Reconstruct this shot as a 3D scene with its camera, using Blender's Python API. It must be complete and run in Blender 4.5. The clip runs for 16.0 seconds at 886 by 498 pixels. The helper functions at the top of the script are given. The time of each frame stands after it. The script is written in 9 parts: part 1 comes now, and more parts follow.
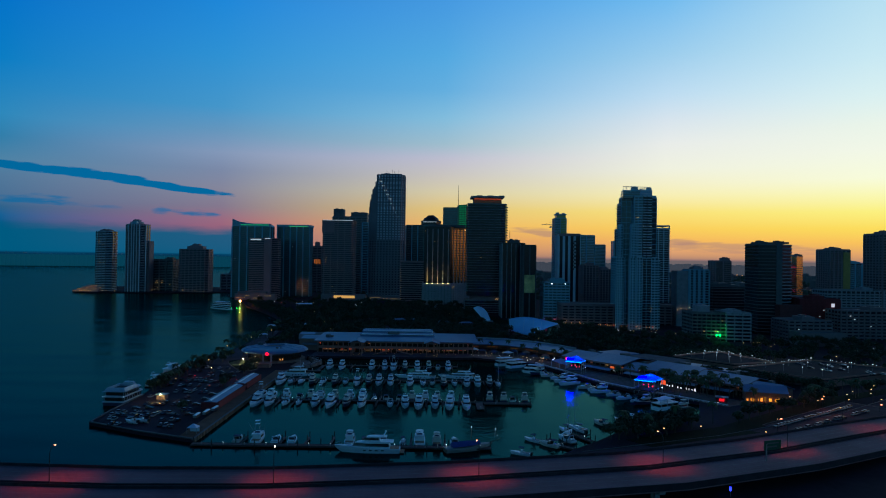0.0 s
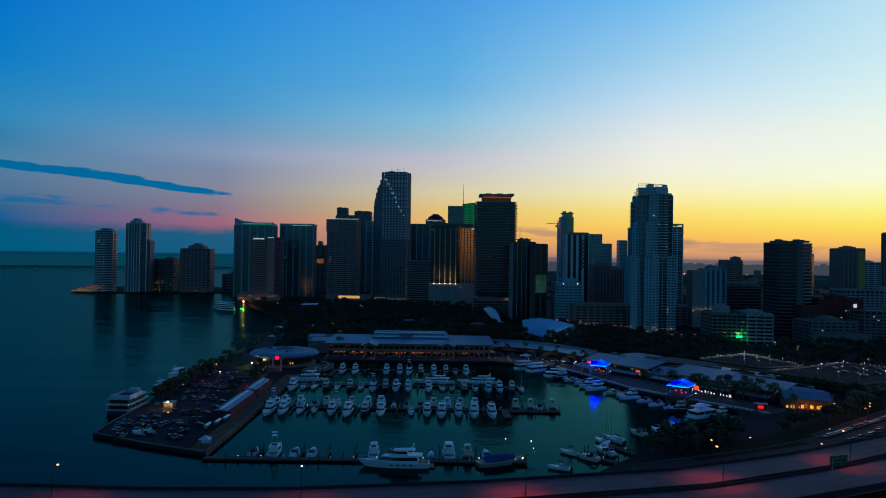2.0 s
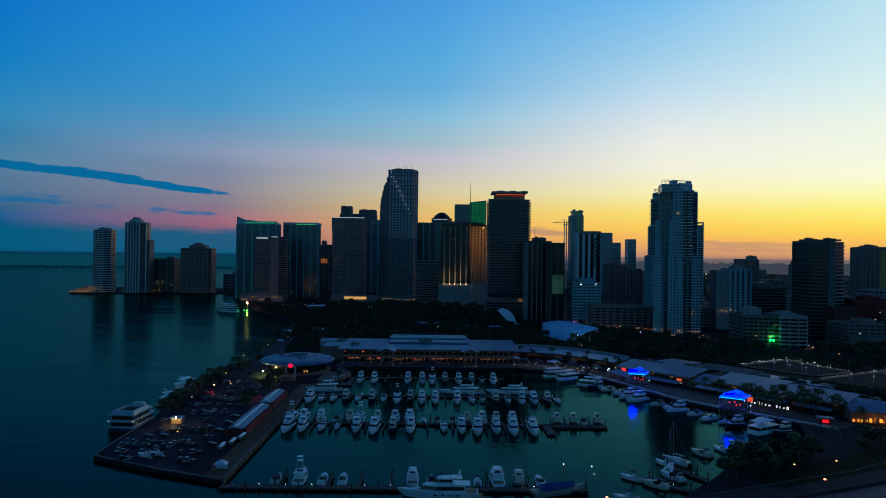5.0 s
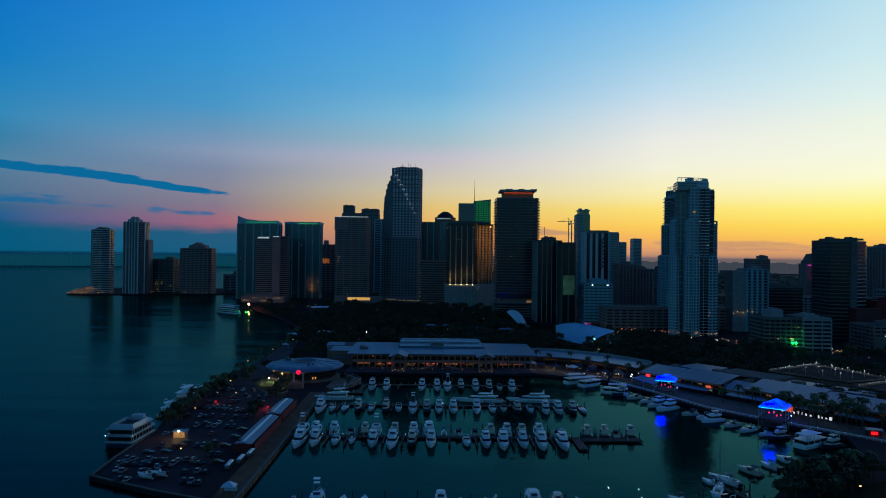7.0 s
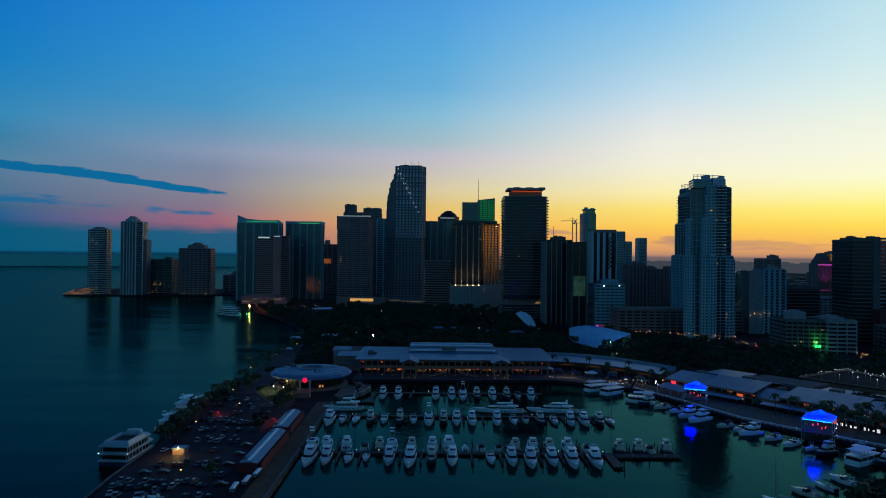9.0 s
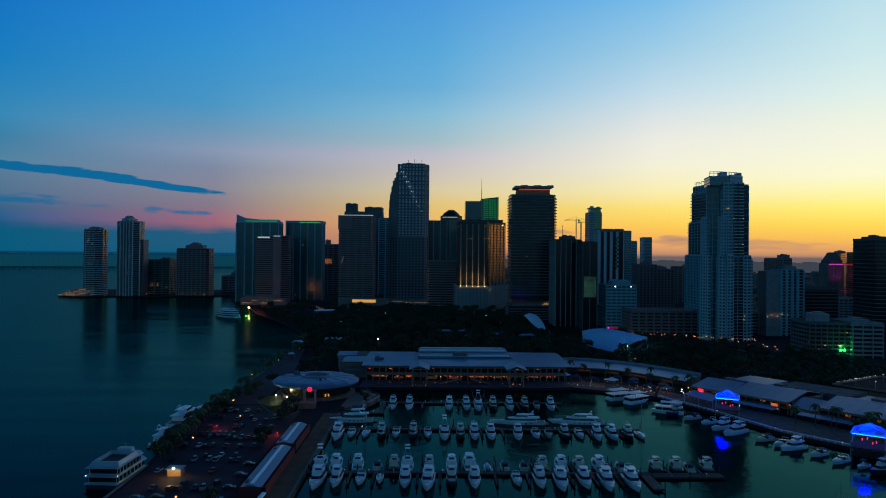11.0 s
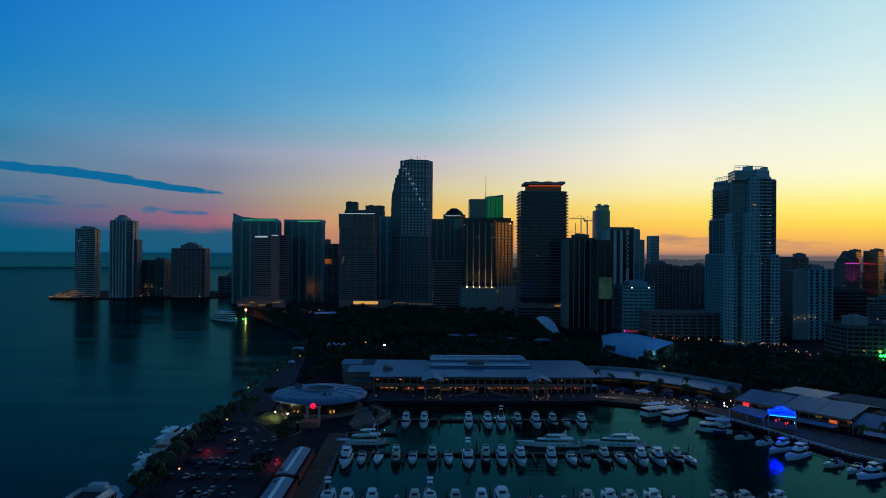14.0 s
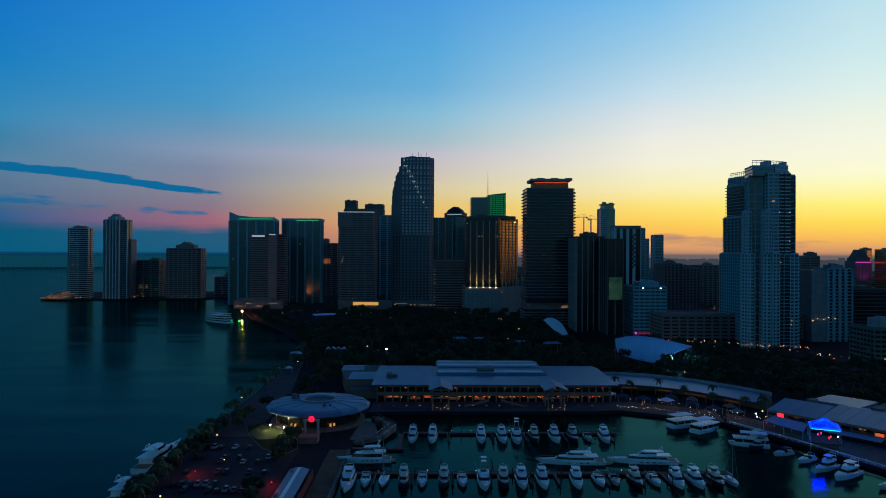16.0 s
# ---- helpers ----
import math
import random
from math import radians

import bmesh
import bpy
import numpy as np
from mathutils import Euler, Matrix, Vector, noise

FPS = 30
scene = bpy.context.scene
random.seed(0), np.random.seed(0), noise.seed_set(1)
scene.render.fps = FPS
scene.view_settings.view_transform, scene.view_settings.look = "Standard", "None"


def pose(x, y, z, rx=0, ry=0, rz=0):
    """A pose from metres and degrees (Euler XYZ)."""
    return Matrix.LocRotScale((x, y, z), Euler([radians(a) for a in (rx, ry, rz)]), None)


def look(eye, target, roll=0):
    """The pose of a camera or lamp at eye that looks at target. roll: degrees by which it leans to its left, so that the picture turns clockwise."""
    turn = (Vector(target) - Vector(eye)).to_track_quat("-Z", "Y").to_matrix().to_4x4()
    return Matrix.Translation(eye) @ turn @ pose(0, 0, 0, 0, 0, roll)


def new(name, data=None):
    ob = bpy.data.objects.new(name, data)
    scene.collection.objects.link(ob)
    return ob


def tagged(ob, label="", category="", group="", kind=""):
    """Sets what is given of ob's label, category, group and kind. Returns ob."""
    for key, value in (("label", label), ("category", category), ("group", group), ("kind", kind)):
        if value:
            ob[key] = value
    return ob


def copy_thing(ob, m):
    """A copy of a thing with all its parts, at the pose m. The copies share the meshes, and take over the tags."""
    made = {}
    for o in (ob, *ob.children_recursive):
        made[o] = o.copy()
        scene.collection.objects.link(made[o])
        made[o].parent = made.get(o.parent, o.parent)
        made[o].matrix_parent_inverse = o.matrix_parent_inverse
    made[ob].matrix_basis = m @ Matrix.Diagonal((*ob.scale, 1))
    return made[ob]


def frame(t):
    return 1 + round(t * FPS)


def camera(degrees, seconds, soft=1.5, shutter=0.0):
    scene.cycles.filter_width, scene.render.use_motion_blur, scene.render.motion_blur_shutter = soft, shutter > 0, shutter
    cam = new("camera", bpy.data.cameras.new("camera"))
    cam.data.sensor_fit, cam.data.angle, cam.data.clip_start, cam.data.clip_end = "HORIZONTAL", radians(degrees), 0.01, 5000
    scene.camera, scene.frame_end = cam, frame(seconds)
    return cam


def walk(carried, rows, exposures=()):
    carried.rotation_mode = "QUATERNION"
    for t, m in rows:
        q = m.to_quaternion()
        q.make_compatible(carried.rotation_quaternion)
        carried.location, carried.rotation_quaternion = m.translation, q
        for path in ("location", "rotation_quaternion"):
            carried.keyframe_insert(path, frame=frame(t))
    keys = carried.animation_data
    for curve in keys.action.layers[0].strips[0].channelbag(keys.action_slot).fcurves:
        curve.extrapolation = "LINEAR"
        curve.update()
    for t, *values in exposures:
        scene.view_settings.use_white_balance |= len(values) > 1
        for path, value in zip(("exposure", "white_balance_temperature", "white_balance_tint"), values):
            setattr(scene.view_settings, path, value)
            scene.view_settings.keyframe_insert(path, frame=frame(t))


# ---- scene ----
# ---------------------------------------------------------------- camera
cam = camera(65.2, 16.0, soft=1.0)
# seconds, eye x y z in metres, yaw, pitch, lean in degrees
ROWS = [
    (0, 0.00, 0.00, 83.38, 0.000, 0.592, 0.827),
    (1, -6.77, 10.71, 83.14, -0.052, 0.570, 0.809),
    (2, -13.28, 21.55, 83.02, -0.104, 0.550, 0.789),
    (3, -19.54, 32.54, 83.02, -0.157, 0.530, 0.766),
    (4, -25.52, 43.70, 83.11, -0.210, 0.510, 0.741),
    (5, -31.23, 55.04, 83.27, -0.263, 0.491, 0.714),
    (6, -36.66, 66.58, 83.48, -0.318, 0.472, 0.685),
    (7, -41.80, 78.33, 83.73, -0.372, 0.454, 0.654),
    (8, -46.64, 90.30, 84.00, -0.427, 0.436, 0.620),
    (9, -51.17, 102.52, 84.27, -0.482, 0.419, 0.585),
    (10, -55.40, 114.99, 84.51, -0.538, 0.403, 0.547),
    (11, -59.31, 127.73, 84.72, -0.595, 0.387, 0.507),
    (12, -62.88, 140.76, 84.87, -0.652, 0.371, 0.464),
    (13, -66.13, 154.09, 84.95, -0.709, 0.356, 0.420),
    (14, -69.03, 167.74, 84.93, -0.767, 0.342, 0.373),
    (15, -71.59, 181.71, 84.80, -0.825, 0.328, 0.324),
    (16, -73.79, 196.04, 84.54, -0.884, 0.314, 0.273),
]
walk(cam, [(t, pose(x, y, z, 90 + p, -r, yw)) for t, x, y, z, yw, p, r in ROWS],
     exposures=((0, 0.0, 6080, 10), (3, 0.0, 6160, 10), (7, 0.0, 6340, 10), (12, 0.0, 6500, 10), (16, 0.0, 6430, 10)))

# ---------------------------------------------------------------- sky after sunset
SUN_AZ = 0.72  # radians to the right of straight ahead, where the sun went down


def srgb(r, g, b, k=1.0):
    f = lambda c: (c / 255 / 12.92 if c <= 10 else ((c / 255 + 0.055) / 1.055) ** 2.4) * k
    return (f(r), f(g), f(b), 1.0)


world = bpy.data.worlds.new("dusk_sky")
scene.world = world
world.use_nodes = True
wt = world.node_tree
wt.nodes.clear()


def wnode(kind, **kw):
    n = wt.nodes.new(kind)
    for k, v in kw.items():
        if k == "operation":
            n.operation = v
        elif k == "blend":
            n.data_type, n.blend_type = "RGBA", v
    return n


def wmath(op, a, b=None, c=None):
    n = wnode("ShaderNodeMath", operation=op)
    for i, v in enumerate((a, b, c)):
        if v is None:
            continue
        if isinstance(v, (int, float)):
            n.inputs[i].default_value = v
        else:
            wt.links.new(v, n.inputs[i])
    return n.outputs[0]


def wsmooth(v, lo, hi):
    n = wnode("ShaderNodeMapRange")
    n.interpolation_type = "SMOOTHSTEP"
    wt.links.new(v, n.inputs[0])
    n.inputs[1].default_value, n.inputs[2].default_value = lo, hi
    return n.outputs[0]


def wramp(v, stops):
    n = wnode("ShaderNodeValToRGB")
    el = n.color_ramp.elements
    while len(el) < len(stops):
        el.new(0.5)
    for e, (p, c) in zip(el, stops):
        e.position, e.color = p, c
    wt.links.new(v, n.inputs[0])
    return n.outputs[0]


def wmix(f, a, b):
    n = wnode("ShaderNodeMix", blend="MIX")
    wt.links.new(f, n.inputs[0])
    for s, v in ((n.inputs[6], a), (n.inputs[7], b)):
        if isinstance(v, tuple):
            s.default_value = v
        else:
            wt.links.new(v, s)
    return n.outputs[2]


wco = wnode("ShaderNodeTexCoord")
wsep = wnode("ShaderNodeSeparateXYZ")
wt.links.new(wco.outputs["Generated"], wsep.inputs[0])
WX, WY, WZ = wsep.outputs
azim = wmath("ARCTAN2", WX, WY)
elev = wmath("ARCSINE", WZ)
# distance in azimuth from the sunset, 0 to pi
away = wmath("ABSOLUTE", wmath("WRAP", wmath("SUBTRACT", azim, SUN_AZ), math.pi, -math.pi))
# elevation in degrees / 100 with a square root spread, so that the low sky gets most of the ramp
up = wmath("POWER", wmath("MAXIMUM", wmath("DIVIDE", elev, math.pi / 2), 0.0), 0.5)


def at(deg):
    return (max(deg, 0) / 90) ** 0.5


HIGH = [(33, (70, 132, 196)), (58, (12, 54, 122)), (90, (9, 32, 92))]
# colours up the sky in degrees and sRGB, at five distances in azimuth from the sunset
SKY_SUN = [(0.0, (160, 120, 108)), (0.6, (230, 165, 100)), (1.39, (252, 194, 86)), (2.38, (255, 220, 88)), (3.57, (255, 240, 122)), (4.75, (254, 248, 174)), (5.93, (252, 251, 212)), (7.9, (246, 247, 224)), (9.66, (238, 244, 226)), (11.6, (222, 240, 234)), (14.3, (204, 232, 236)), (18.1, (186, 222, 234))]
SKY_GOLD = [(0.0, (150, 116, 110)), (0.62, (224, 160, 108)), (1.51, (248, 184, 90)), (2.4, (253, 205, 88)), (3.74, (253, 225, 116)), (5.07, (251, 238, 174)), (7.06, (244, 241, 216)), (9.04, (237, 236, 226)), (10.8, (220, 228, 230)), (12.75, (194, 220, 234)), (15.8, (160, 205, 230)), (20.0, (116, 186, 232))]
SKY_MID = [(0.0, (150, 112, 104)), (1.33, (220, 156, 100)), (2.5, (240, 182, 98)), (3.9, (228, 195, 118)), (5.3, (217, 203, 162)), (6.7, (203, 195, 185)), (8.06, (192, 189, 201)), (9.2, (162, 189, 199)), (11.3, (134, 188, 214)), (13.5, (104, 174, 216)), (16.2, (88, 168, 218)), (20.4, (75, 153, 218))]
SKY_ROSE = [(0.0, (100, 88, 104)), (1.2, (150, 104, 118)), (2.0, (155, 98, 118)), (2.65, (155, 105, 124)), (3.67, (135, 120, 137)), (5.0, (135, 133, 149)), (6.55, (126, 137, 162)), (7.9, (135, 152, 179)), (9.65, (104, 150, 184)), (11.4, (74, 150, 196)), (15.2, (54, 145, 205)), (19.3, (40, 135, 210))]
SKY_BAY = [(0.0, (5, 68, 98)), (0.66, (6, 80, 112)), (1.65, (8, 84, 128)), (2.44, (26, 94, 142)), (3.03, (48, 98, 135)), (3.82, (77, 111, 143)), (5.2, (84, 120, 150)), (6.35, (81, 130, 160)), (7.9, (55, 126, 165)), (9.45, (52, 136, 182)), (13.2, (25, 125, 190)), (17.0, (20, 115, 194))]
SKY = [(0.165, SKY_SUN, 1.0), (0.41, SKY_GOLD, 0.8), (0.72, SKY_MID, 0.6), (1.03, SKY_ROSE, 0.5), (1.29, SKY_BAY, 0.45)]
sky = None
for dist, stops, lift in SKY:
    top = [(d, tuple(c * (lift if d < 90 else 1) for c in col)) for d, col in HIGH]
    ramp = wramp(up, [(at(d), srgb(*c)) for d, c in stops + top])
    if sky is None:
        sky, before = ramp, dist
    else:
        mr = wnode("ShaderNodeMapRange")
        wt.links.new(away, mr.inputs[0])
        mr.inputs[1].default_value, mr.inputs[2].default_value = before, dist
        sky, before = wmix(mr.outputs[0], sky, ramp), dist
# the dim eastern sky behind the eye
ramp_back = wramp(up, [(0.0, srgb(56, 98, 110)), (at(4), srgb(80, 140, 156)), (at(14), srgb(64, 131, 158)), (at(40), srgb(16, 56, 104)), (1.0, srgb(9, 32, 92))])
sky = wmix(wsmooth(away, 1.35, 2.1), sky, ramp_back)
# a rosy band low over the bay
wn = wnode("ShaderNodeTexNoise")
wn.inputs["Scale"].default_value, wn.inputs["Detail"].default_value = 1.0, 6.0
wmap = wnode("ShaderNodeCombineXYZ")
wt.links.new(wmath("MULTIPLY", azim, 26.0), wmap.inputs[0])
wt.links.new(wmath("MULTIPLY", elev, 170.0), wmap.inputs[1])
wt.links.new(wmap.outputs[0], wn.inputs["Vector"])
ragged = wmath("SUBTRACT", wn.outputs[0], 0.5)


def streak(az0, el0, half_w, half_h, slope, rough, edge=0.9):
    """A cloud streak at an azimuth and an elevation in degrees, feathered by the noise; returns its cover from 0 to 1."""
    dx = wmath("DIVIDE", wmath("SUBTRACT", azim, radians(az0)), radians(half_w))
    mid = wmath("MULTIPLY_ADD", wmath("SUBTRACT", azim, radians(az0)), slope, radians(el0))
    dy = wmath("DIVIDE", wmath("SUBTRACT", elev, mid), radians(half_h))
    r2 = wmath("ADD", wmath("MULTIPLY", dx, dx), wmath("MULTIPLY", dy, dy))
    return wsmooth(wmath("MULTIPLY_ADD", ragged, rough, wmath("SUBTRACT", 1.0, r2)), 0.0, edge)


# a bank of sea haze under a rosy band, over the bay
bank = wmath("MULTIPLY", wsmooth(azim, -0.235, -0.275), wsmooth(wmath("MULTIPLY_ADD", ragged, 0.012, elev), radians(2.35), radians(1.35)))
sky = wmix(wmath("MULTIPLY", bank, 0.95), sky, srgb(8, 90, 124))
CLOUD = srgb(14, 103, 152)
for az0, el0, hw, hh, sl, ro, dens, soft_edge in (
        (-29.6, 5.82, 5.8, 0.34, -0.055, 2.4, 1.0, 0.45), (-25.2, 5.50, 4.2, 0.42, -0.115, 2.2, 1.0, 0.4), (-21.2, 4.98, 4.7, 0.30, -0.100, 2.0, 1.0, 0.4),
        (-30.4, 3.62, 2.4, 0.50, -0.02, 4.5, 0.8, 1.3), (-27.6, 3.35, 2.6, 0.30, -0.03, 4.5, 0.5, 1.4), (-22.3, 3.2, 0.8, 0.38, -0.02, 4.0, 0.75, 1.2),
        (-19.7, 3.06, 2.0, 0.30, -0.05, 4.0, 0.85, 1.1), (23.0, 0.95, 7.5, 0.45, -0.02, 2.4, 0.5, 0.9), (19.2, 1.4, 1.6, 0.3, -0.03, 2.2, 0.6, 0.9), (8.5, 2.0, 3.0, 0.4, -0.1, 2.4, 0.6, 0.9)):
    tone = CLOUD if az0 < 0 else srgb(168, 128, 118)
    sky = wmix(wmath("MULTIPLY", streak(az0, el0, hw, hh, sl, ro, soft_edge), dens), sky, tone)
# sea haze under the horizon
sky = wmix(wsmooth(elev, 0.0, -0.0025), sky, wmix(wsmooth(azim, -0.24, -0.18), srgb(8, 62, 92), srgb(110, 98, 98)))
wbg = wnode("ShaderNodeBackground")
wt.links.new(sky, wbg.inputs[0])
wbg.inputs[1].default_value = 1.0
wout = wnode("ShaderNodeOutputWorld")
wt.links.new(wbg.outputs[0], wout.inputs[0])

# ---------------------------------------------------------------- materials
def mat(name, col, rough=0.6, metal=0.0, vary=0.25, scale=0.3, fine=6.0, bump=0.0, ior=1.45, spec=0.5, object_random=0.0, alpha=1.0):
    """A surface with stains (scale, per metre), grain (fine) and, if wanted, relief and a tone of its own for each piece."""
    m = bpy.data.materials.new(name)
    m.use_nodes = True
    nt = m.node_tree
    b = nt.nodes["Principled BSDF"]
    b.inputs["Roughness"].default_value, b.inputs["Metallic"].default_value = rough, metal
    b.inputs["IOR"].default_value, b.inputs["Specular IOR Level"].default_value = ior, spec
    co = nt.nodes.new("ShaderNodeTexCoord")
    n1, n2 = nt.nodes.new("ShaderNodeTexNoise"), nt.nodes.new("ShaderNodeTexNoise")
    n1.inputs["Scale"].default_value, n1.inputs["Detail"].default_value = scale, 4
    n2.inputs["Scale"].default_value, n2.inputs["Detail"].default_value = fine, 3
    for n in (n1, n2):
        nt.links.new(co.outputs["Object"], n.inputs["Vector"])
    s = nt.nodes.new("ShaderNodeMath")
    s.operation = "MULTIPLY_ADD"
    nt.links.new(n1.outputs[0], s.inputs[0])
    s.inputs[1].default_value = 0.7
    h = nt.nodes.new("ShaderNodeMath")
    h.operation = "MULTIPLY"
    nt.links.new(n2.outputs[0], h.inputs[0])
    h.inputs[1].default_value = 0.3
    nt.links.new(h.outputs[0], s.inputs[2])
    last = s.outputs[0]
    if object_random:
        oi = nt.nodes.new("ShaderNodeObjectInfo")
        r = nt.nodes.new("ShaderNodeMath")
        r.operation = "MULTIPLY_ADD"
        nt.links.new(oi.outputs["Random"], r.inputs[0])
        r.inputs[1].default_value = object_random
        nt.links.new(last, r.inputs[2])
        o = nt.nodes.new("ShaderNodeMath")
        o.operation = "SUBTRACT"
        nt.links.new(r.outputs[0], o.inputs[0])
        o.inputs[1].default_value = object_random / 2
        last = o.outputs[0]
    mr = nt.nodes.new("ShaderNodeMapRange")
    mr.inputs[1].default_value, mr.inputs[2].default_value = 0.25, 0.75
    mr.inputs[3].default_value, mr.inputs[4].default_value = 1 - vary, 1 + vary
    nt.links.new(last, mr.inputs[0])
    mx = nt.nodes.new("ShaderNodeMix")
    mx.data_type, mx.blend_type = "RGBA", "MULTIPLY"
    mx.inputs[0].default_value = 1.0
    mx.inputs[6].default_value = (*col, 1)
    nt.links.new(mr.outputs[0], mx.inputs[7])
    nt.links.new(mx.outputs[2], b.inputs["Base Color"])
    if bump:
        bp = nt.nodes.new("ShaderNodeBump")
        bp.inputs["Strength"].default_value, bp.inputs["Distance"].default_value = bump, 0.1
        nt.links.new(n2.outputs[0], bp.inputs["Height"])
        nt.links.new(bp.outputs[0], b.inputs["Normal"])
    return m


def glow(name, col, power):
    m = bpy.data.materials.new(name)
    m.use_nodes = True
    b = m.node_tree.nodes["Principled BSDF"]
    b.inputs["Base Color"].default_value = (*[c * 0.5 for c in col], 1)
    b.inputs["Emission Color"].default_value = (*col, 1)
    b.inputs["Emission Strength"].default_value = power
    return m


def water_mat():
    m = bpy.data.materials.new("bay_water")
    m.use_nodes = True
    nt = m.node_tree
    nt.nodes.remove(nt.nodes["Principled BSDF"])
    out = nt.nodes["Material Output"]
    deep, gloss = nt.nodes.new("ShaderNodeBsdfDiffuse"), nt.nodes.new("ShaderNodeBsdfGlossy")
    deep.inputs["Color"].default_value = (0.0005, 0.0065, 0.008, 1)
    gloss.inputs["Color"].default_value = (0.074, 0.310, 0.292, 1)
    fres, mixed = nt.nodes.new("ShaderNodeFresnel"), nt.nodes.new("ShaderNodeMixShader")
    fres.inputs["IOR"].default_value = 1.33
    nt.links.new(fres.outputs[0], mixed.inputs[0])
    nt.links.new(deep.outputs[0], mixed.inputs[1])
    nt.links.new(gloss.outputs[0], mixed.inputs[2])
    nt.links.new(mixed.outputs[0], out.inputs["Surface"])
    co = nt.nodes.new("ShaderNodeTexCoord")
    add = None
    for sc, st in ((0.035, 1.0), (0.22, 0.35), (0.9, 0.10)):
        n = nt.nodes.new("ShaderNodeTexNoise")
        n.inputs["Scale"].default_value, n.inputs["Detail"].default_value = sc, 3
        nt.links.new(co.outputs["Object"], n.inputs["Vector"])
        k = nt.nodes.new("ShaderNodeMath")
        k.operation = "MULTIPLY_ADD"
        nt.links.new(n.outputs[0], k.inputs[0])
        k.inputs[1].default_value = st
        if add:
            nt.links.new(add, k.inputs[2])
        else:
            k.inputs[2].default_value = 0
        add = k.outputs[0]
    bp = nt.nodes.new("ShaderNodeBump")
    bp.inputs["Strength"].default_value, bp.inputs["Distance"].default_value = 0.35, 0.55
    nt.links.new(add, bp.inputs["Height"])
    for n in (fres, gloss):
        nt.links.new(bp.outputs[0], n.inputs["Normal"])
    # wind streaks roughen the far bay
    n = nt.nodes.new("ShaderNodeTexNoise")
    mp = nt.nodes.new("ShaderNodeMapping")
    mp.inputs["Scale"].default_value = (0.0016, 0.009, 1)
    nt.links.new(co.outputs["Object"], mp.inputs[0])
    nt.links.new(mp.outputs[0], n.inputs["Vector"])
    n.inputs["Detail"].default_value = 5
    r = nt.nodes.new("ShaderNodeMapRange")
    r.inputs[1].default_value, r.inputs[2].default_value, r.inputs[3].default_value, r.inputs[4].default_value = 0.35, 0.65, 0.125, 0.23
    nt.links.new(n.outputs[0], r.inputs[0])
    # the basin inside the pier lies calmer than the open bay
    sp_, calm, ro = nt.nodes.new("ShaderNodeSeparateXYZ"), nt.nodes.new("ShaderNodeMapRange"), nt.nodes.new("ShaderNodeMath")
    nt.links.new(co.outputs["Object"], sp_.inputs[0])
    nt.links.new(sp_.outputs[0], calm.inputs[0])
    calm.inputs[1].default_value, calm.inputs[2].default_value, calm.inputs[3].default_value, calm.inputs[4].default_value = -180, -100, 1.0, 0.58
    ro.operation = "MULTIPLY"
    nt.links.new(r.outputs[0], ro.inputs[0])
    nt.links.new(calm.outputs[0], ro.inputs[1])
    nt.links.new(ro.outputs[0], gloss.inputs["Roughness"])
    return m


WATER = water_mat()
ASPHALT = mat("asphalt", (0.046, 0.031, 0.046), 0.85, spec=0.12, vary=0.35, scale=0.08, fine=1.5)
LAND = mat("city_ground", (0.030, 0.024, 0.033), 0.95, spec=0.08, vary=0.5, scale=0.02, fine=0.4)
GRASS = mat("park_lawn", (0.012, 0.02, 0.009), 0.95, spec=0.08, vary=0.5, scale=0.05, fine=1.0)
PAVING = mat("pale_paving", (0.095, 0.068, 0.085), 0.85, spec=0.15, vary=0.3, scale=0.15, fine=2.0)
CONCRETE = mat("concrete", (0.28, 0.285, 0.31), 0.8, vary=0.3, scale=0.2, fine=3.0)
DARK_CONCRETE = mat("dark_concrete", (0.12, 0.12, 0.125), 0.8, vary=0.3, scale=0.15, fine=2.0)
STONE = mat("travertine", (0.20, 0.155, 0.165), 0.75, vary=0.2, scale=0.05, fine=1.5)
GRANITE = mat("grey_granite", (0.16, 0.155, 0.18), 0.6, vary=0.2, scale=0.05, fine=1.5)
WHITE_STUCCO = mat("white_stucco", (0.50, 0.61, 0.66), 0.8, vary=0.15, scale=0.06, fine=2.0)
BLUE_STUCCO = mat("pale_blue_stucco", (0.20, 0.42, 0.52), 0.8, vary=0.15, scale=0.06, fine=2.0)
BROWN_STUCCO = mat("brown_stucco", (0.26, 0.18, 0.19), 0.85, vary=0.25, scale=0.06, fine=2.0)
RED_STUCCO = mat("brick_red_stucco", (0.19, 0.025, 0.028), 0.85, vary=0.25, scale=0.2, fine=2.0)
GLASS = mat("dark_tower_glass", (0.010, 0.018, 0.026), 0.12, vary=0.3, scale=0.08, fine=0.4, ior=1.55)
TEAL_GLASS = mat("teal_tower_glass", (0.03, 0.10, 0.11), 0.12, vary=0.3, scale=0.08, fine=0.4, ior=1.75)
BLACK_GLASS = mat("black_tower_glass", (0.009, 0.015, 0.021), 0.15, vary=0.3, scale=0.08, fine=0.4, ior=1.42)
GREEN_GLASS = mat("green_tower_glass", (0.02, 0.16, 0.07), 0.2, vary=0.5, scale=0.06, fine=0.3, ior=1.8)
AMBER_GLASS = mat("bronze_mirror_glass", (0.72, 0.36, 0.10), 0.2, metal=1.0, vary=0.3, scale=0.08, fine=0.4)
ROOF_GRAVEL = mat("roof_gravel", (0.13, 0.13, 0.14), 0.95, spec=0.15, vary=0.4, scale=0.15, fine=3.0)
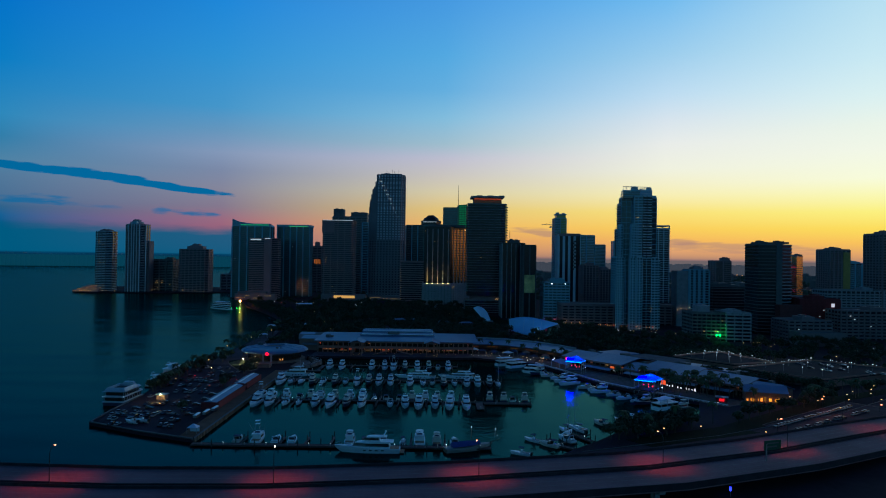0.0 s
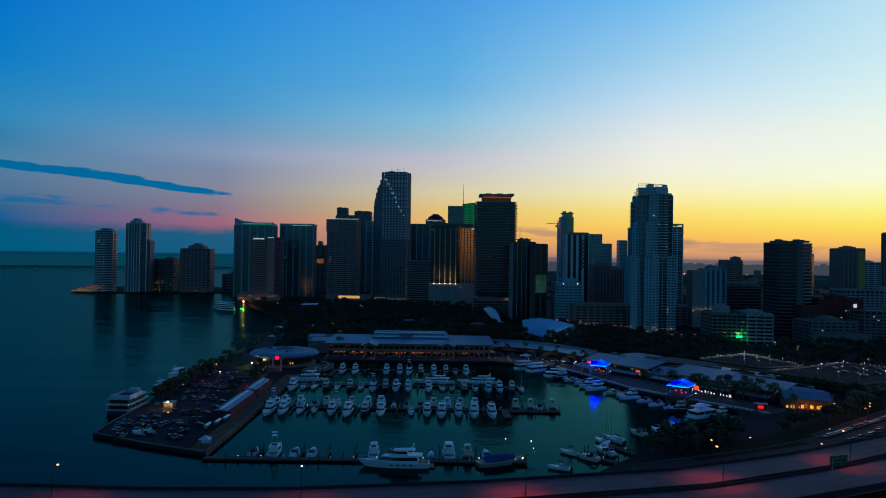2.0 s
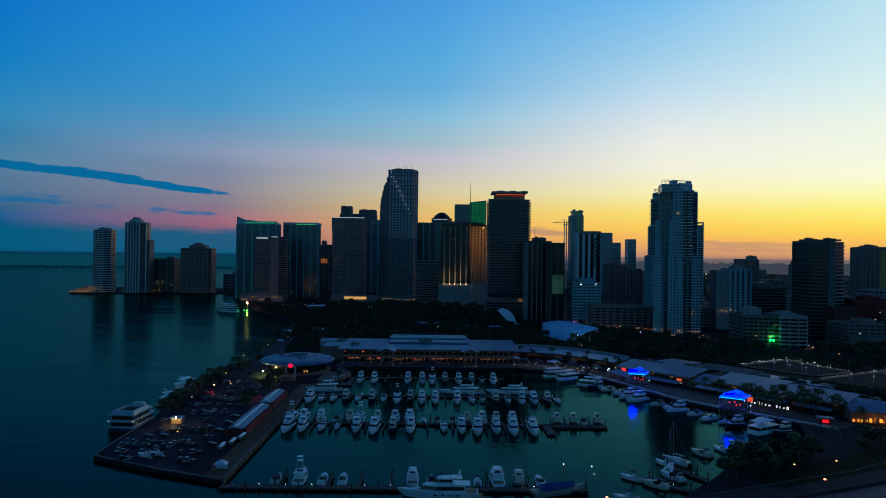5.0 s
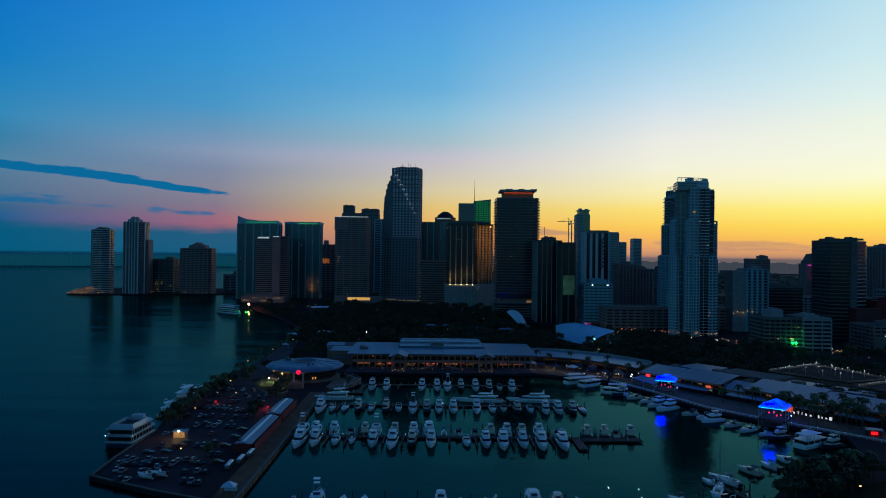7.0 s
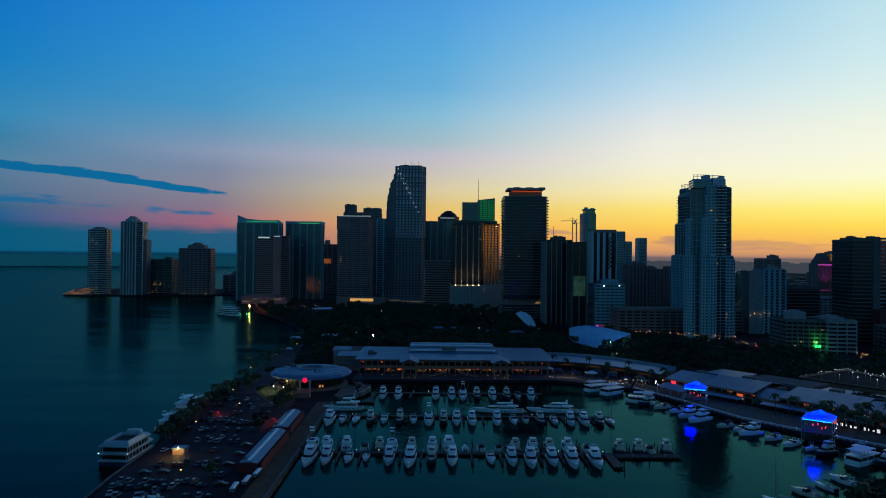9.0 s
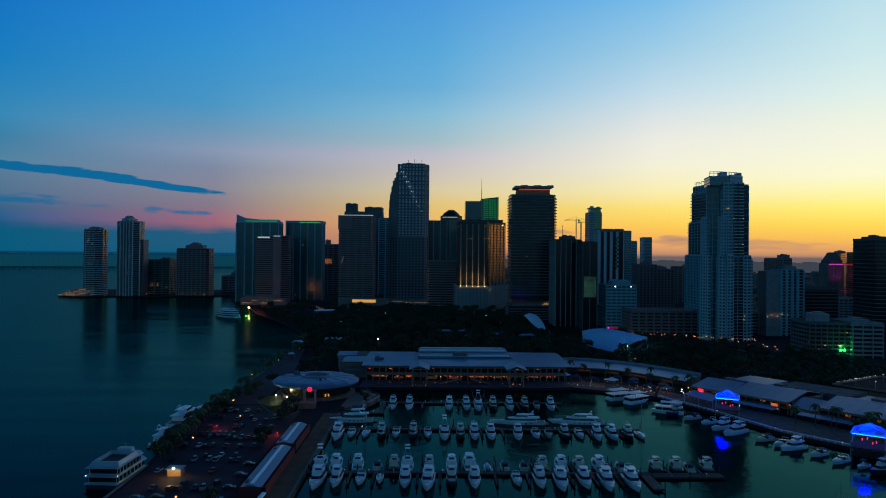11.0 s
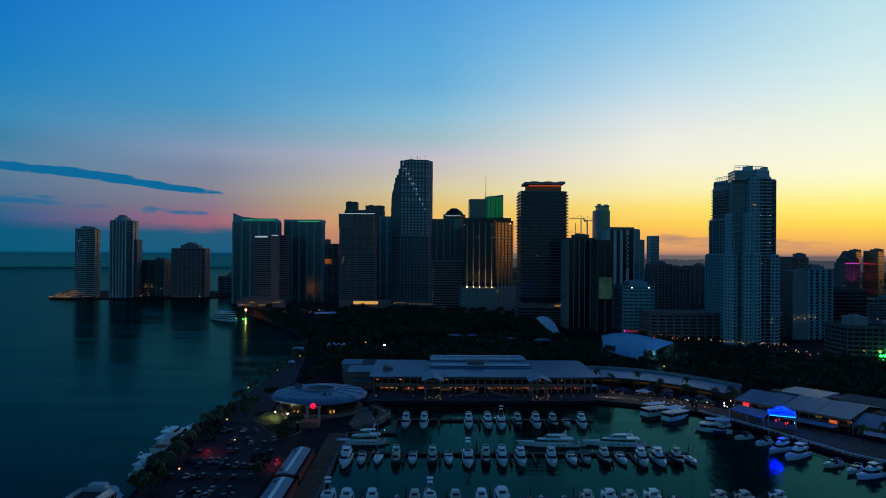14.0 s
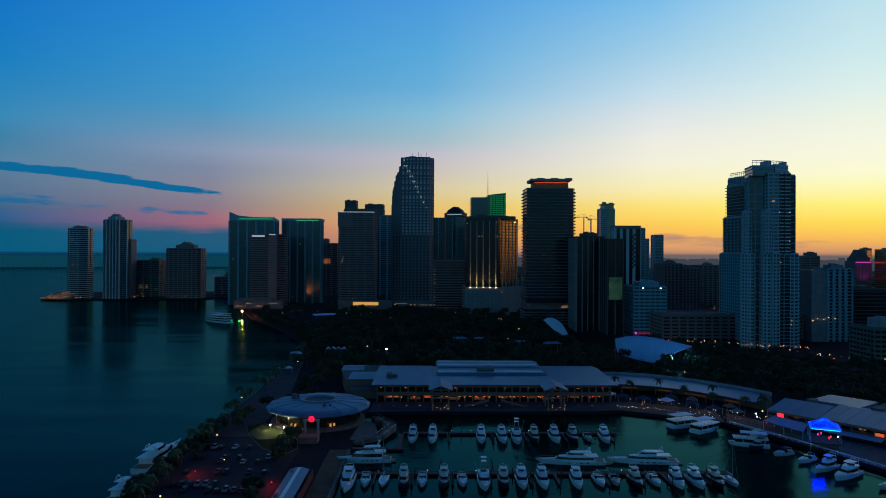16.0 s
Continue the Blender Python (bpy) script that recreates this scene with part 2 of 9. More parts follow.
WHITE_MEMBRANE = mat("white_tent_membrane", (0.56, 0.68, 0.84), 0.6, vary=0.08, scale=0.1, fine=2.0)
GELCOAT = mat("white_gelcoat", (0.70, 0.79, 0.86), 0.3, vary=0.08, scale=0.5, fine=5.0, object_random=0.6)
CREAM_GELCOAT = mat("cream_gelcoat", (0.62, 0.60, 0.54), 0.35, vary=0.08, scale=0.5, fine=5.0, object_random=0.6)
NAVY_HULL = mat("navy_hull_paint", (0.02, 0.03, 0.07), 0.3, vary=0.2, scale=0.5, fine=4.0)
TINTED = mat("tinted_boat_glass", (0.008, 0.01, 0.012), 0.1, vary=0.2, scale=0.5, fine=3.0, ior=1.6)
CANVAS = mat("navy_canvas", (0.03, 0.05, 0.12), 0.9, vary=0.25, scale=0.5, fine=6.0)
TEAK = mat("teak_deck", (0.26, 0.17, 0.10), 0.7, vary=0.3, scale=0.5, fine=6.0)
TIMBER = mat("weathered_dock_timber", (0.20, 0.14, 0.125), 0.9, spec=0.15, vary=0.4, scale=0.4, fine=4.0, object_random=0.6)
PILE = mat("wet_pile_timber", (0.06, 0.05, 0.045), 0.85, vary=0.4, scale=0.5, fine=4.0)
STEEL = mat("galvanised_steel", (0.34, 0.35, 0.37), 0.45, metal=0.7, vary=0.2, scale=0.6, fine=5.0)
DARK_METAL = mat("dark_painted_metal", (0.03, 0.03, 0.035), 0.5, metal=0.3, vary=0.2, scale=0.6, fine=5.0)
RUBBER = mat("tyre_rubber", (0.015, 0.015, 0.016), 0.85, vary=0.2)
BARK = mat("palm_bark", (0.10, 0.08, 0.06), 0.95, vary=0.4, scale=1.0, fine=8.0)
LEAF = mat("dark_foliage", (0.030, 0.046, 0.022), 0.75, vary=0.5, scale=0.3, fine=2.0, object_random=0.5)
PALM_LEAF = mat("palm_frond", (0.045, 0.070, 0.025), 0.7, vary=0.4, scale=0.4, fine=3.0, object_random=0.5)
SAILCLOTH = mat("furled_sailcloth", (0.45, 0.46, 0.48), 0.85, vary=0.15)
WARM = glow("warm_lamp", (1.0, 0.55, 0.18), 2.6)
WARM_WINDOW = glow("warm_window_light", (1.0, 0.55, 0.18), 0.5)
COOL = glow("white_lamp", (0.85, 0.95, 1.0), 3.5)
COOL_WINDOW = glow("white_window_light", (0.8, 0.95, 1.0), 0.42)
ORANGE = glow("orange_light", (1.0, 0.35, 0.06), 3.0)
REDGLOW = glow("red_light", (1.0, 0.003, 0.03), 2.4)
BLUEGLOW = glow("blue_led_light", (0.005, 0.15, 1.0), 8.0)
GREENGLOW = glow("green_light", (0.02, 1.0, 0.10), 6.0)
MAGENTA = glow("magenta_floodlight", (1.0, 0.06, 0.75), 1.2)
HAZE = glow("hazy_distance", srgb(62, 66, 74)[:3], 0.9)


# ---------------------------------------------------------------- mesh helpers
class Shape:
    """Vertices and faces gathered piece by piece."""

    def __init__(self):
        self.v, self.f = [], []

    def prism(self, poly, z0, z1, top=None):
        """An upright prism on a counter-clockwise outline; top: another outline for its upper end."""
        n, o = len(poly), len(self.v)
        self.v += [(x, y, z0) for x, y in poly] + [(x, y, z1) for x, y in (top or poly)]
        self.f += [tuple(range(o + n - 1, o - 1, -1)), tuple(range(o + n, o + 2 * n))]
        self.f += [(o + i, o + (i + 1) % n, o + n + (i + 1) % n, o + n + i) for i in range(n)]
        return self

    def box(self, x0, x1, y0, y1, z0, z1):
        return self.prism([(x0, y0), (x1, y0), (x1, y1), (x0, y1)], z0, z1)

    def disc(self, x, y, r, z0, z1, n=12, r1=None):
        ring = [(math.cos(2 * math.pi * i / n), math.sin(2 * math.pi * i / n)) for i in range(n)]
        r1 = r if r1 is None else r1
        return self.prism([(x + r * a, y + r * b) for a, b in ring], z0, z1, [(x + r1 * a, y + r1 * b) for a, b in ring])

    def tube(self, p, q, r, n=6, r1=None):
        p, q = Vector(p), Vector(q)
        m = (q - p).to_track_quat("Z", "Y").to_matrix()
        o = len(self.v)
        for c, rr in ((p, r), (q, r if r1 is None else r1)):
            self.v += [tuple(c + m @ Vector((rr * math.cos(2 * math.pi * i / n), rr * math.sin(2 * math.pi * i / n), 0))) for i in range(n)]
        self.f += [tuple(range(o + n - 1, o - 1, -1)), tuple(range(o + n, o + 2 * n))]
        self.f += [(o + i, o + (i + 1) % n, o + n + (i + 1) % n, o + n + i) for i in range(n)]
        return self

    def loft(self, rings, closed=True, caps=True):
        """Skin over rings of equally many points."""
        n, o = len(rings[0]), len(self.v)
        for r in rings:
            self.v += [tuple(p) for p in r]
        for k in range(len(rings) - 1):
            a, b = o + k * n, o + (k + 1) * n
            for i in range(n if closed else n - 1):
                j = (i + 1) % n
                self.f.append((a + i, a + j, b + j, b + i))
        if caps and closed:
            self.f.append(tuple(range(o + n - 1, o - 1, -1)))
            e = o + (len(rings) - 1) * n
            self.f.append(tuple(range(e, e + n)))
        return self

    def ball(self, x, y, z, r, n=8, k=5, squash=1.0):
        rings = []
        for i in range(1, k):
            a = math.pi * i / k
            rings.append([(x + r * math.sin(a) * math.cos(2 * math.pi * j / n), y + r * math.sin(a) * math.sin(2 * math.pi * j / n), z - r * squash * math.cos(a)) for j in range(n)])
        return self.loft(rings)

    def face(self, *pts):
        o = len(self.v)
        self.v += [tuple(p) for p in pts]
        self.f.append(tuple(range(o, o + len(pts))))
        return self

    def mesh(self, name, material, smooth=False):
        me = bpy.data.meshes.new(name)
        me.from_pydata(self.v, [], self.f)
        me.materials.append(material)
        if smooth:
            me.polygons.foreach_set("use_smooth", [True] * len(me.polygons))
        me.update()
        return me


def thing(name, label, category, x=0, y=0, z=0, turn=0, group="", kind=""):
    ob = new(name)
    ob.empty_display_size = 0.5
    ob.location, ob.rotation_euler = (x, y, z), (0, 0, radians(turn))
    return tagged(ob, label, category, group, kind)


def part(name, shape, material, parent, label="", smooth=False, at=(0, 0, 0), turn=0, kind=""):
    me = shape.mesh(name, material, smooth) if isinstance(shape, Shape) else shape
    ob = new(name, me)
    ob.parent = parent
    ob.location, ob.rotation_euler = at, (0, 0, radians(turn))
    return tagged(ob, label, kind=kind)


def solid(name, shape, material, label, category, kind="structure", smooth=False):
    """A piece of the setting, in world coordinates."""
    return tagged(new(name, shape.mesh(name, material, smooth)), label, category, kind=kind)


def grow(poly, d):
    """An outline moved outwards by d."""
    n, out = len(poly), []
    for i in range(n):
        a, b, c = (Vector(poly[(i + k) % n]) for k in (-1, 0, 1))
        e, f = (b - a).normalized(), (c - b).normalized()
        m = Vector((e.y + f.y, -e.x - f.x))
        m = m / max(1e-6, 1 + e.dot(f))
        out.append((b.x + d * m.x, b.y + d * m.y))
    return out

# ---------------------------------------------------------------- water, land, far shores
solid("water", Shape().face((-9000, -3000, 0), (9000, -3000, 0), (9000, 9000, 0), (-9000, 9000, 0)), WATER, "dark teal bay water with small ripples", "water")

MAINLAND = [(-168, 332), (-137, 316), (-108, 304), (-108, 488), (-108, 556), (-92, 558), (12, 559), (26, 562), (47, 550), (71, 535), (88, 497), (104, 455), (122, 430), (148, 398),
            (138, 370), (126, 353), (104, 346), (86, 331), (72, 313), (60, 300), (48, 286), (42, 262), (60, 190), (150, 90), (420, -160), (4000, -300), (4000, 6000), (-1600, 6000), (-870, 3200), (-555, 2100), (-468, 1640), (-425, 1420),
            (-412, 1330), (-360, 1232), (-300, 1066), (-246, 962), (-206, 868), (-184, 786), (-180, 700), (-177, 606), (-178, 522), (-178, 450), (-171, 398), (-170, 356)]
solid("ground", Shape().prism(MAINLAND, -4, 1.6), LAND, "dark city ground behind a low concrete seawall", "ground")
ISLAND = [(-752, 1408), (-716, 1388), (-640, 1392), (-560, 1400), (-478, 1424), (-452, 1470), (-470, 1640), (-720, 1660), (-800, 1560)]
solid("island", Shape().prism(ISLAND, -4, 2.0), LAND, "dark built-up island with a seawall", "ground")
# low shores at the end of the bay, and flat suburbs to the horizon
random.seed(3)
far = Shape()
reach = Shape()
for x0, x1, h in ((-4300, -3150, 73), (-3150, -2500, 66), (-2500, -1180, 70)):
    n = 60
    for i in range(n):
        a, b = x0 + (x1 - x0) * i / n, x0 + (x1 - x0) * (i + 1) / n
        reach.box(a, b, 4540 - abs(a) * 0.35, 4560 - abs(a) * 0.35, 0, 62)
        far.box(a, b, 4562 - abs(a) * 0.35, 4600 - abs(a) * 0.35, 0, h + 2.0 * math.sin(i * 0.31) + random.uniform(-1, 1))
# upright glowing strips; the haze of distance is put into their colour
solid("backdrop_far_water", reach, glow("hazy_far_water", srgb(8, 60, 77)[:3], 0.92), "upright strip for the far bay, haze put into its colour", "backdrop")
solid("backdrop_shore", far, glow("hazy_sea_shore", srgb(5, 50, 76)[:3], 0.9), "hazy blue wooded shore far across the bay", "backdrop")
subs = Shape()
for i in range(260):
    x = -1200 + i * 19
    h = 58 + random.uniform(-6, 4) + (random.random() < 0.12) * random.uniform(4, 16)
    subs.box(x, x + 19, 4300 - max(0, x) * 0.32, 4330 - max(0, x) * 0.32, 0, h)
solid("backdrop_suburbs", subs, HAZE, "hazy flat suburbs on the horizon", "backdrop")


# ---------------------------------------------------------------- tower kit
def rect(w, d):
    return [(-w / 2, 0), (w / 2, 0), (w / 2, d), (-w / 2, d)]


def chamfered(w, d, c):
    return [(-w / 2 + c, 0), (w / 2 - c, 0), (w / 2, c), (w / 2, d - c), (w / 2 - c, d), (-w / 2 + c, d), (-w / 2, d - c), (-w / 2, c)]


def volume(tw, foot, z0, z1, core, floor=3.6, band=None, piers=None, roof=ROOF_GRAVEL, parapet=1.2, name="wall", inset=0.0, skip=()):
    """One upright block of a tower: a glass or stone body, a band at every floor, piers up its sides, a roof with a parapet.
    band: (material, height, reach). piers: (material, spacing, width, reach)."""
    body = part(name, Shape().prism(foot, z0, z1 - 0.3), core, tw)
    if band:
        bm_, bh, reach = band
        n = int((z1 - z0) / floor)
        levels = [z0 + i * floor - bh for i in range(1, n + 1) if i not in skip]
        if tw.location.y > 1280:
            # too far off to tell one floor from the next
            s = Shape()
            for z in levels:
                s.prism(grow(foot, reach), z, z + bh)
            part("banding", s, bm_, body, kind="stuff")
        else:
            me = Shape().prism(grow(foot, reach), 0, bh).mesh("floor_band", bm_)
            for z in levels:
                part("floor_band", me, None, body, at=(0, 0, z))
    if piers:
        pm, space, wide, reach = piers
        if tw.location.y > 1205:
            space *= 1.9
        me = Shape().box(-wide / 2, wide / 2, -reach, 0.3, 0, z1 - z0).mesh("pier", pm)
        for i in range(len(foot)):
            a, b = Vector(foot[i]), Vector(foot[(i + 1) % len(foot)])
            e = b - a
            # sides that turn to the far land are never seen
            if e.length < space * 0.8 or -e.x > 0.5 * e.length:
                continue
            n = max(1, round(e.length / space))
            for k in range(n + 1):
                if k == n and i < len(foot) - 1:
                    continue
                p = a + e * (k / n)
                part("pier", me, None, body, at=(p.x, p.y, z0), turn=math.degrees(math.atan2(e.y, e.x)))
    if roof:
        s = Shape().prism(foot, z1 - 0.3, z1)
        top = part("roof", s, roof, tw)
        if parapet:
            rim, inner = grow(foot, 0.05), grow(foot, -0.35)
            ring = [[(*p, z1 - 0.3), (*q, z1 - 0.3), (*q, z1 + parapet), (*p, z1 + parapet)] for p, q in zip(rim, inner)]
            s = Shape().loft(ring + ring[:1], caps=False)
            part("parapet", s, band[0] if band else core, top)


def plant_room(tw, x0, x1, y0, y1, z0, z1, material=DARK_CONCRETE):
    s = Shape().box(x0, x1, y0, y1, z0, z1)
    w, d = x1 - x0, y1 - y0
    s.box(x0 + w * 0.15, x0 + w * 0.4, y0 + d * 0.2, y0 + d * 0.6, z1, z1 + 1.6)
    s.box(x0 + w * 0.6, x0 + w * 0.85, y0 + d * 0.3, y0 + d * 0.8, z1, z1 + 1.1)
    part("plant_room", s, material, tw)


def lit(tw, material, spots, w=1.6, h=1.3, reach=0.5, name="lit_window"):
    """Lit windows: places (x, y, z) on walls that face the bay; each a shallow glowing box."""
    w, h = w * 0.62, h * 0.7
    me = Shape().box(-w / 2, w / 2, -reach, 0.05, 0, h).mesh(name, material)
    for x, y, z in spots:
        part(name, me, None, tw, at=(x, y, z))


def scatter(n, x0, x1, y, z0, z1, seed, floor=3.6):
    r = random.Random(seed)
    return [(r.uniform(x0, x1), y, z0 + floor * r.randrange(max(1, int((z1 - z0) / floor))) + 1.0) for _ in range(n)]


def tower(name, label, x0, x1, y, kind_of="tower"):
    return thing(name, label, kind_of, (x0 + x1) / 2, y, 1.6)


# ---------------------------------------------------------------- the island's towers
t = tower("condo_tower", "pale curved condominium tower with gridded balconies at the water", -707, -674, 1402)
volume(t, chamfered(33, 40, 9), 0, 122, GLASS, 3.4, (WHITE_STUCCO, 1.3, 0.5), (STONE, 5.2, 1.2, 0.9))
plant_room(t, -9, 9, 10, 30, 122, 126, STONE)
lit(t, WARM_WINDOW, scatter(7, -7, 7, 0, 4, 110, 1), 2.2, 1.6)

t = tower("condo_tower", "tall pale condominium tower with vertical bays and stepped crown", -646, -606, 1402)
volume(t, chamfered(40, 40, 9), 0, 137, GLASS, 3.4, (CONCRETE, 1.3, 0.5), (WHITE_STUCCO, 6.4, 1.6, 1.0))
volume(t, rect(9, 30), 0, 142, BLUE_STUCCO, 3.4, None, (WHITE_STUCCO, 4, 0.8, 1.5))
plant_room(t, -12, 7, 8, 30, 137, 143, CONCRETE)
plant_room(t, -8, 4, 12, 24, 143, 147, CONCRETE)
part("wall", Shape().box(20.2, 24, 18, 40, 0, 104), STONE, t, "narrow pale back wing")
lit(t, COOL_WINDOW, scatter(5, -10, 10, 0, 4, 130, 2), 2.0, 1.5)

t = tower("apartment_block", "long low dark apartment block between the towers", -608, -566, 1452, "building")
volume(t, rect(42, 36), 0, 66, GLASS, 3.4, (DARK_CONCRETE, 1.5, 0.6), (DARK_CONCRETE, 8, 2.5, 0.8))
plant_room(t, 2, 17, 8, 28, 66, 70)
lit(t, WARM_WINDOW, scatter(9, -19, 19, 0, 2, 24, 3), 2.6, 1.4)

t = tower("hotel_block", "wide brown hotel block with gridded windows on the island", -543, -483, 1422, "building")
volume(t, chamfered(60, 40, 6), 0, 88, GLASS, 3.4, (BROWN_STUCCO, 1.7, 0.5), (BROWN_STUCCO, 4.5, 1.8, 0.7))
plant_room(t, -15, 17, 8, 30, 88, 95, BROWN_STUCCO)
plant_room(t, -6, 8, 12, 26, 95, 99, BROWN_STUCCO)

t = tower("low_block", "low pale apartment block across the river mouth", -492, -440, 1540, "building")
volume(t, rect(54, 40), 0, 34, GLASS, 3.4, (CONCRETE, 1.6, 0.5), (CONCRETE, 7, 2, 0.7))
plant_room(t, -10, 14, 6, 24, 34, 42, CONCRETE)

# ---------------------------------------------------------------- river mouth and south part of downtown
t = tower("glass_tower", "teal glass tower with a slanting roof edge lit green", -393, -323, 1290)
FOOT = [(-35, 0), (35, 0), (35, 36), (-35, 36)]
volume(t, FOOT, 0, 132, TEAL_GLASS, 3.6, (DARK_CONCRETE, 0.9, 0.3), (BLUE_STUCCO, 7.8, 2.4, 1.0), roof=ROOF_GRAVEL, parapet=0)
crown = Shape()
for a, b, ha, hb in ((-35, -20, 146, 140), (-20, 4, 140, 137.5), (4, 35, 137.5, 137.5)):
    o = len(crown.v)
    crown.v += [(a, -0.5, 132), (b, -0.5, 132), (b, 34, 132), (a, 34, 132), (a, -0.5, ha), (b, -0.5, hb), (b, 34, hb - 3), (a, 34, ha - 3)]
    crown.f += [(o + 3, o + 2, o + 1, o), (o + 4, o + 5, o + 6, o + 7), (o, o + 1, o + 5, o + 4), (o + 1, o + 2, o + 6, o + 5), (o + 2, o + 3, o + 7, o + 6), (o + 3, o, o + 4, o + 7)]
part("crown", crown, BLUE_STUCCO, t, "slanting pale crown wall")
part("cove_light", Shape().box(-20, 33, -1.3, -0.6, 134.4, 135.4), glow("green_cove_light", (0.05, 0.85, 0.25), 0.40), t, "green light strip under the crown")
lit(t, COOL_WINDOW, scatter(6, -31, 31, 0, 20, 120, 5), 1.8, 1.4)

t = tower("hotel_tower", "brown stone hotel tower with blank central shaft and ribbon windows", -344, -296, 1230)
volume(t, [(-24, 0), (3, 0), (3, 34), (-24, 34)], 0, 108, GLASS, 3.3, (BROWN_STUCCO, 1.7, 0.4), None)
part("shaft", Shape().box(3, 15, -3, 34, 0, 110), BROWN_STUCCO, t, "windowless brown stone shaft")
volume(t, [(15, 4), (24, 10), (24, 34), (15, 34)], 0, 108, GLASS, 3.3, (BROWN_STUCCO, 1.7, 0.4), None)
part("roof_sign", Shape().box(-22, -3, -0.9, -0.4, 105.6, 107.6), COOL_WINDOW, t, "white lit strip under the roof")
part("roof_sign", Shape().box(4, 14, -3.5, -3.1, 108.2, 109.2), COOL_WINDOW, t)
part("podium", Shape().box(-44, 26, -16, 0, 0, 11).box(-40, 10, -14, 0, 11, 15), STONE, t)
for x0, x1, z in ((-42, -30, 3), (-26, -18, 7), (-12, 2, 3), (8, 20, 7)):
    part("lit_strip", Shape().box(x0, x1, -16.5, -16.0, z, z + 1.2), glow("podium_strip_%d" % (x0 + 50), (1.0, 0.62, 0.25), 0.12), t, "warm lit window strip")
lit(t, WARM_WINDOW, [(-38 + 5 * i + (i * i) % 3, -16, 4 + 4 * (i % 2)) for i in (0, 2, 3, 6, 7, 11)], 1.8, 1.2)

t = tower("glass_tower", "second teal glass tower with a green-lit cornice", -319, -257, 1332)
volume(t, rect(62, 36), 0, 134, TEAL_GLASS, 3.6, (DARK_CONCRETE, 0.9, 0.3), (BLUE_STUCCO, 7.0, 2.2, 1.0))
part("cornice", Shape().box(-32, 32, -1.6, 37, 134, 138), BLUE_STUCCO, t)
part("cove_light", Shape().box(-8, 28, -2.3, -1.7, 134.2, 135.2), glow("green_cornice_light", (0.10, 0.9, 0.25), 0.42), t, "green light strip under the cornice")
lit(t, COOL_WINDOW, scatter(5, -30, 30, 0, 8, 110, 6) + [(29, 0, 30)], 1.8, 1.6)

t = tower("office_block", "distant brown office block with an orange lit sign", -283, -252, 1500, "building")
volume(t, rect(30, 30), 0, 99, GLASS, 3.6, (BROWN_STUCCO, 1.6, 0.4), (BROWN_STUCCO, 6, 2, 0.5))
plant_room(t, -11, -2, 6, 20, 99, 108, BROWN_STUCCO)
# four glowing orange strips, weaker towards the right
for i in range(4):
    part("lit_sign", Shape().box(-11 + 3.6 * i, -8.6 + 3.6 * i, -1.4, -0.6, 62 - (i % 2), 71), glow("amber_sign_%d" % i, (1.0, 0.26, 0.05), 0.3 - 0.04 * i), t, "orange glowing strip on the front")

t = tower("hotel_tower", "square travertine hotel tower with ribbon windows and lit lobby", -212, -158, 1215)
volume(t, chamfered(54, 46, 3), 0, 141, GLASS, 3.4, (STONE, 2.0, 0.4), (STONE, 6, 1.3, 0.5))
part("wall", Shape().box(-27.6, -6, -0.9, 46, 120, 142), STONE, t, "blank travertine top band")
part("cornice_light", Shape().box(-26, 27, -1.4, -1.0, 141.8, 142.6), COOL_WINDOW, t, "white light line along the roof edge")
part("podium", Shape().box(-24, 52, -22, 0, 0, 13).box(-18, 30, -28, -20, 0, 6), STONE, t)
part("lobby_light", Shape().box(-2, 34, -22.6, -22.1, 7.2, 11.6), glow("lobby_light", (1.0, 0.52, 0.13), 0.6), t, "warm lit lobby front")
lit(t, WARM_WINDOW, scatter(5, -24, 24, 0, 10, 110, 7), 2.0, 1.3)

t = tower("office_tower", "dark stepped office tower behind the hotel", -240, -166, 1500)
volume(t, rect(74, 40), 0, 164, GLASS, 3.8, (GRANITE, 1.4, 0.4), (GRANITE, 6, 1.6, 0.6))
plant_room(t, -36, -14, 4, 30, 164, 181)
plant_room(t, 2, 37, 2, 34, 164, 174)
t = tower("condo_tower", "slim pale condominium tower with white vertical piers", -166, -128, 1420)
volume(t, rect(38, 34), 0, 148, GLASS, 3.4, (BLUE_STUCCO, 1.2, 0.3), (BLUE_STUCCO, 7, 2.4, 1.1))

# the tallest: granite, its side stepped back floor by floor near the top
t = tower("office_tower", "tallest grey granite office tower with a stepped shoulder", -136, -72, 1265)
# brightness of the sky in the upper windows is put into the base colour
SKY_TINT_GLASS = mat("sky_tinted_pale_glass", (0.56, 0.60, 0.66), 0.3, vary=0.45, scale=0.05, fine=0.5, ior=1.5)
steps = [(0, -32), (110.4, -32), (156.4, -31.4), (170.2, -30.6), (179.4, -29.5), (184, -28), (193.2, -26), (202.4, -23.5), (207, -21), (216.2, -18.5)]
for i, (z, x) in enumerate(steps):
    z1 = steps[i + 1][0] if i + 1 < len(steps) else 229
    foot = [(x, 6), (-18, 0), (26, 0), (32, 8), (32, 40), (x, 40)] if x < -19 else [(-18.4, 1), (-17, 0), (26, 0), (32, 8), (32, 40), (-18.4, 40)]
    volume(t, foot, z, z1, SKY_TINT_GLASS if z > 100 else GLASS, 4.6, (GRANITE, 2.3, 0.35), (GRANITE, 2.75, 2.7, 0.6), parapet=0.8)
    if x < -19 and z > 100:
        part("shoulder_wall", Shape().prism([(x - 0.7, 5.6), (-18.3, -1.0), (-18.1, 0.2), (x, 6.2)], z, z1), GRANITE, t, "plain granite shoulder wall")
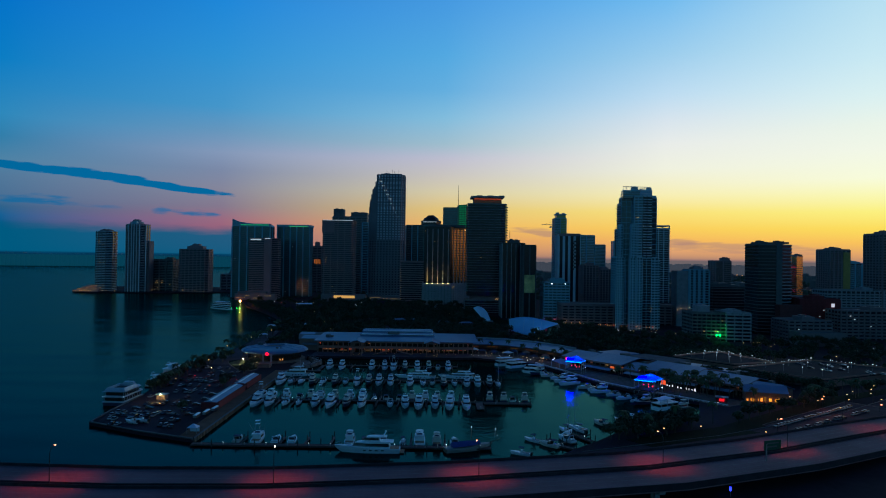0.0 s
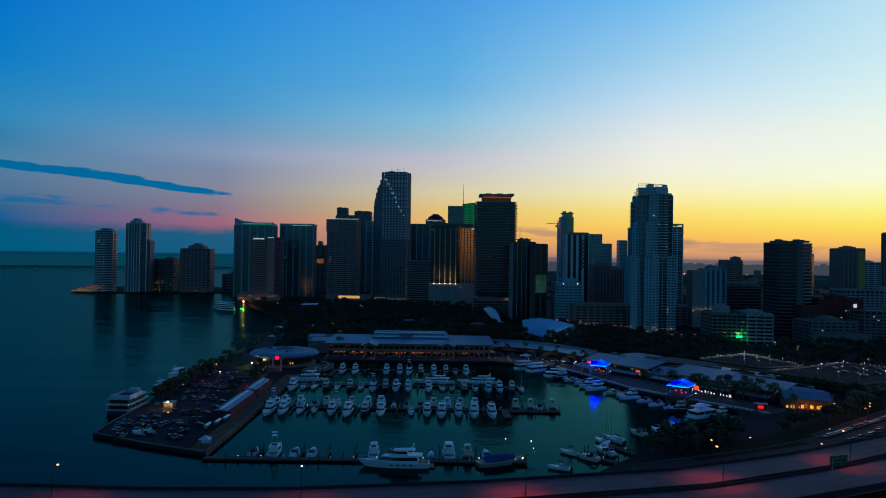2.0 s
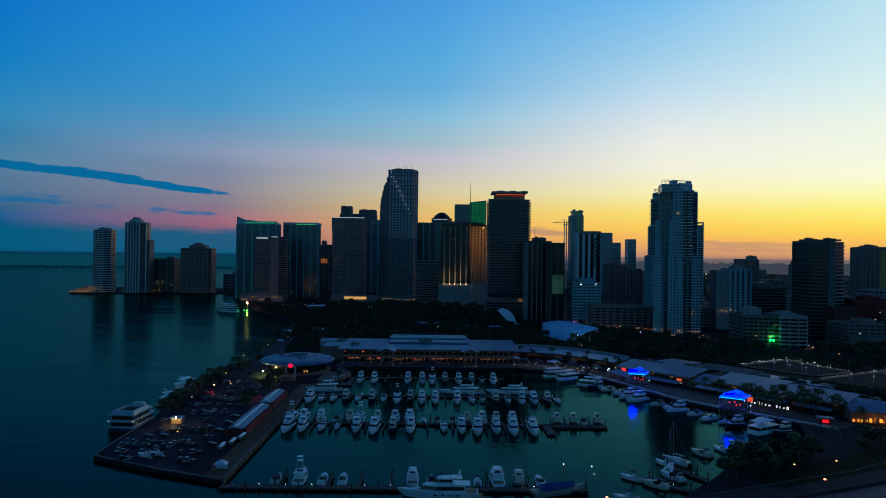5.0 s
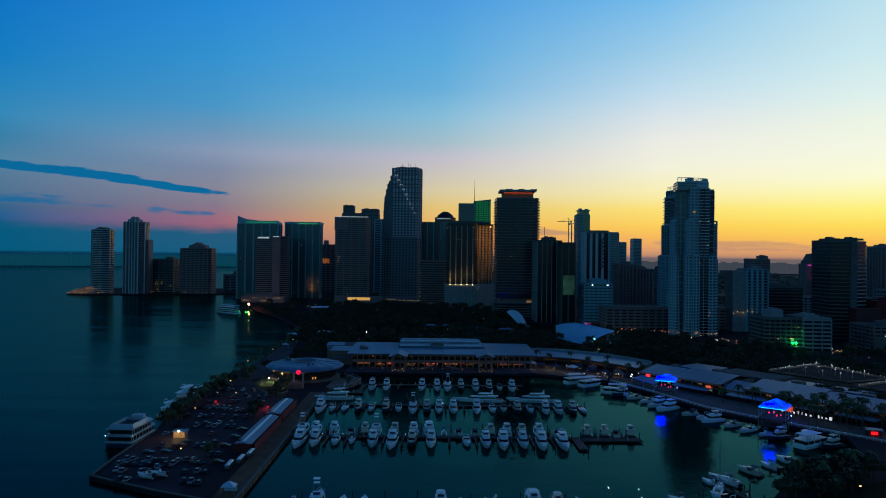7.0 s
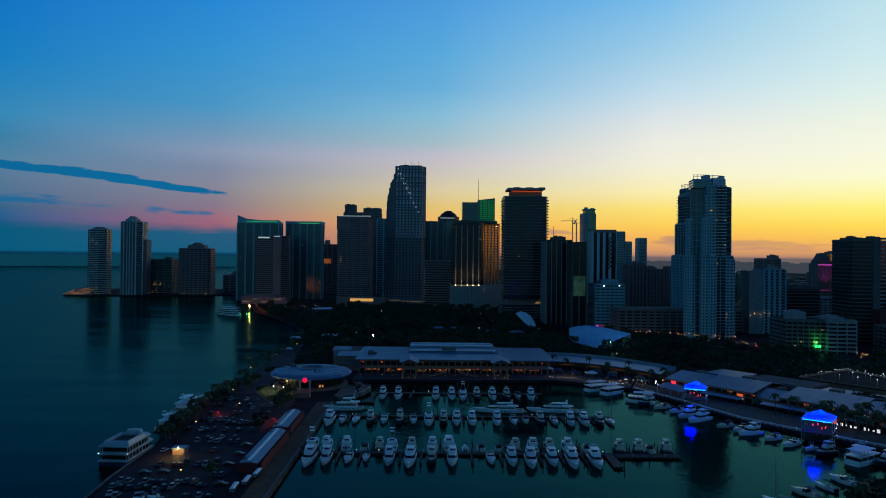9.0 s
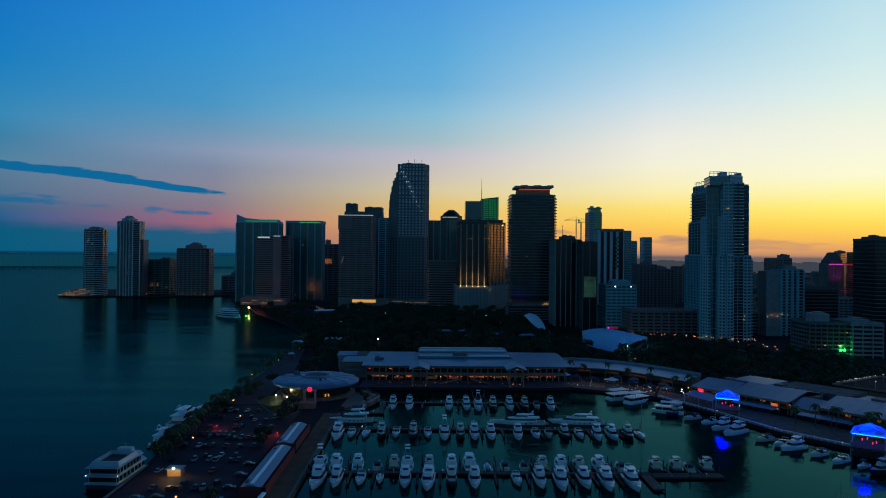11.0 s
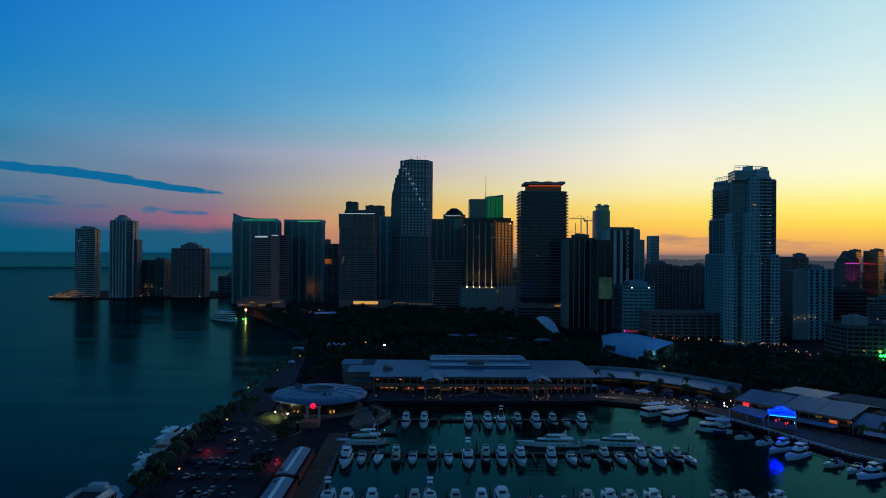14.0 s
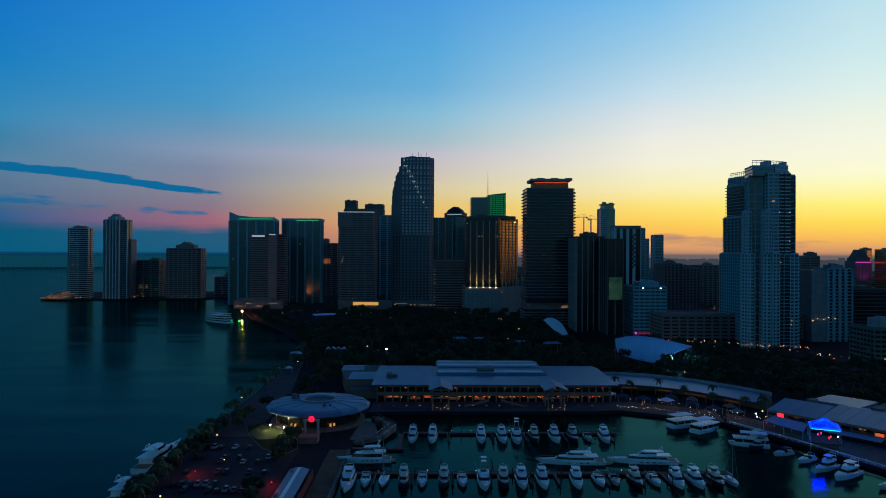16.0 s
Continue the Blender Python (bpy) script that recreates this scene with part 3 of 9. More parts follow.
plant_room(t, -12, 26, 8, 34, 229, 232, GRANITE)
for x in (-2, 8, 12, 20):
    part("aerial", Shape().tube((x, 16, 232), (x, 16, 238 + x % 3), 0.25), DARK_METAL, t)
lit(t, COOL_WINDOW, [(-13 + 4.2 * i, 0, 216 - 8 * i) for i in range(9)] + [(-14 + 4.2 * i, 0, 224 - 8 * i) for i in range(6)], 1.9, 2.2, 0.9)
part("podium", Shape().box(-30, 60, -14, 0, 0, 10), GRANITE, t)
for x0, x1, z in ((-26, -8, 5), (10, 24, 3), (36, 54, 6)):
    part("lit_strip", Shape().box(x0, x1, -14.5, -14.0, z, z + 1.0), glow("granite_podium_strip_%d" % (x0 + 50), (1.0, 0.60, 0.25), 0.10), t, "warm lit window strip")
lit(t, WARM_WINDOW, [(-26 + 6 * i, -14, 3) for i in (0, 4, 5, 9)], 2.6, 1.6)

t = tower("condo_tower", "dark tower with pale vertical strips behind the granite tower", -73, -42, 1400)
volume(t, rect(36, 36), 0, 143, GLASS, 3.6, (DARK_CONCRETE, 1.0, 0.3), (BLUE_STUCCO, 7.2, 1.6, 1.2))
t = tower("office_block", "low brown office block with ribbon windows and lit corner", -71, -29, 1160, "building")
volume(t, rect(42, 34), 0, 72, GLASS, 3.6, (BROWN_STUCCO, 1.8, 0.4), None)
lit(t, WARM_WINDOW, [(-20.2, 0, 10 + 6 * i) for i in range(9) if i != 4] + [(-18 + 7 * i, 0, 4) for i in (0, 2, 3)], 1.0, 1.4)
t = tower("office_tower", "dark tower with a faceted round top", -50, -6, 1550)
volume(t, chamfered(44, 40, 10), 0, 160, GLASS, 3.8, (DARK_CONCRETE, 1.2, 0.3), None)
part("crown", Shape().disc(0, 20, 20, 160, 168, 12, 15).disc(0, 20, 14, 168, 174, 12, 6), DARK_METAL, t, "faceted round crown")
part("cornice_light", Shape().box(-18, 12, -0.9, -0.5, 157.5, 158.6), COOL_WINDOW, t)
t = tower("office_tower", "dark tower between the round top and the piered tower", -40, 0, 1300)
volume(t, rect(34, 30), 0, 140, TEAL_GLASS, 3.8, (DARK_CONCRETE, 0.8, 0.3), None)

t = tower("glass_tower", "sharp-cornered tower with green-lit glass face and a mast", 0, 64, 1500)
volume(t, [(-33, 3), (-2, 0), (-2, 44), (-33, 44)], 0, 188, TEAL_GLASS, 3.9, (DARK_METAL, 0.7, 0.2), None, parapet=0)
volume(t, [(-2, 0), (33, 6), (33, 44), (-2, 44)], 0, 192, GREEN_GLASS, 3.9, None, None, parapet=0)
o = Shape()
o.v += [(-2, -0.2, 192), (33, 5.8, 192), (33, 44, 192), (-2, 44, 192), (-2, -0.2, 192.4), (33, 5.8, 197), (33, 44, 197), (-2, 44, 192.4)]
o.f += [(0, 1, 5, 4), (1, 2, 6, 5), (2, 3, 7, 6), (3, 0, 4, 7), (4, 5, 6, 7)]
part("crown", o, GREEN_GLASS, t)
# green floodlighting is put in as glow, stronger towards the top
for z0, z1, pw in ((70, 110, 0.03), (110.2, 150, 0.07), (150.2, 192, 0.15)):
    part("floodlit_glass", Shape().prism([(2, 0.0), (32, 5.2), (32, 5.6), (2, 0.5)], z0, z1), glow("green_flood_%d" % z0, (0.03, 0.55, 0.18), pw), t, "green glass face, its floodlighting put in as glow")
for i in range(31):
    part("floor_band", Shape().prism([(1, -0.6), (33, 5.0), (33, 5.7), (1, 0.2)], 71 + 3.9 * i, 72.1 + 3.9 * i), DARK_METAL, t)
for i in range(1, 6):
    part("mullion", Shape().box(2 + 5.2 * i, 2.7 + 5.2 * i, -0.75 + 0.91 * i, 0.2 + 0.91 * i, 70, 194), DARK_METAL, t)
part("mast", Shape().tube((0, 20, 188), (0, 20, 238), 0.7, 6, 0.2), DARK_METAL, t)

# dark tower with pale flared piers lit from below
t = tower("office_tower", "black glass office tower with flared pale piers lit from below", -30, 39, 1090)
BODY = [(-34.5, 0), (7, 0), (9, 2), (36, 30), (36, 44), (-34.5, 44)]
volume(t, BODY, 38, 127, BLACK_GLASS, 3.8, (BLACK_GLASS, 0.5, 0.12), None)
volume(t, [(-37, -4), (9, -4), (13, -1), (40, 28), (40, 46), (-37, 46)], 0, 38, CONCRETE, 3.6, (CONCRETE, 1.6, 0.5), (DARK_CONCRETE, 5, 0.6, 0.4))
PIER = [(0.0, 3.4), (2.0, 2.2), (5, 1.3), (10, 0.8), (18, 0.55), (86, 0.5)]
rings = [[(-0.7, -r, z), (0.7, -r, z), (0.7, 0.2, z), (-0.7, 0.2, z)] for z, r in PIER]
fin = Shape().loft(rings).mesh("flared_pier", CONCRETE)
lampbox = Shape().box(-0.6, 0.6, -4.6, -3.7, 0, 0.5).mesh("uplight", glow("pier_uplight", (1.0, 0.66, 0.28), 14.0))
for i in range(5):
    part("flared_pier", fin, None, t, "pale pier flaring out at its foot", at=(-29 + 8.2 * i, 0, 38.5))
    part("uplight", lampbox, None, t, at=(-29 + 8.2 * i, 0, 38.4))
for i in range(5):
    part("flared_pier", fin, None, t, at=(12.0 + 5.2 * i, 4.6 + 5.4 * i, 38.5), turn=46)
bronze = Shape().prism([(9.8, 2.4), (35.9, 29.5), (35.5, 29.9), (9.4, 2.8)], 42, 124)
part("bronze_panel", bronze, AMBER_GLASS, t, "bronze mirror glass panel")
spandrel = Shape().prism([(9.9, 2.2), (36.1, 29.4), (35.8, 29.7), (9.6, 2.5)], 0, 1.9).mesh("spandrel", BLACK_GLASS)
for i in range(21):
    part("spandrel", spandrel, None, t, at=(0, 0, 43 + 3.9 * i))
plant_room(t, -30, 30, 6, 40, 127, 131)
lit(t, WARM_WINDOW, [(-33, 0, 121), (3, 0, 104), (6, 0, 104), (10, 0, 104), (-14, 0, 104), (-18, 0, 104), (5, 0, 122)] + [(11, -3.6, 32), (13, -3.6, 34)], 1.8, 1.0)
part("corner_light", Shape().ball(31, 22, 124, 0.9), WARM, t)
for i in range(5):
    lamp = bpy.data.lights.new("pier_uplight_source", "SPOT")
    lamp.color, lamp.energy, lamp.shadow_soft_size, lamp.spot_size, lamp.spot_blend = (1.0, 0.52, 0.12), 9000, 0.4, radians(70), 0.8
    lo = new("pier_uplight_source", lamp)
    lo.matrix_world = look((4.5 - 29 + 8.2 * i, 1090 - 5.2, 41.2), (4.5 - 29 + 8.2 * i, 1090, 58))

# banded tower with a flat oversailing cap
t = tower("office_tower", "banded concrete office tower with an oversailing roof cap", 35, 91, 990)
FOOT = [(-28.5, 2), (-27, 0), (19, 0), (26, 4), (28.5, 10), (28.5, 36), (-28.5, 36)]
K_BAND = mat("weathered_band_concrete", (0.17, 0.17, 0.185), 0.8, vary=0.3, scale=0.1, fine=2.0)
volume(t, FOOT, 26, 157, BLACK_GLASS, 3.65, (K_BAND, 1.0, 1.5), None, skip=(1,))
volume(t, grow(FOOT, 2.0), 0, 19, GLASS, 3.2, (K_BAND, 1.2, 1.2), None)
volume(t, grow(FOOT, -5), 19, 26, BROWN_STUCCO, 3.6, None, None, roof=None)
# red floodlighting is put into the colour of the roof house
part("roof_house", Shape().box(-20, 20, 4, 30, 157, 165.4), mat("roof_house_flood_tint", (0.62, 0.17, 0.08), 0.7), t, "roof house, its red floodlighting put into the colour")
part("cove_light", Shape().box(-19, 19, 2.9, 3.9, 164.4, 165.0), glow("red_cove_light", (1.0, 0.16, 0.05), 0.5), t, "red light line under the cap")
for i in range(6):
    part("roof_cap", Shape().box(-24 + 8 * i, -16 + 8 * i - 0.05, 0, 35, 166 + (0.8 if i % 2 else 0), 168.8 + (0.8 if i % 2 else 0)), CONCRETE, t, "folded pale concrete cap")
lit(t, WARM_WINDOW, [(13 + i * 1.3, 5, 20 + (i % 2) * 1.5) for i in range(8)] + scatter(2, -26, 6, 0, 40, 140, 12), 1.6, 1.2, 0.8)

t = tower("office_tower", "black office tower with thin pale vertical ribs", 80, 110, 932)
volume(t, rect(30, 40), 0, 100, BLACK_GLASS, 3.8, None, (CONCRETE, 6.0, 0.9, 1.0))
plant_room(t, -6, 9, 6, 30, 100, 105)
part("aerial", Shape().tube((-4, 16, 104), (-4, 16, 118), 0.3), DARK_METAL, t)
t = tower("office_block", "dark slab with a blank pale billboard panel", 104.5, 120.8, 899, "building")
volume(t, rect(16, 30), 0, 97, BLACK_GLASS, 3.8, None, (DARK_CONCRETE, 8, 1.5, 0.5))
# strong tone variation across the yellowish panel
part("billboard", Shape().box(-6.8, 6.8, -1.6, -0.8, 36, 59), mat("uneven_billboard", (0.60, 0.50, 0.20), 0.7, vary=0.9, scale=0.12), t, "pale unevenly toned billboard panel")

t = tower("condo_tower", "slender pale tower with a square crown", 233, 258, 1450)
# right half and crown: the sunset's gold reflection is put into the glass colour
SUNSET_TINT_GLASS = mat("sunset_tinted_glass", (0.30, 0.30, 0.075), 0.3, metal=0.5, vary=0.35, scale=0.05, fine=0.4)
volume(t, [(-12.5, 0), (-1, 0), (-1, 30), (-12.5, 30)], 0, 164, TEAL_GLASS, 3.5, (BLUE_STUCCO, 1.0, 0.3), (BLUE_STUCCO, 5, 1.2, 0.6))
volume(t, [(-0.8, 0), (12.5, 3), (12.5, 30), (-0.8, 30)], 0, 164, SUNSET_TINT_GLASS, 3.5, (BLUE_STUCCO, 0.8, 0.3), (BLUE_STUCCO, 6, 1.0, 0.6))
volume(t, [(-8, 3), (11, 3), (11, 26), (-8, 26)], 164, 172, SUNSET_TINT_GLASS, 3.5, (BLUE_STUCCO, 0.8, 0.2), None)
part("crown", Shape().box(-10, 12.4, 1, 28, 172, 174).box(-9, -3, 4, 10, 174, 177).box(4, 10, 6, 12, 174, 176), BLUE_STUCCO, t, "flat oversailing crown with plant boxes")
t = tower("condo_tower", "white slab tower with dark zigzag window strip", 213, 253, 1280)
volume(t, rect(40, 30), 0, 125, BLACK_GLASS, 3.5, None, (WHITE_STUCCO, 5.7, 4.6, 0.9))
part("cornice", Shape().box(-20.5, 20.5, -1.2, 30, 122, 127), BROWN_STUCCO, t)
z = Shape()
for i in range(16):
    z.box(7.5 + (1.4 if i % 2 else -1.4), 10.5 + (1.4 if i % 2 else -1.4), -1.7, -0.8, 60 + 3.4 * i, 63 + 3.4 * i)
part("zigzag_strip", z, BLACK_GLASS, t, "dark zigzag strip")
t = tower("condo_tower", "pale tower behind the white slab", 292, 328, 1500)
volume(t, rect(36, 30), 0, 131, TEAL_GLASS, 3.5, (BLUE_STUCCO, 1.1, 0.3), (BLUE_STUCCO, 9, 2.5, 0.8))
t = tower("condo_tower", "slim distant teal glass tower", 372, 398, 1700)
volume(t, rect(26, 28), 0, 115, TEAL_GLASS, 3.5, (BLUE_STUCCO, 1.0, 0.3), (BLUE_STUCCO, 12, 2.5, 0.6))
t = tower("condo_tower", "slim distant tower with a dark flank", 441, 460, 1790)
volume(t, rect(19, 28), 0, 126, TEAL_GLASS, 3.5, (BLUE_STUCCO, 1.0, 0.3), (BLUE_STUCCO, 12, 2.5, 0.6))

t = tower("office_block", "pale green banded low office block with roof lights", 132, 165, 900, "building")
volume(t, rect(33, 36), 0, 49, TEAL_GLASS, 3.6, (BLUE_STUCCO, 1.9, 0.4), (BLUE_STUCCO, 6, 0.8, 0.5))
plant_room(t, -8, 12, 8, 28, 49, 54, BLUE_STUCCO)
lit(t, COOL, [(-7, 0, 47.5), (11, 0, 47.5)], 2.4, 1.2)
part("magenta_light", Shape().box(-15, -14.2, -1.6, -0.6, 1, 3.0), MAGENTA, t)
lamp = bpy.data.lights.new("red_wall_wash", "POINT")
lamp.color, lamp.energy, lamp.shadow_soft_size = (1.0, 0.04, 0.22), 9500, 1.0
new("red_wall_wash", lamp).location = (150, 892, 5)
RED_WALL = glow("red_wall_light", (1.0, 0.02, 0.14), 0.4)
for i in range(13):
    part("red_wall_light", Shape().box(-12.5 + i * 2.2, -12.0 + i * 2.2, -1.4, -0.6, 1, 2.2 + (i * 5 % 3) * 0.3), RED_WALL, t, "thin red wall light")
for x0, x1, y, h, lab in ((213, 236, 1050, 70, "dark brown brick office block"), (236, 262, 1060, 64, "brown office block with piers"), (352, 392, 1300, 64, "distant plain brown office block"), (262, 286, 1150, 58, "plain brown office block")):
    t = tower("office_block", lab, x0, x1, y, "building")
    volume(t, rect(x1 - x0, 34), 0, h, GLASS, 3.6, (BROWN_STUCCO, 1.4, 0.4), (BROWN_STUCCO, 4.5, 1.9, 0.7))
    plant_room(t, -5, 6, 8, 22, h, h + 4, BROWN_STUCCO)

# ---------------------------------------------------------------- the stepped white and blue condominium tower
t = tower("condo_tower", "stepped blue and white condominium tower with balconies", 182, 242, 797)


def bay(foot, z0, z1, core, band=None, piers=None, floor=3.1, **kw):
    """A block of the stepped tower on an outline in world coordinates."""
    volume(t, [(x - 212, y - 797) for x, y in foot], z0, z1, core, floor, band, piers, **kw)


PALE = mat("pale_teal_stucco", (0.27, 0.44, 0.51), 0.8, vary=0.2, scale=0.06, fine=2.0)
TOWER_GLASS = mat("blue_tower_glass", (0.022, 0.060, 0.072), 0.14, vary=0.35, scale=0.07, fine=0.4, ior=1.6)
BLUE_BAND, BALCONY = (BLUE_STUCCO, 0.8, 0.25), (PALE, 0.6, 1.2)
# the rear wing steps out towards the water in four stages
bay([(227.4, 897), (236, 854), (262, 854), (262, 897)], 0, 159, TOWER_GLASS, BLUE_BAND, (BLUE_STUCCO, 5, 0.9, 0.4), floor=6.2)
bay([(222.8, 889.6), (230, 851), (240, 851), (240, 893)], 100, 151, TOWER_GLASS, BALCONY)
bay([(221.4, 893), (227.6, 849), (239, 849), (239, 893.6)], 60, 119, TOWER_GLASS, BALCONY, (BLUE_STUCCO, 6, 1.2, 0.5))
bay([(216.8, 891.6), (221, 846), (236, 846), (236, 893)], 0, 83, TOWER_GLASS, (BLUE_STUCCO, 1.0, 0.3), (BLUE_STUCCO, 3.4, 1.0, 0.5))
# the front: a glazed body, pale window strips that step back as they rise, and dark recesses between them
STRIP, STRIP_PIERS, THIN = (PALE, 1.5, 0.3), (PALE, 2.7, 1.3, 0.4), (BLUE_STUCCO, 0.5, 0.2)
bay([(207, 807), (218, 804), (241, 803), (241, 852), (224, 852)], 0, 152, TOWER_GLASS, THIN, (BLUE_STUCCO, 5.6, 0.5, 0.3), floor=6.2)
# right shoulder: its shade is put in as black glass
bay([(241.2, 803), (247.5, 805), (252, 850), (241.2, 850)], 0, 152.6, BLACK_GLASS, THIN, (BLUE_STUCCO, 6, 1.0, 0.4), floor=6.2)
# upper corner strip and stacked balconies beside; bright sky behind put into white bars
bay([(219.4, 796.4), (228.2, 796), (228.2, 808), (219.4, 808)], 83, 153.4, TOWER_GLASS, STRIP, (PALE, 4.3, 1.0, 0.4))
bay([(229.6, 799), (239.6, 800.2), (239.6, 810), (229.6, 810)], 83, 155, BLACK_GLASS, (WHITE_STUCCO, 0.9, 1.1), (BLACK_GLASS, 5, 0.7, 1.15))
# middle strips
bay([(205, 812), (207.6, 805.2), (209, 806), (209, 818), (206.6, 819)], 83.6, 121, TOWER_GLASS, STRIP, STRIP_PIERS)
bay([(216.6, 795.6), (221.4, 794.8), (221.4, 806), (216.6, 806)], 83.2, 121, TOWER_GLASS, STRIP, STRIP_PIERS)
# lower strips
bay([(203.4, 812), (206, 806), (208.6, 801.6), (210, 803), (210, 818), (206, 820)], 0, 83, TOWER_GLASS, STRIP, STRIP_PIERS)
bay([(215.6, 797), (221.2, 795.4), (221.2, 806), (215.6, 806)], 0, 83, TOWER_GLASS, STRIP, STRIP_PIERS)
bay([(222.8, 794.8), (229, 795.6), (229, 806), (222.8, 806)], 0, 83.4, TOWER_GLASS, STRIP, STRIP_PIERS)
bay([(229.2, 799), (240.8, 800), (240.8, 808), (229.2, 808)], 0, 82.6, BLACK_GLASS, THIN, (BLUE_STUCCO, 5.6, 0.5, 0.3))
bay([(241.2, 801), (249.6, 803.6), (249.6, 818), (241.2, 818)], 0, 83, TOWER_GLASS, STRIP, (PALE, 4, 1.2, 0.4))
bay([(249.8, 806), (253.4, 808), (253.4, 822), (249.8, 822)], 0, 79, TOWER_GLASS, STRIP)
# roof houses and the open screens over them
bay([(207, 800), (226, 799), (226, 822), (211, 824)], 152, 160, TEAL_GLASS, (BLUE_STUCCO, 0.8, 0.2))
bay([(226.2, 798), (243.4, 809), (243.4, 824), (226.2, 824)], 152, 161.2, BLUE_STUCCO, (WHITE_STUCCO, 0.8, 0.2))
bay([(219, 803), (225, 803), (225, 811), (219, 811)], 160, 164.2, WHITE_STUCCO)
bay([(238.6, 808.5), (243, 811.5), (243, 817), (238.6, 817)], 161.2, 164.6, WHITE_STUCCO)
for ends, z0, z1 in (([(207.4, 801), (219, 800), (236, 806), (243, 811)], 160, 165.4), ([(228.4, 895), (236.4, 856)], 159, 164.4)):
    posts = Shape().tube((0, 0, z0), (0, 0, z1), 0.2, 4).mesh("screen_post", WHITE_STUCCO)
    for (xa, ya), (xb, yb) in zip(ends, ends[1:]):
        n = max(3, int(Vector((xb - xa, yb - ya)).length / 3))
        pts = [(xa + (xb - xa) * i / n - 212, ya + (yb - ya) * i / n - 797) for i in range(n + 1)]
        for zz, rr_ in ((z1, 0.28), (z1 - 1.6, 0.16)):
            part("screen_rail", Shape().tube((*pts[0], zz), (*pts[-1], zz), rr_, 4), WHITE_STUCCO, t, "white rail of the open roof screen")
        for p in pts:
            part("screen_post", posts, None, t, at=(*p, 0))
lit(t, WARM_WINDOW, scatter(3, 6, 13, -1.6, 20, 150, 21) + scatter(3, 15, 28, -1.0, 6, 78, 22), 1.4, 1.2)
lit(t, COOL_WINDOW, scatter(3, 18, 28, 1.0, 86, 146, 23), 1.2, 1.2)

t = tower("condo_tower", "twin condominium tower with stacked balconies behind", 291, 313, 960)
volume(t, rect(22, 30), 0, 124, GLASS, 3.1, (WHITE_STUCCO, 0.9, 1.3), (WHITE_STUCCO, 8, 1.5, 0.5))
part("roof_frame", Shape().box(-12, 12, 0, 30, 127.5, 129).box(-12, -10.5, 0, 1.5, 124, 128).box(10.5, 12, 0, 1.5, 124, 128).box(-12, -10.5, 28.5, 30, 124, 128).box(10.5, 12, 28.5, 30, 124, 128), WHITE_STUCCO, t)
t = tower("parking_podium", "long low brown parking podium with lamps along the street", 150, 300, 862, "building")
volume(t, rect(152, 40), 0, 24, GLASS, 3.4, (BROWN_STUCCO, 1.8, 0.4), (BROWN_STUCCO, 8, 2.0, 0.6))
t = tower("slab_block", "grey slab block with a blank end wall", 287, 328, 850, "building")
part("wall", Shape().box(-20.5, -5, -0.4, 20, 0, 68), CONCRETE, t, "blank grey end wall")
volume(t, [(-5, 0), (20.5, 4), (20.5, 24), (-5, 24)], 0, 69, GLASS, 3.2, (BLUE_STUCCO, 1.1, 0.4), (BLUE_STUCCO, 6.5, 3.0, 1.0))
plant_room(t, 2, 14, 6, 20, 69, 73, CONCRETE)
lit(t, WARM, [(-20 + 3.5 * i + (i * i) % 3, -2, 20 + (i * 2) % 5) for i in (0, 1, 3, 4, 6)], 0.9, 0.6)
t = tower("office_block", "dark brown block beyond the slab", 492, 520, 1250, "building")
volume(t, rect(28, 34), 0, 80, GLASS, 3.6, (BROWN_STUCCO, 1.6, 0.4), (BROWN_STUCCO, 6, 2.0, 0.5))
plant_room(t, 2, 14, 6, 24, 80, 86, BROWN_STUCCO)
t = tower("office_block", "low dark flat-roofed block", 351, 392, 900, "building")
volume(t, rect(41, 40), 0, 47, BLACK_GLASS, 3.8, (DARK_CONCRETE, 1.0, 0.3), None)
plant_room(t, -18, 6, 8, 30, 47, 51)

t = tower("office_tower", "broad dark office block with a louvred side", 350, 390, 765)
volume(t, [(-20, 4), (-2, 0), (-2, 38), (-20, 38)], 0, 100, BLACK_GLASS, 3.7, (DARK_CONCRETE, 0.9, 0.25), None)
volume(t, [(-2, -1), (4, -2), (4, 38), (-2, 38)], 0, 101, DARK_CONCRETE, 3.7)
volume(t, [(4, 0), (17, 6), (20, 10), (20, 38), (4, 38)], 0, 99, BLACK_GLASS, 3.7, (CONCRETE, 1.2, 0.5), None)
plant_room(t, -17, -8, 8, 30, 100, 103)
plant_room(t, 2, 16, 8, 30, 101, 103)
part("podium", Shape().box(-3, 21, -12, 0, 0, 34), mat("dark_red_podium", (0.12, 0.03, 0.03), 0.8), t, "dark red podium wall")
t = tower("office_block", "low white gridded office block with two green lamps", 255, 309, 700, "building")
volume(t, [(-27, 6), (4, 0), (4, 30), (-27, 36)], 0, 28, GLASS, 3.5, (DARK_CONCRETE, 1.5, 0.6), (DARK_CONCRETE, 4.5, 0.7, 0.4))
volume(t, [(4, -3), (27, -6), (27, 30), (4, 30)], 0, 28.5, GLASS, 3.5, (CONCRETE, 1.6, 0.6), (CONCRETE, 7, 0.8, 0.4))
plant_room(t, -20, -8, 10, 26, 28, 35, CONCRETE)
plant_room(t, 8, 22, 4, 22, 28, 31, CONCRETE)
for dx in (-4.6, -1.6):
    part("green_lamp", Shape().ball(dx, -0.6, 6.0, 1.0), GREENGLOW, t, "bright green floodlamp")
lamp = bpy.data.lights.new("green_flood_light", "POINT")
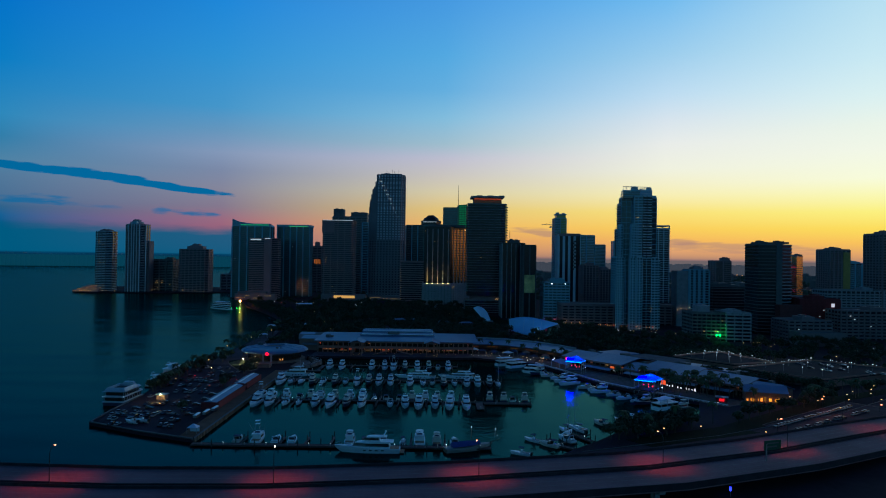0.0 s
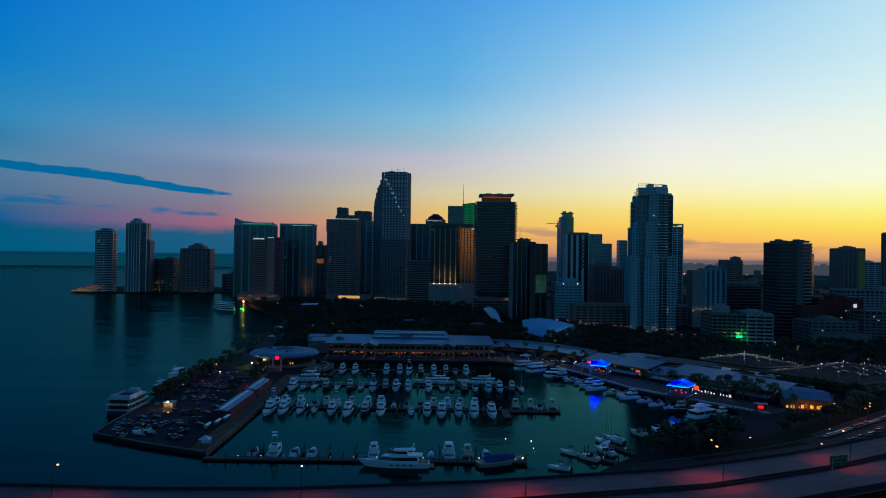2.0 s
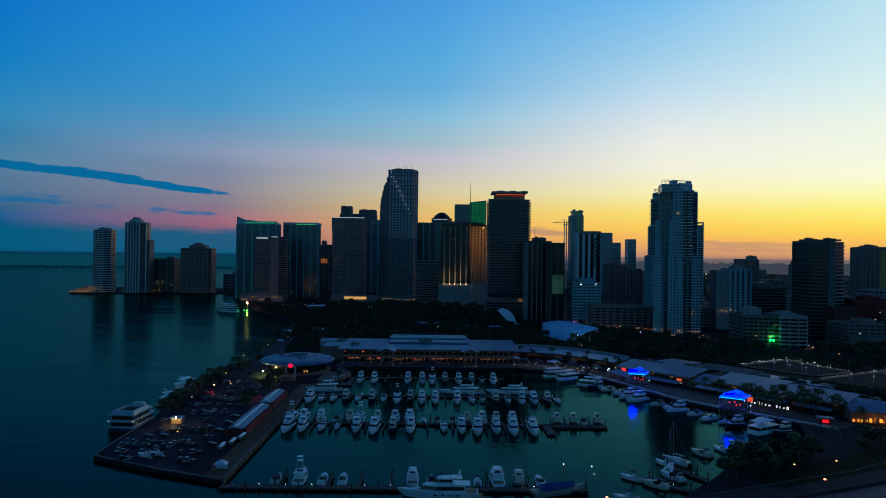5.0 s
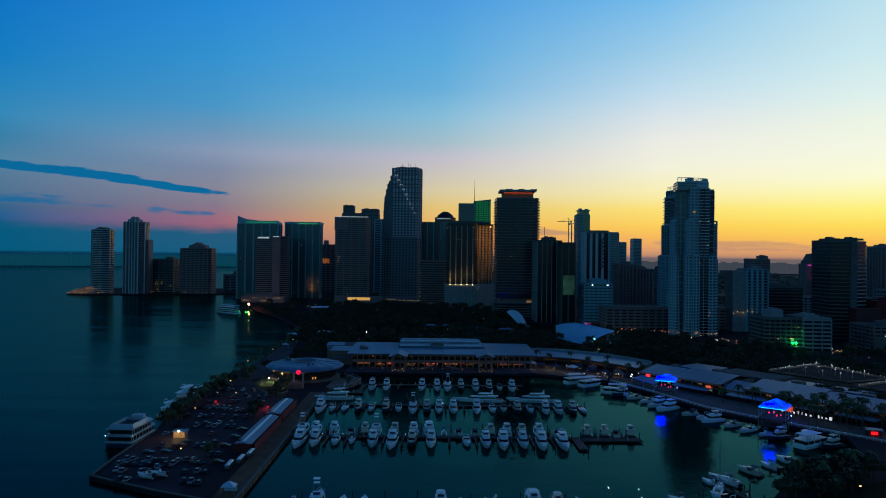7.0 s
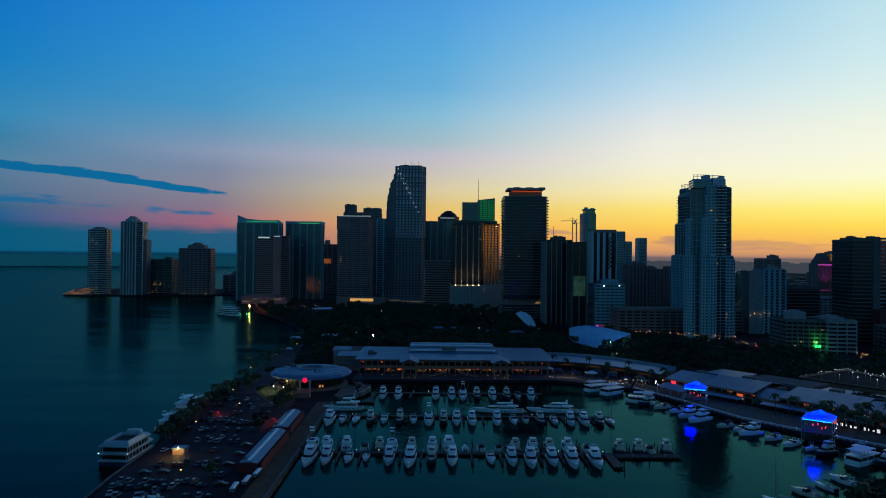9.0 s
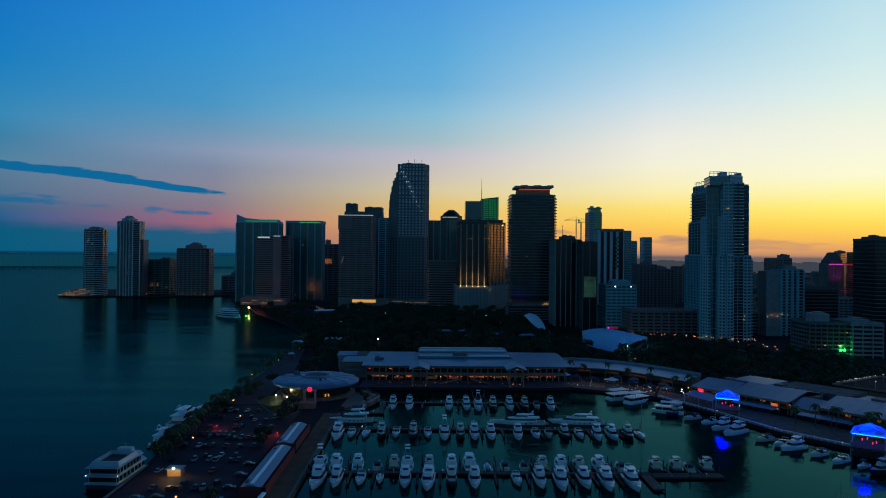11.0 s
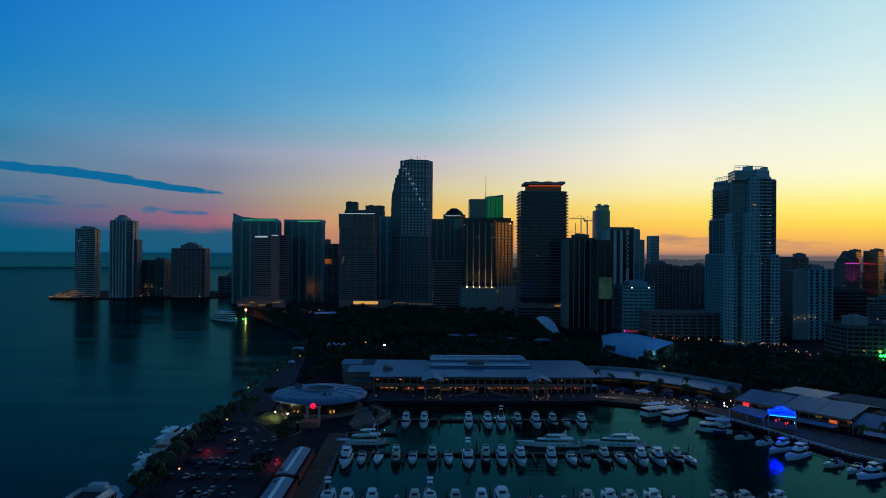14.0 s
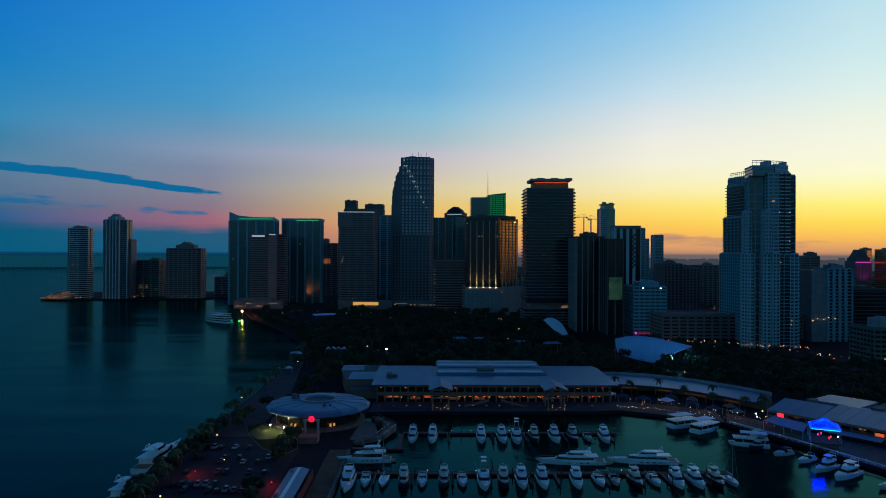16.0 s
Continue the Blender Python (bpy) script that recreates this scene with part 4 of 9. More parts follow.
lamp.color, lamp.energy, lamp.shadow_soft_size = (0.05, 1.0, 0.15), 1800, 0.6
new("green_flood_light", lamp).location = (279, 696.5, 9.5)
lit(t, WARM_WINDOW, scatter(5, -23, 2, 1, 5, 26, 31, 3.5), 1.4, 1.0, 1.4)

for x0, x1, y, h, core, bandm, lab in ((620, 652, 1110, 101, GLASS, BROWN_STUCCO, "grey office tower with an amber lit flank"), (664, 684, 1300, 91, AMBER_GLASS, BROWN_STUCCO, "bronze glass block catching the sunset"),
                                       (732, 768, 1250, 79, GLASS, BLUE_STUCCO, "blue striped apartment block"), (571, 599, 900, 119, GLASS, STONE, "tall plain stone block"),
                                       (689, 708, 1400, 91, AMBER_GLASS, BROWN_STUCCO, "bronze block behind the pink-lit tower")):
    t = tower("office_tower", lab, x0, x1, y)
    hw = (x1 - x0) / 2
    if core is AMBER_GLASS:
        volume(t, [(-hw, 0), (hw, hw * 1.7), (hw, 40), (-hw, 40)], 0, h, core, 3.6, (bandm, 0.9, 0.3), None)
    else:
        volume(t, rect(x1 - x0, 40), 0, h, core, 3.6, (bandm, 1.5, 0.4), (bandm, 7, 2.2, 0.6))
    plant_room(t, -(x1 - x0) * 0.3, (x1 - x0) * 0.2, 8, 28, h, h + 3.5, bandm)
    if y == 1110:
        # amber light on the flank is put into a flat ochre colour
        part("flank", Shape().box(5, 16, -1.2, -0.5, 0, 97), mat("flank_amber_tint", (0.45, 0.30, 0.08), 0.7), t, "ochre balcony flank")
t = tower("courthouse", "pink-lit stone courthouse tower with a pyramid roof", 637, 664, 1350)
volume(t, rect(27, 27), 0, 71, STONE, 3.8, None, (STONE, 6, 2.2, 0.8))
part("crown", Shape().prism(rect(24, 25), 71, 78).prism([(-11, 1.5), (11, 1.5), (11, 23), (-11, 23)], 78, 91, [(-6, 7), (6, 7), (6, 17), (-6, 17)]), DARK_CONCRETE, t, "stepped pyramid crown")
for i in range(5):
    part("pier", Shape().box(-12.6 + 5.9 * i, -11.0 + 5.9 * i, -1.5, -0.1, 20, 71), STONE, t)
    part("floodlight", Shape().box(-9.6 + 5.9 * i, -8.8 + 5.9 * i, -3.2, -2.4, 24, 24.8), MAGENTA, t, "magenta floodlight at the ledge")
part("ledge", Shape().box(-13.5, 13.5, -3.6, 0, 22, 24), STONE, t)
lamp = bpy.data.lights.new("courthouse_flood", "SPOT")
lamp.color, lamp.energy, lamp.shadow_soft_size, lamp.spot_size, lamp.spot_blend = (0.9, 0.08, 0.85), 12000, 1.0, radians(56), 0.8
lo = new("courthouse_flood", lamp)
lo.matrix_world = look((650.5, 1329, 28), (650.5, 1350, 60))
# floodlighting along the cornice is put in as a glowing strip
part("floodlit_cornice", Shape().box(-13, 13, -1.8, -1.2, 69.4, 71), glow("pink_cornice_glow", (1.0, 0.10, 0.75), 0.5), t)
for x0, x1, y, h, m_, lab in ((345, 388, 690, 22, STONE, "low stepped pale building"), (392, 436, 760, 40, RED_STUCCO, "dark red blank wall block"), (420, 500, 730, 30, STONE, "low pale flat-roofed block"),
                              (500, 610, 900, 44, CONCRETE, "pale gridded parking structure"), (560, 700, 800, 20, STONE, "low pale warehouse block"), (440, 540, 1000, 30, CONCRETE, "low lilac flat block")):
    t = tower("low_block", lab, x0, x1, y, "building")
    volume(t, rect(x1 - x0, 36), 0, h, GLASS if m_ is not RED_STUCCO else RED_STUCCO, 3.4, (m_, 1.9, 0.5), (m_, 6, 1.4, 0.5))
    plant_room(t, -6, 8, 6, 24, h, h + 4, m_)
    lit(t, COOL_WINDOW, scatter(3, -(x1 - x0) * 0.4, (x1 - x0) * 0.4, 0, 2, h, x0), 1.6, 1.2, 0.9)
    if m_ is RED_STUCCO:
        part("lit_sign", Shape().box(12, 15.4, -1.3, -0.8, 32, 36), glow("white_wall_sign", (0.95, 0.92, 1.0), 0.55), t, "white lit square sign")
t = tower("low_block", "low stepped annex with pale front", 345, 390, 668, "building")
volume(t, rect(44, 24), 0, 12, STONE, 3.4, (STONE, 1.0, 0.4), None)

# cranes far behind
for x, y, h, turn in ((260, 1650, 155, 35), (300, 1900, 172, 150)):
    t = thing("tower_crane", "thin distant tower crane over a building site", "crane", x, y, 1.6, turn, "tower cranes")
    part("mast", Shape().box(-1, 1, -1, 1, 0, h), STEEL, t)
    part("jib", Shape().box(-9, 32, -0.6, 0.6, h, h + 1.4), STEEL, t)
    part("apex", Shape().tube((0, 0, h), (0, 0, h + 9), 0.5, 4).tube((0, 0, h + 9), (26, 0, h + 1), 0.25, 4).tube((0, 0, h + 9), (-8, 0, h + 1), 0.25, 4), STEEL, t)
    part("counterweight", Shape().box(-9, -5, -1.2, 1.2, h - 2.4, h), CONCRETE, t)

# far city blocks, low and many
random.seed(11)
blocks = Shape()
for i in range(240):
    x, y = random.uniform(-520, 1500), random.uniform(1620, 3600)
    if x < -380 and y < 2200:
        continue
    w, d, h = random.uniform(16, 46), random.uniform(16, 40), random.choice((8, 10, 12, 16, 22, 30)) * random.uniform(0.8, 1.3)
    blocks.box(x, x + w, y, y + d, 1.6, h)
solid("far_blocks", blocks, mat("far_block_wall", (0.14, 0.13, 0.13), 0.85, vary=0.5, scale=0.01, fine=0.1), "many low distant city blocks", "buildings", kind="stuff")
# ---------------------------------------------------------------- quays, lots and park ground
def sheet(name, poly, z, material, label, category="pavement"):
    return solid(name, Shape().prism(poly, z - 0.3, z), material, label, category)


sheet("pavement_pier", [(-165, 334), (-137, 318), (-129, 313), (-129, 506), (-174, 506), (-176, 450), (-169, 398), (-168, 356)], 1.63, ASPHALT, "worn asphalt parking lot on the pier")
sheet("pavement_wharf", [(-116.5, 308), (-108.4, 305), (-108.4, 488), (-116.5, 488)], 1.66, mat("brown_wharf_boards", (0.17, 0.092, 0.062), 0.9, vary=0.35, scale=0.2, fine=2.0, spec=0.15), "brown boarded wharf walk beside the basin")
sheet("pavement_promenade", [(-176, 508), (-154, 508), (-156, 600), (-168, 700), (-176, 780), (-179, 700), (-176, 606), (-177, 522)], 1.63, PAVING, "pale bayfront promenade")
sheet("pavement_quay", [(-92, 558.4), (12, 559.4), (26, 562.4), (47, 550.4), (71, 536), (76, 560), (40, 582), (-106, 582), (-106, 557)], 1.66, PAVING, "paved quay before the marketplace")
sheet("pavement_boardwalk", [(71.5, 535), (88.5, 497), (104.5, 455), (122, 431), (160, 387), (178, 398), (96, 528), (80, 556)], 1.69, TIMBER, "timber boardwalk along the marina")
sheet("park_lawn", [(-150, 660), (60, 650), (250, 640), (250, 720), (150, 840), (80, 900), (60, 1010), (-180, 1090), (-205, 900), (-178, 790)], 1.64, GRASS, "dark park lawn under trees", "ground")
sheet("road_boulevard", [(300, 560), (316, 572), (150, 850), (90, 1010), (72, 1010), (134, 842)], 1.7, ASPHALT, "wide dark boulevard", "road")
sheet("road_slip", [(60, 292), (130, 322), (214, 372), (300, 440), (306, 424), (220, 352), (136, 302), (66, 276)], 1.66, ASPHALT, "slip road beside the bridge approach", "road")
sheet("pavement_lot", [(160, 344), (236, 404), (252, 384), (176, 328)], 1.72, ASPHALT, "small parking lot beside the slip road")
sheet("verge", [(84, 314), (140, 342), (152, 330), (92, 302)], 1.74, GRASS, "dark grass verge", "ground")

# kerbs beside the slip road and the lot
kerbs = Shape()
for line in ([(60, 293), (130, 323), (214, 373), (300, 441)], [(66, 275), (136, 301), (220, 351), (306, 423)], [(160, 345), (236, 405)], [(236, 405), (252, 385)]):
    for a, b in zip(line, line[1:]):
        a, b = Vector(a), Vector(b)
        e = (b - a).normalized()
        n = Vector((-e.y, e.x)) * 0.3
        kerbs.prism([tuple(a), tuple(b), tuple(b + n), tuple(a + n)], 1.4, 1.9)
solid("kerb", kerbs, DARK_CONCRETE, "pale concrete kerb beside the slip road", "trim")
sheet("verge_strip", [(140, 330), (158, 342), (236, 407), (300, 446), (292, 452), (228, 414), (150, 352), (134, 338)], 1.7, GRASS, "dark grass strip behind the lot", "ground")

# seawall cap round the pier and the basin
cap = Shape()
wall_line = [(-171, 398), (-170, 356), (-168, 332), (-137, 316), (-108, 304), (-108, 488)]
for a, b in zip(wall_line, wall_line[1:]):
    a, b = Vector(a), Vector(b)
    e = (b - a).normalized()
    n = Vector((-e.y, e.x)) * 0.9
    cap.prism([tuple(a), tuple(b), tuple(b + n), tuple(a + n)], 1.2, 2.0)
solid("seawall_cap", cap, DARK_CONCRETE, "low concrete seawall cap round the pier", "trim")

# timber piling along the wharf's basin face
piles = Shape()
for i in range(92):
    piles.box(-108.0, -107.62, 304.6 + i * 2.0, 305.5 + i * 2.0, -2, 1.9)
solid("wharf_piling", piles, mat("tan_wharf_timber", (0.20, 0.14, 0.09), 0.85, vary=0.4, scale=0.3, fine=3.0), "tan timber piling along the wharf face", "piling", kind="stuff")

# ---------------------------------------------------------------- the bridge in front
EDGE = [(-700, 262), (-420, 250), (-149, 236), (-102, 234), (-57, 236), (1, 245), (69, 264), (124, 291), (178, 324), (226, 352), (330, 430), (470, 540)]
HEIGHT = [10, 10, 10, 10, 10, 10, 9, 7.5, 6, 4.6, 2.2, 2.0]


def bridge_strip(s0, s1, z0, z1):
    """A ribbon along the bridge between two distances from its far edge."""
    rings = []
    for i, (p, h) in enumerate(zip(EDGE, HEIGHT)):
        a, b = Vector(EDGE[max(0, i - 1)]), Vector(EDGE[min(len(EDGE) - 1, i + 1)])
        e = (b - a).normalized()
        n = Vector((e.y, -e.x))
        q0, q1 = Vector(p) + n * s0, Vector(p) + n * s1
        rings.append([(q0.x, q0.y, h + z0), (q1.x, q1.y, h + z0), (q1.x, q1.y, h + z1), (q0.x, q0.y, h + z1)])
    return Shape().loft(rings)


def on_bridge(x, s):
    """The place at x along the far edge, s metres in from it."""
    for (x0, y0), (x1, y1), h0, h1 in zip(EDGE, EDGE[1:], HEIGHT, HEIGHT[1:]):
        if x0 <= x <= x1:
            k = (x - x0) / (x1 - x0)
            e = Vector((x1 - x0, y1 - y0)).normalized()
            p = Vector((x, y0 + k * (y1 - y0))) + Vector((e.y, -e.x)) * s
            return p.x, p.y, h0 + k * (h1 - h0), math.degrees(math.atan2(e.y, e.x))


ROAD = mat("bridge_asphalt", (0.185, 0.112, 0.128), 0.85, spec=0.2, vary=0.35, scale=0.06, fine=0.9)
bridge = thing("road_bridge", "long curved concrete road bridge with two carriageways", "bridge", kind="structure")
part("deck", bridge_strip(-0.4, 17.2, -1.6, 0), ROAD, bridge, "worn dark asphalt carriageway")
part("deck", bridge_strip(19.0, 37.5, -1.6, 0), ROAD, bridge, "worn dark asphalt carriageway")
# parapets much darker than the carriageways
PARAPET = mat("dark_parapet_concrete", (0.032, 0.032, 0.040), 0.9, vary=0.4, scale=0.2, fine=2.0, spec=0.15)
for s0 in (-0.7, 16.9, 18.8, 37.2):
    part("parapet", bridge_strip(s0, s0 + 0.35, -1.2, 1.0), PARAPET, bridge, "low concrete parapet")
for s0 in (0.9, 5.4, 9.2, 13.0, 20.6, 24.6, 28.6, 32.6, 35.6):
    part("lane_line", bridge_strip(s0, s0 + 0.16, 0.0, 0.012), mat("lane_paint", (0.18, 0.17, 0.16), 0.7, vary=0.4, scale=0.3), bridge)
for x in range(-640, 70, 32):
    px, py, pz, turn = on_bridge(x, 18)
    part("bridge_pier", Shape().box(-1.1, 1.1, -17, 17, pz - 3.2, pz - 1.5).box(-1, 1, -14, -11.5, -3, pz - 3).box(-1, 1, 11.5, 14, -3, pz - 3), CONCRETE, bridge, at=(px, py, 0), turn=turn)


def lamp_post(x, y, z, h, arm, turn, head, label, group, head_name="lamp_head", thick=0.14):
    """A tapered pole with a curved arm and a glowing head."""
    t = thing("street_lamp", label, "street lamp", x, y, z, turn, group)
    s = Shape().tube((0, 0, 0), (0, 0, h * 0.85), thick, 6, thick * 0.65)
    part("pole", s, DARK_METAL, t)
    a = Shape().tube((0, 0, h * 0.85), (0, arm * 0.4, h * 0.97), thick * 0.6, 5).tube((0, arm * 0.4, h * 0.97), (0, arm, h), thick * 0.55, 5)
    bracket = part("arm", a, DARK_METAL, t)
    part(head_name, Shape().box(-0.2, 0.2, arm - 0.1, arm + 0.5, h - 0.26, h + 0.04), head, bracket, "glowing lamp head")
    return t


RED_LAMP = glow("reddish_road_lamp", (1.0, 0.22, 0.10), 7.0)
WHITE_LAMP = glow("pale_road_lamp", (1.0, 0.85, 0.65), 6.0)
for x in (-190, -121, -55, 8, 72, 130, 196):
    px, py, pz, turn = on_bridge(x, 18.1)
    lamp_post(px, py, pz, 12.2, 2.4, turn, RED_LAMP if x != -55 else WHITE_LAMP, "tall steel road lamp glowing over the bridge", "bridge lamps", thick=0.17)
    lamp = bpy.data.lights.new("road_lamp_light", "SPOT")
    lamp.color, lamp.energy, lamp.shadow_soft_size, lamp.spot_size, lamp.spot_blend = (1.0, 0.10, 0.06), 4200, 0.3, radians(125), 0.7
    lo = new("road_lamp_light", lamp)
    lo.location = (px - 2.8 * math.sin(radians(turn)), py + 2.8 * math.cos(radians(turn)), pz + 11.5)

# sign gantry on the approach
g = thing("road_sign", "green road sign on a steel post at the approach", "road sign", 123, 262, 7.3, 20)
part("post", Shape().tube((0, 0, 0), (0, 0, 7), 0.25, 8), STEEL, g)
part("panel", Shape().box(-1, 7, -0.12, 0.12, 4.6, 8.2), mat("green_sign_sheet", (0.004, 0.075, 0.035), 0.5), g, "green sign panel")
for i in range(2):
    part("text_bar", Shape().box(0, 6 - i, -0.17, -0.125, 6.9 - i * 1.3, 7.4 - i * 1.3), mat("sign_white", (0.10, 0.12, 0.11), 0.6), g)

# ---------------------------------------------------------------- docks
def dock(name, label, x0, x1, y0, y1, fingers, deck_z=0.9, pile_step=9.0):
    """A timber dock with its fingers and piles; fingers: (x, y_from, y_to)."""
    t = thing(name, label, "dock", 0, 0, 0)
    part("deck", Shape().box(x0, x1, y0, y1, deck_z - 0.28, deck_z), TIMBER, t)
    part("fascia", Shape().box(x0 - 0.12, x1 + 0.12, y0 - 0.14, y0, deck_z - 0.6, deck_z + 0.06), PILE, t)
    part("fascia", Shape().box(x0 - 0.12, x1 + 0.12, y1, y1 + 0.14, deck_z - 0.6, deck_z + 0.06), PILE, t)
    pm = Shape().disc(0, 0, 0.22, -2.5, deck_z + 2.4, 7).mesh("mooring_post", PILE)
    n = int((x1 - x0) / pile_step)
    for i in range(n + 1):
        x = x0 + (x1 - x0) * i / max(1, n)
        part("mooring_post", pm, None, t, at=(x, y0 - 0.4 if i % 2 else y1 + 0.4, 0))
    for x, a, b in fingers:
        part("finger", Shape().box(x - 0.55, x + 0.55, min(a, b), max(a, b), deck_z - 0.25, deck_z - 0.02), TIMBER, t)
        part("mooring_post", pm, None, t, at=(x, b, 0))
        part("mooring_post", pm, None, t, at=(x, (a + b) / 2, 0))
    box = Shape().box(-0.25, 0.25, -0.2, 0.2, deck_z, deck_z + 1.1).mesh("power_post", STEEL)
    bulb = Shape().ball(0, 0, deck_z + 1.25, 0.1, 6, 4).mesh("dock_light", COOL)
    for i in range(n):
        x = x0 + (x1 - x0) * (i + 0.5) / max(1, n)
        part("power_post", box, None, t, at=(x, y0 + 0.5, 0))
        if (i * 7) % 4:
            part("dock_light", bulb, None, t, at=(x, y0 + 0.5, 0), label="small white dock light")
    return t


dock("floating_dock", "long breakwater dock with timber piles at the basin's mouth", -107.5, 22, 298.6, 302, [(-87, 302, 314), (-70, 302, 314), (-59, 302, 314), (-48, 302, 315), (-30, 302, 313), (-13, 302, 314), (2, 302, 313)])
dock("floating_dock", "timber dock with finger piers and moored boats", -107.6, 24, 392.6, 395.2,
     [(x, 392.6, 380) for x in (-91, -82, -65.5, -57, -36, -24, -8, 1, 10)] + [(x, 395.2, 408) for x in (-93, -78, -64, -49, -35, -20, -5, 11)])
dock("floating_dock", "timber dock end with a T-shaped head", 24.2, 51, 389.6, 394.6, [(32, 394.6, 403), (44, 394.6, 403)])
dock("floating_dock", "short cross dock at the dock's end", 19.6, 23.6, 376, 392.2, [], pile_step=4)
dock("floating_dock", "timber dock with finger piers and moored boats", -107.6, 40, 458.6, 461.2,
     [(x, 458.6, 447) for x in (-95, -81, -66, -52, -37, -27, -9, 4, 14, 28)] + [(x, 461.2, 470) for x in (-70, -50)])
dock("floating_dock", "timber dock below the marketplace quay", -87, 12, 517.6, 520, [(x, 517.6, 505) for x in (-66, -46, -31, -13, 8)])
dock("floating_dock", "dock along the round restaurant's terrace", -107.6, -86, 491.5, 494.5, [])
dock("floating_dock", "narrow link dock beside the round restaurant", -89, -86.4, 495, 517, [], pile_step=3)
d = dock("fishing_dock", "short fishing dock with tall piles near the bridge", -11, 11, -1.2, 1.2, [(-6, 1.2, 7), (2, 1.2, 8)])
d.location, d.rotation_euler = (50, 308, 0), (0, 0, radians(-42))
d = dock("fishing_dock", "short fishing dock with tall piles by the shore", -10, 10, -1.0, 1.0, [(0, 1, 7)])
d.location, d.rotation_euler = (64, 322, 0), (0, 0, radians(-62))

# ---------------------------------------------------------------- boats: bow to +y, stern at 0, waterline at 0
def hull_shape(L, B, H, keel=0.6, rake=0.10, flare=0.8):
    rings = []
    for i in range(11):
        s = i / 10
        b = B / 2 * (0.90 + 0.10 * min(1, s / 0.35)) * (1 if s < 0.45 else max(0.03, 1 - ((s - 0.45) / 0.55) ** 2.3))
        z = H * (0.86 + 0.42 * s ** 2)
        y = L * s * (1 - rake) if s < 1 else L * (1 - rake)
        tip = L * rake * max(0, (s - 0.7) / 0.3)
        k = -keel * (1 - s ** 3)
        rings.append([(-b, y + tip, z), (-b * 0.97, y + tip * 0.8, z * 0.6), (-b * flare, y + tip * 0.2, 0.0), (0, y, k), (b * flare, y + tip * 0.2, 0.0), (b * 0.97, y + tip * 0.8, z * 0.6), (b, y + tip, z)])
    return Shape().loft(rings)


def cabin_shape(y0, y1, w0, w1, z0, z1, front=1.6, back=0.3, inset=0.25):
    """A deckhouse: wider aft than forward, with a raked front."""
    lo = [(-w0 / 2, y0), (w0 / 2, y0), (w0 / 2, y0 + (y1 - y0) * 0.65), (w1 / 2, y1), (-w1 / 2, y1), (-w0 / 2, y0 + (y1 - y0) * 0.65)]
    hi = [(-w0 / 2 + inset, y0 + back), (w0 / 2 - inset, y0 + back), (w0 / 2 - inset, y0 + (y1 - y0) * 0.6), (w1 / 2 - inset, y1 - front), (-w1 / 2 + inset, y1 - front), (-w0 / 2 + inset, y0 + (y1 - y0) * 0.6)]
    return Shape().prism(lo, z0, z1, hi)


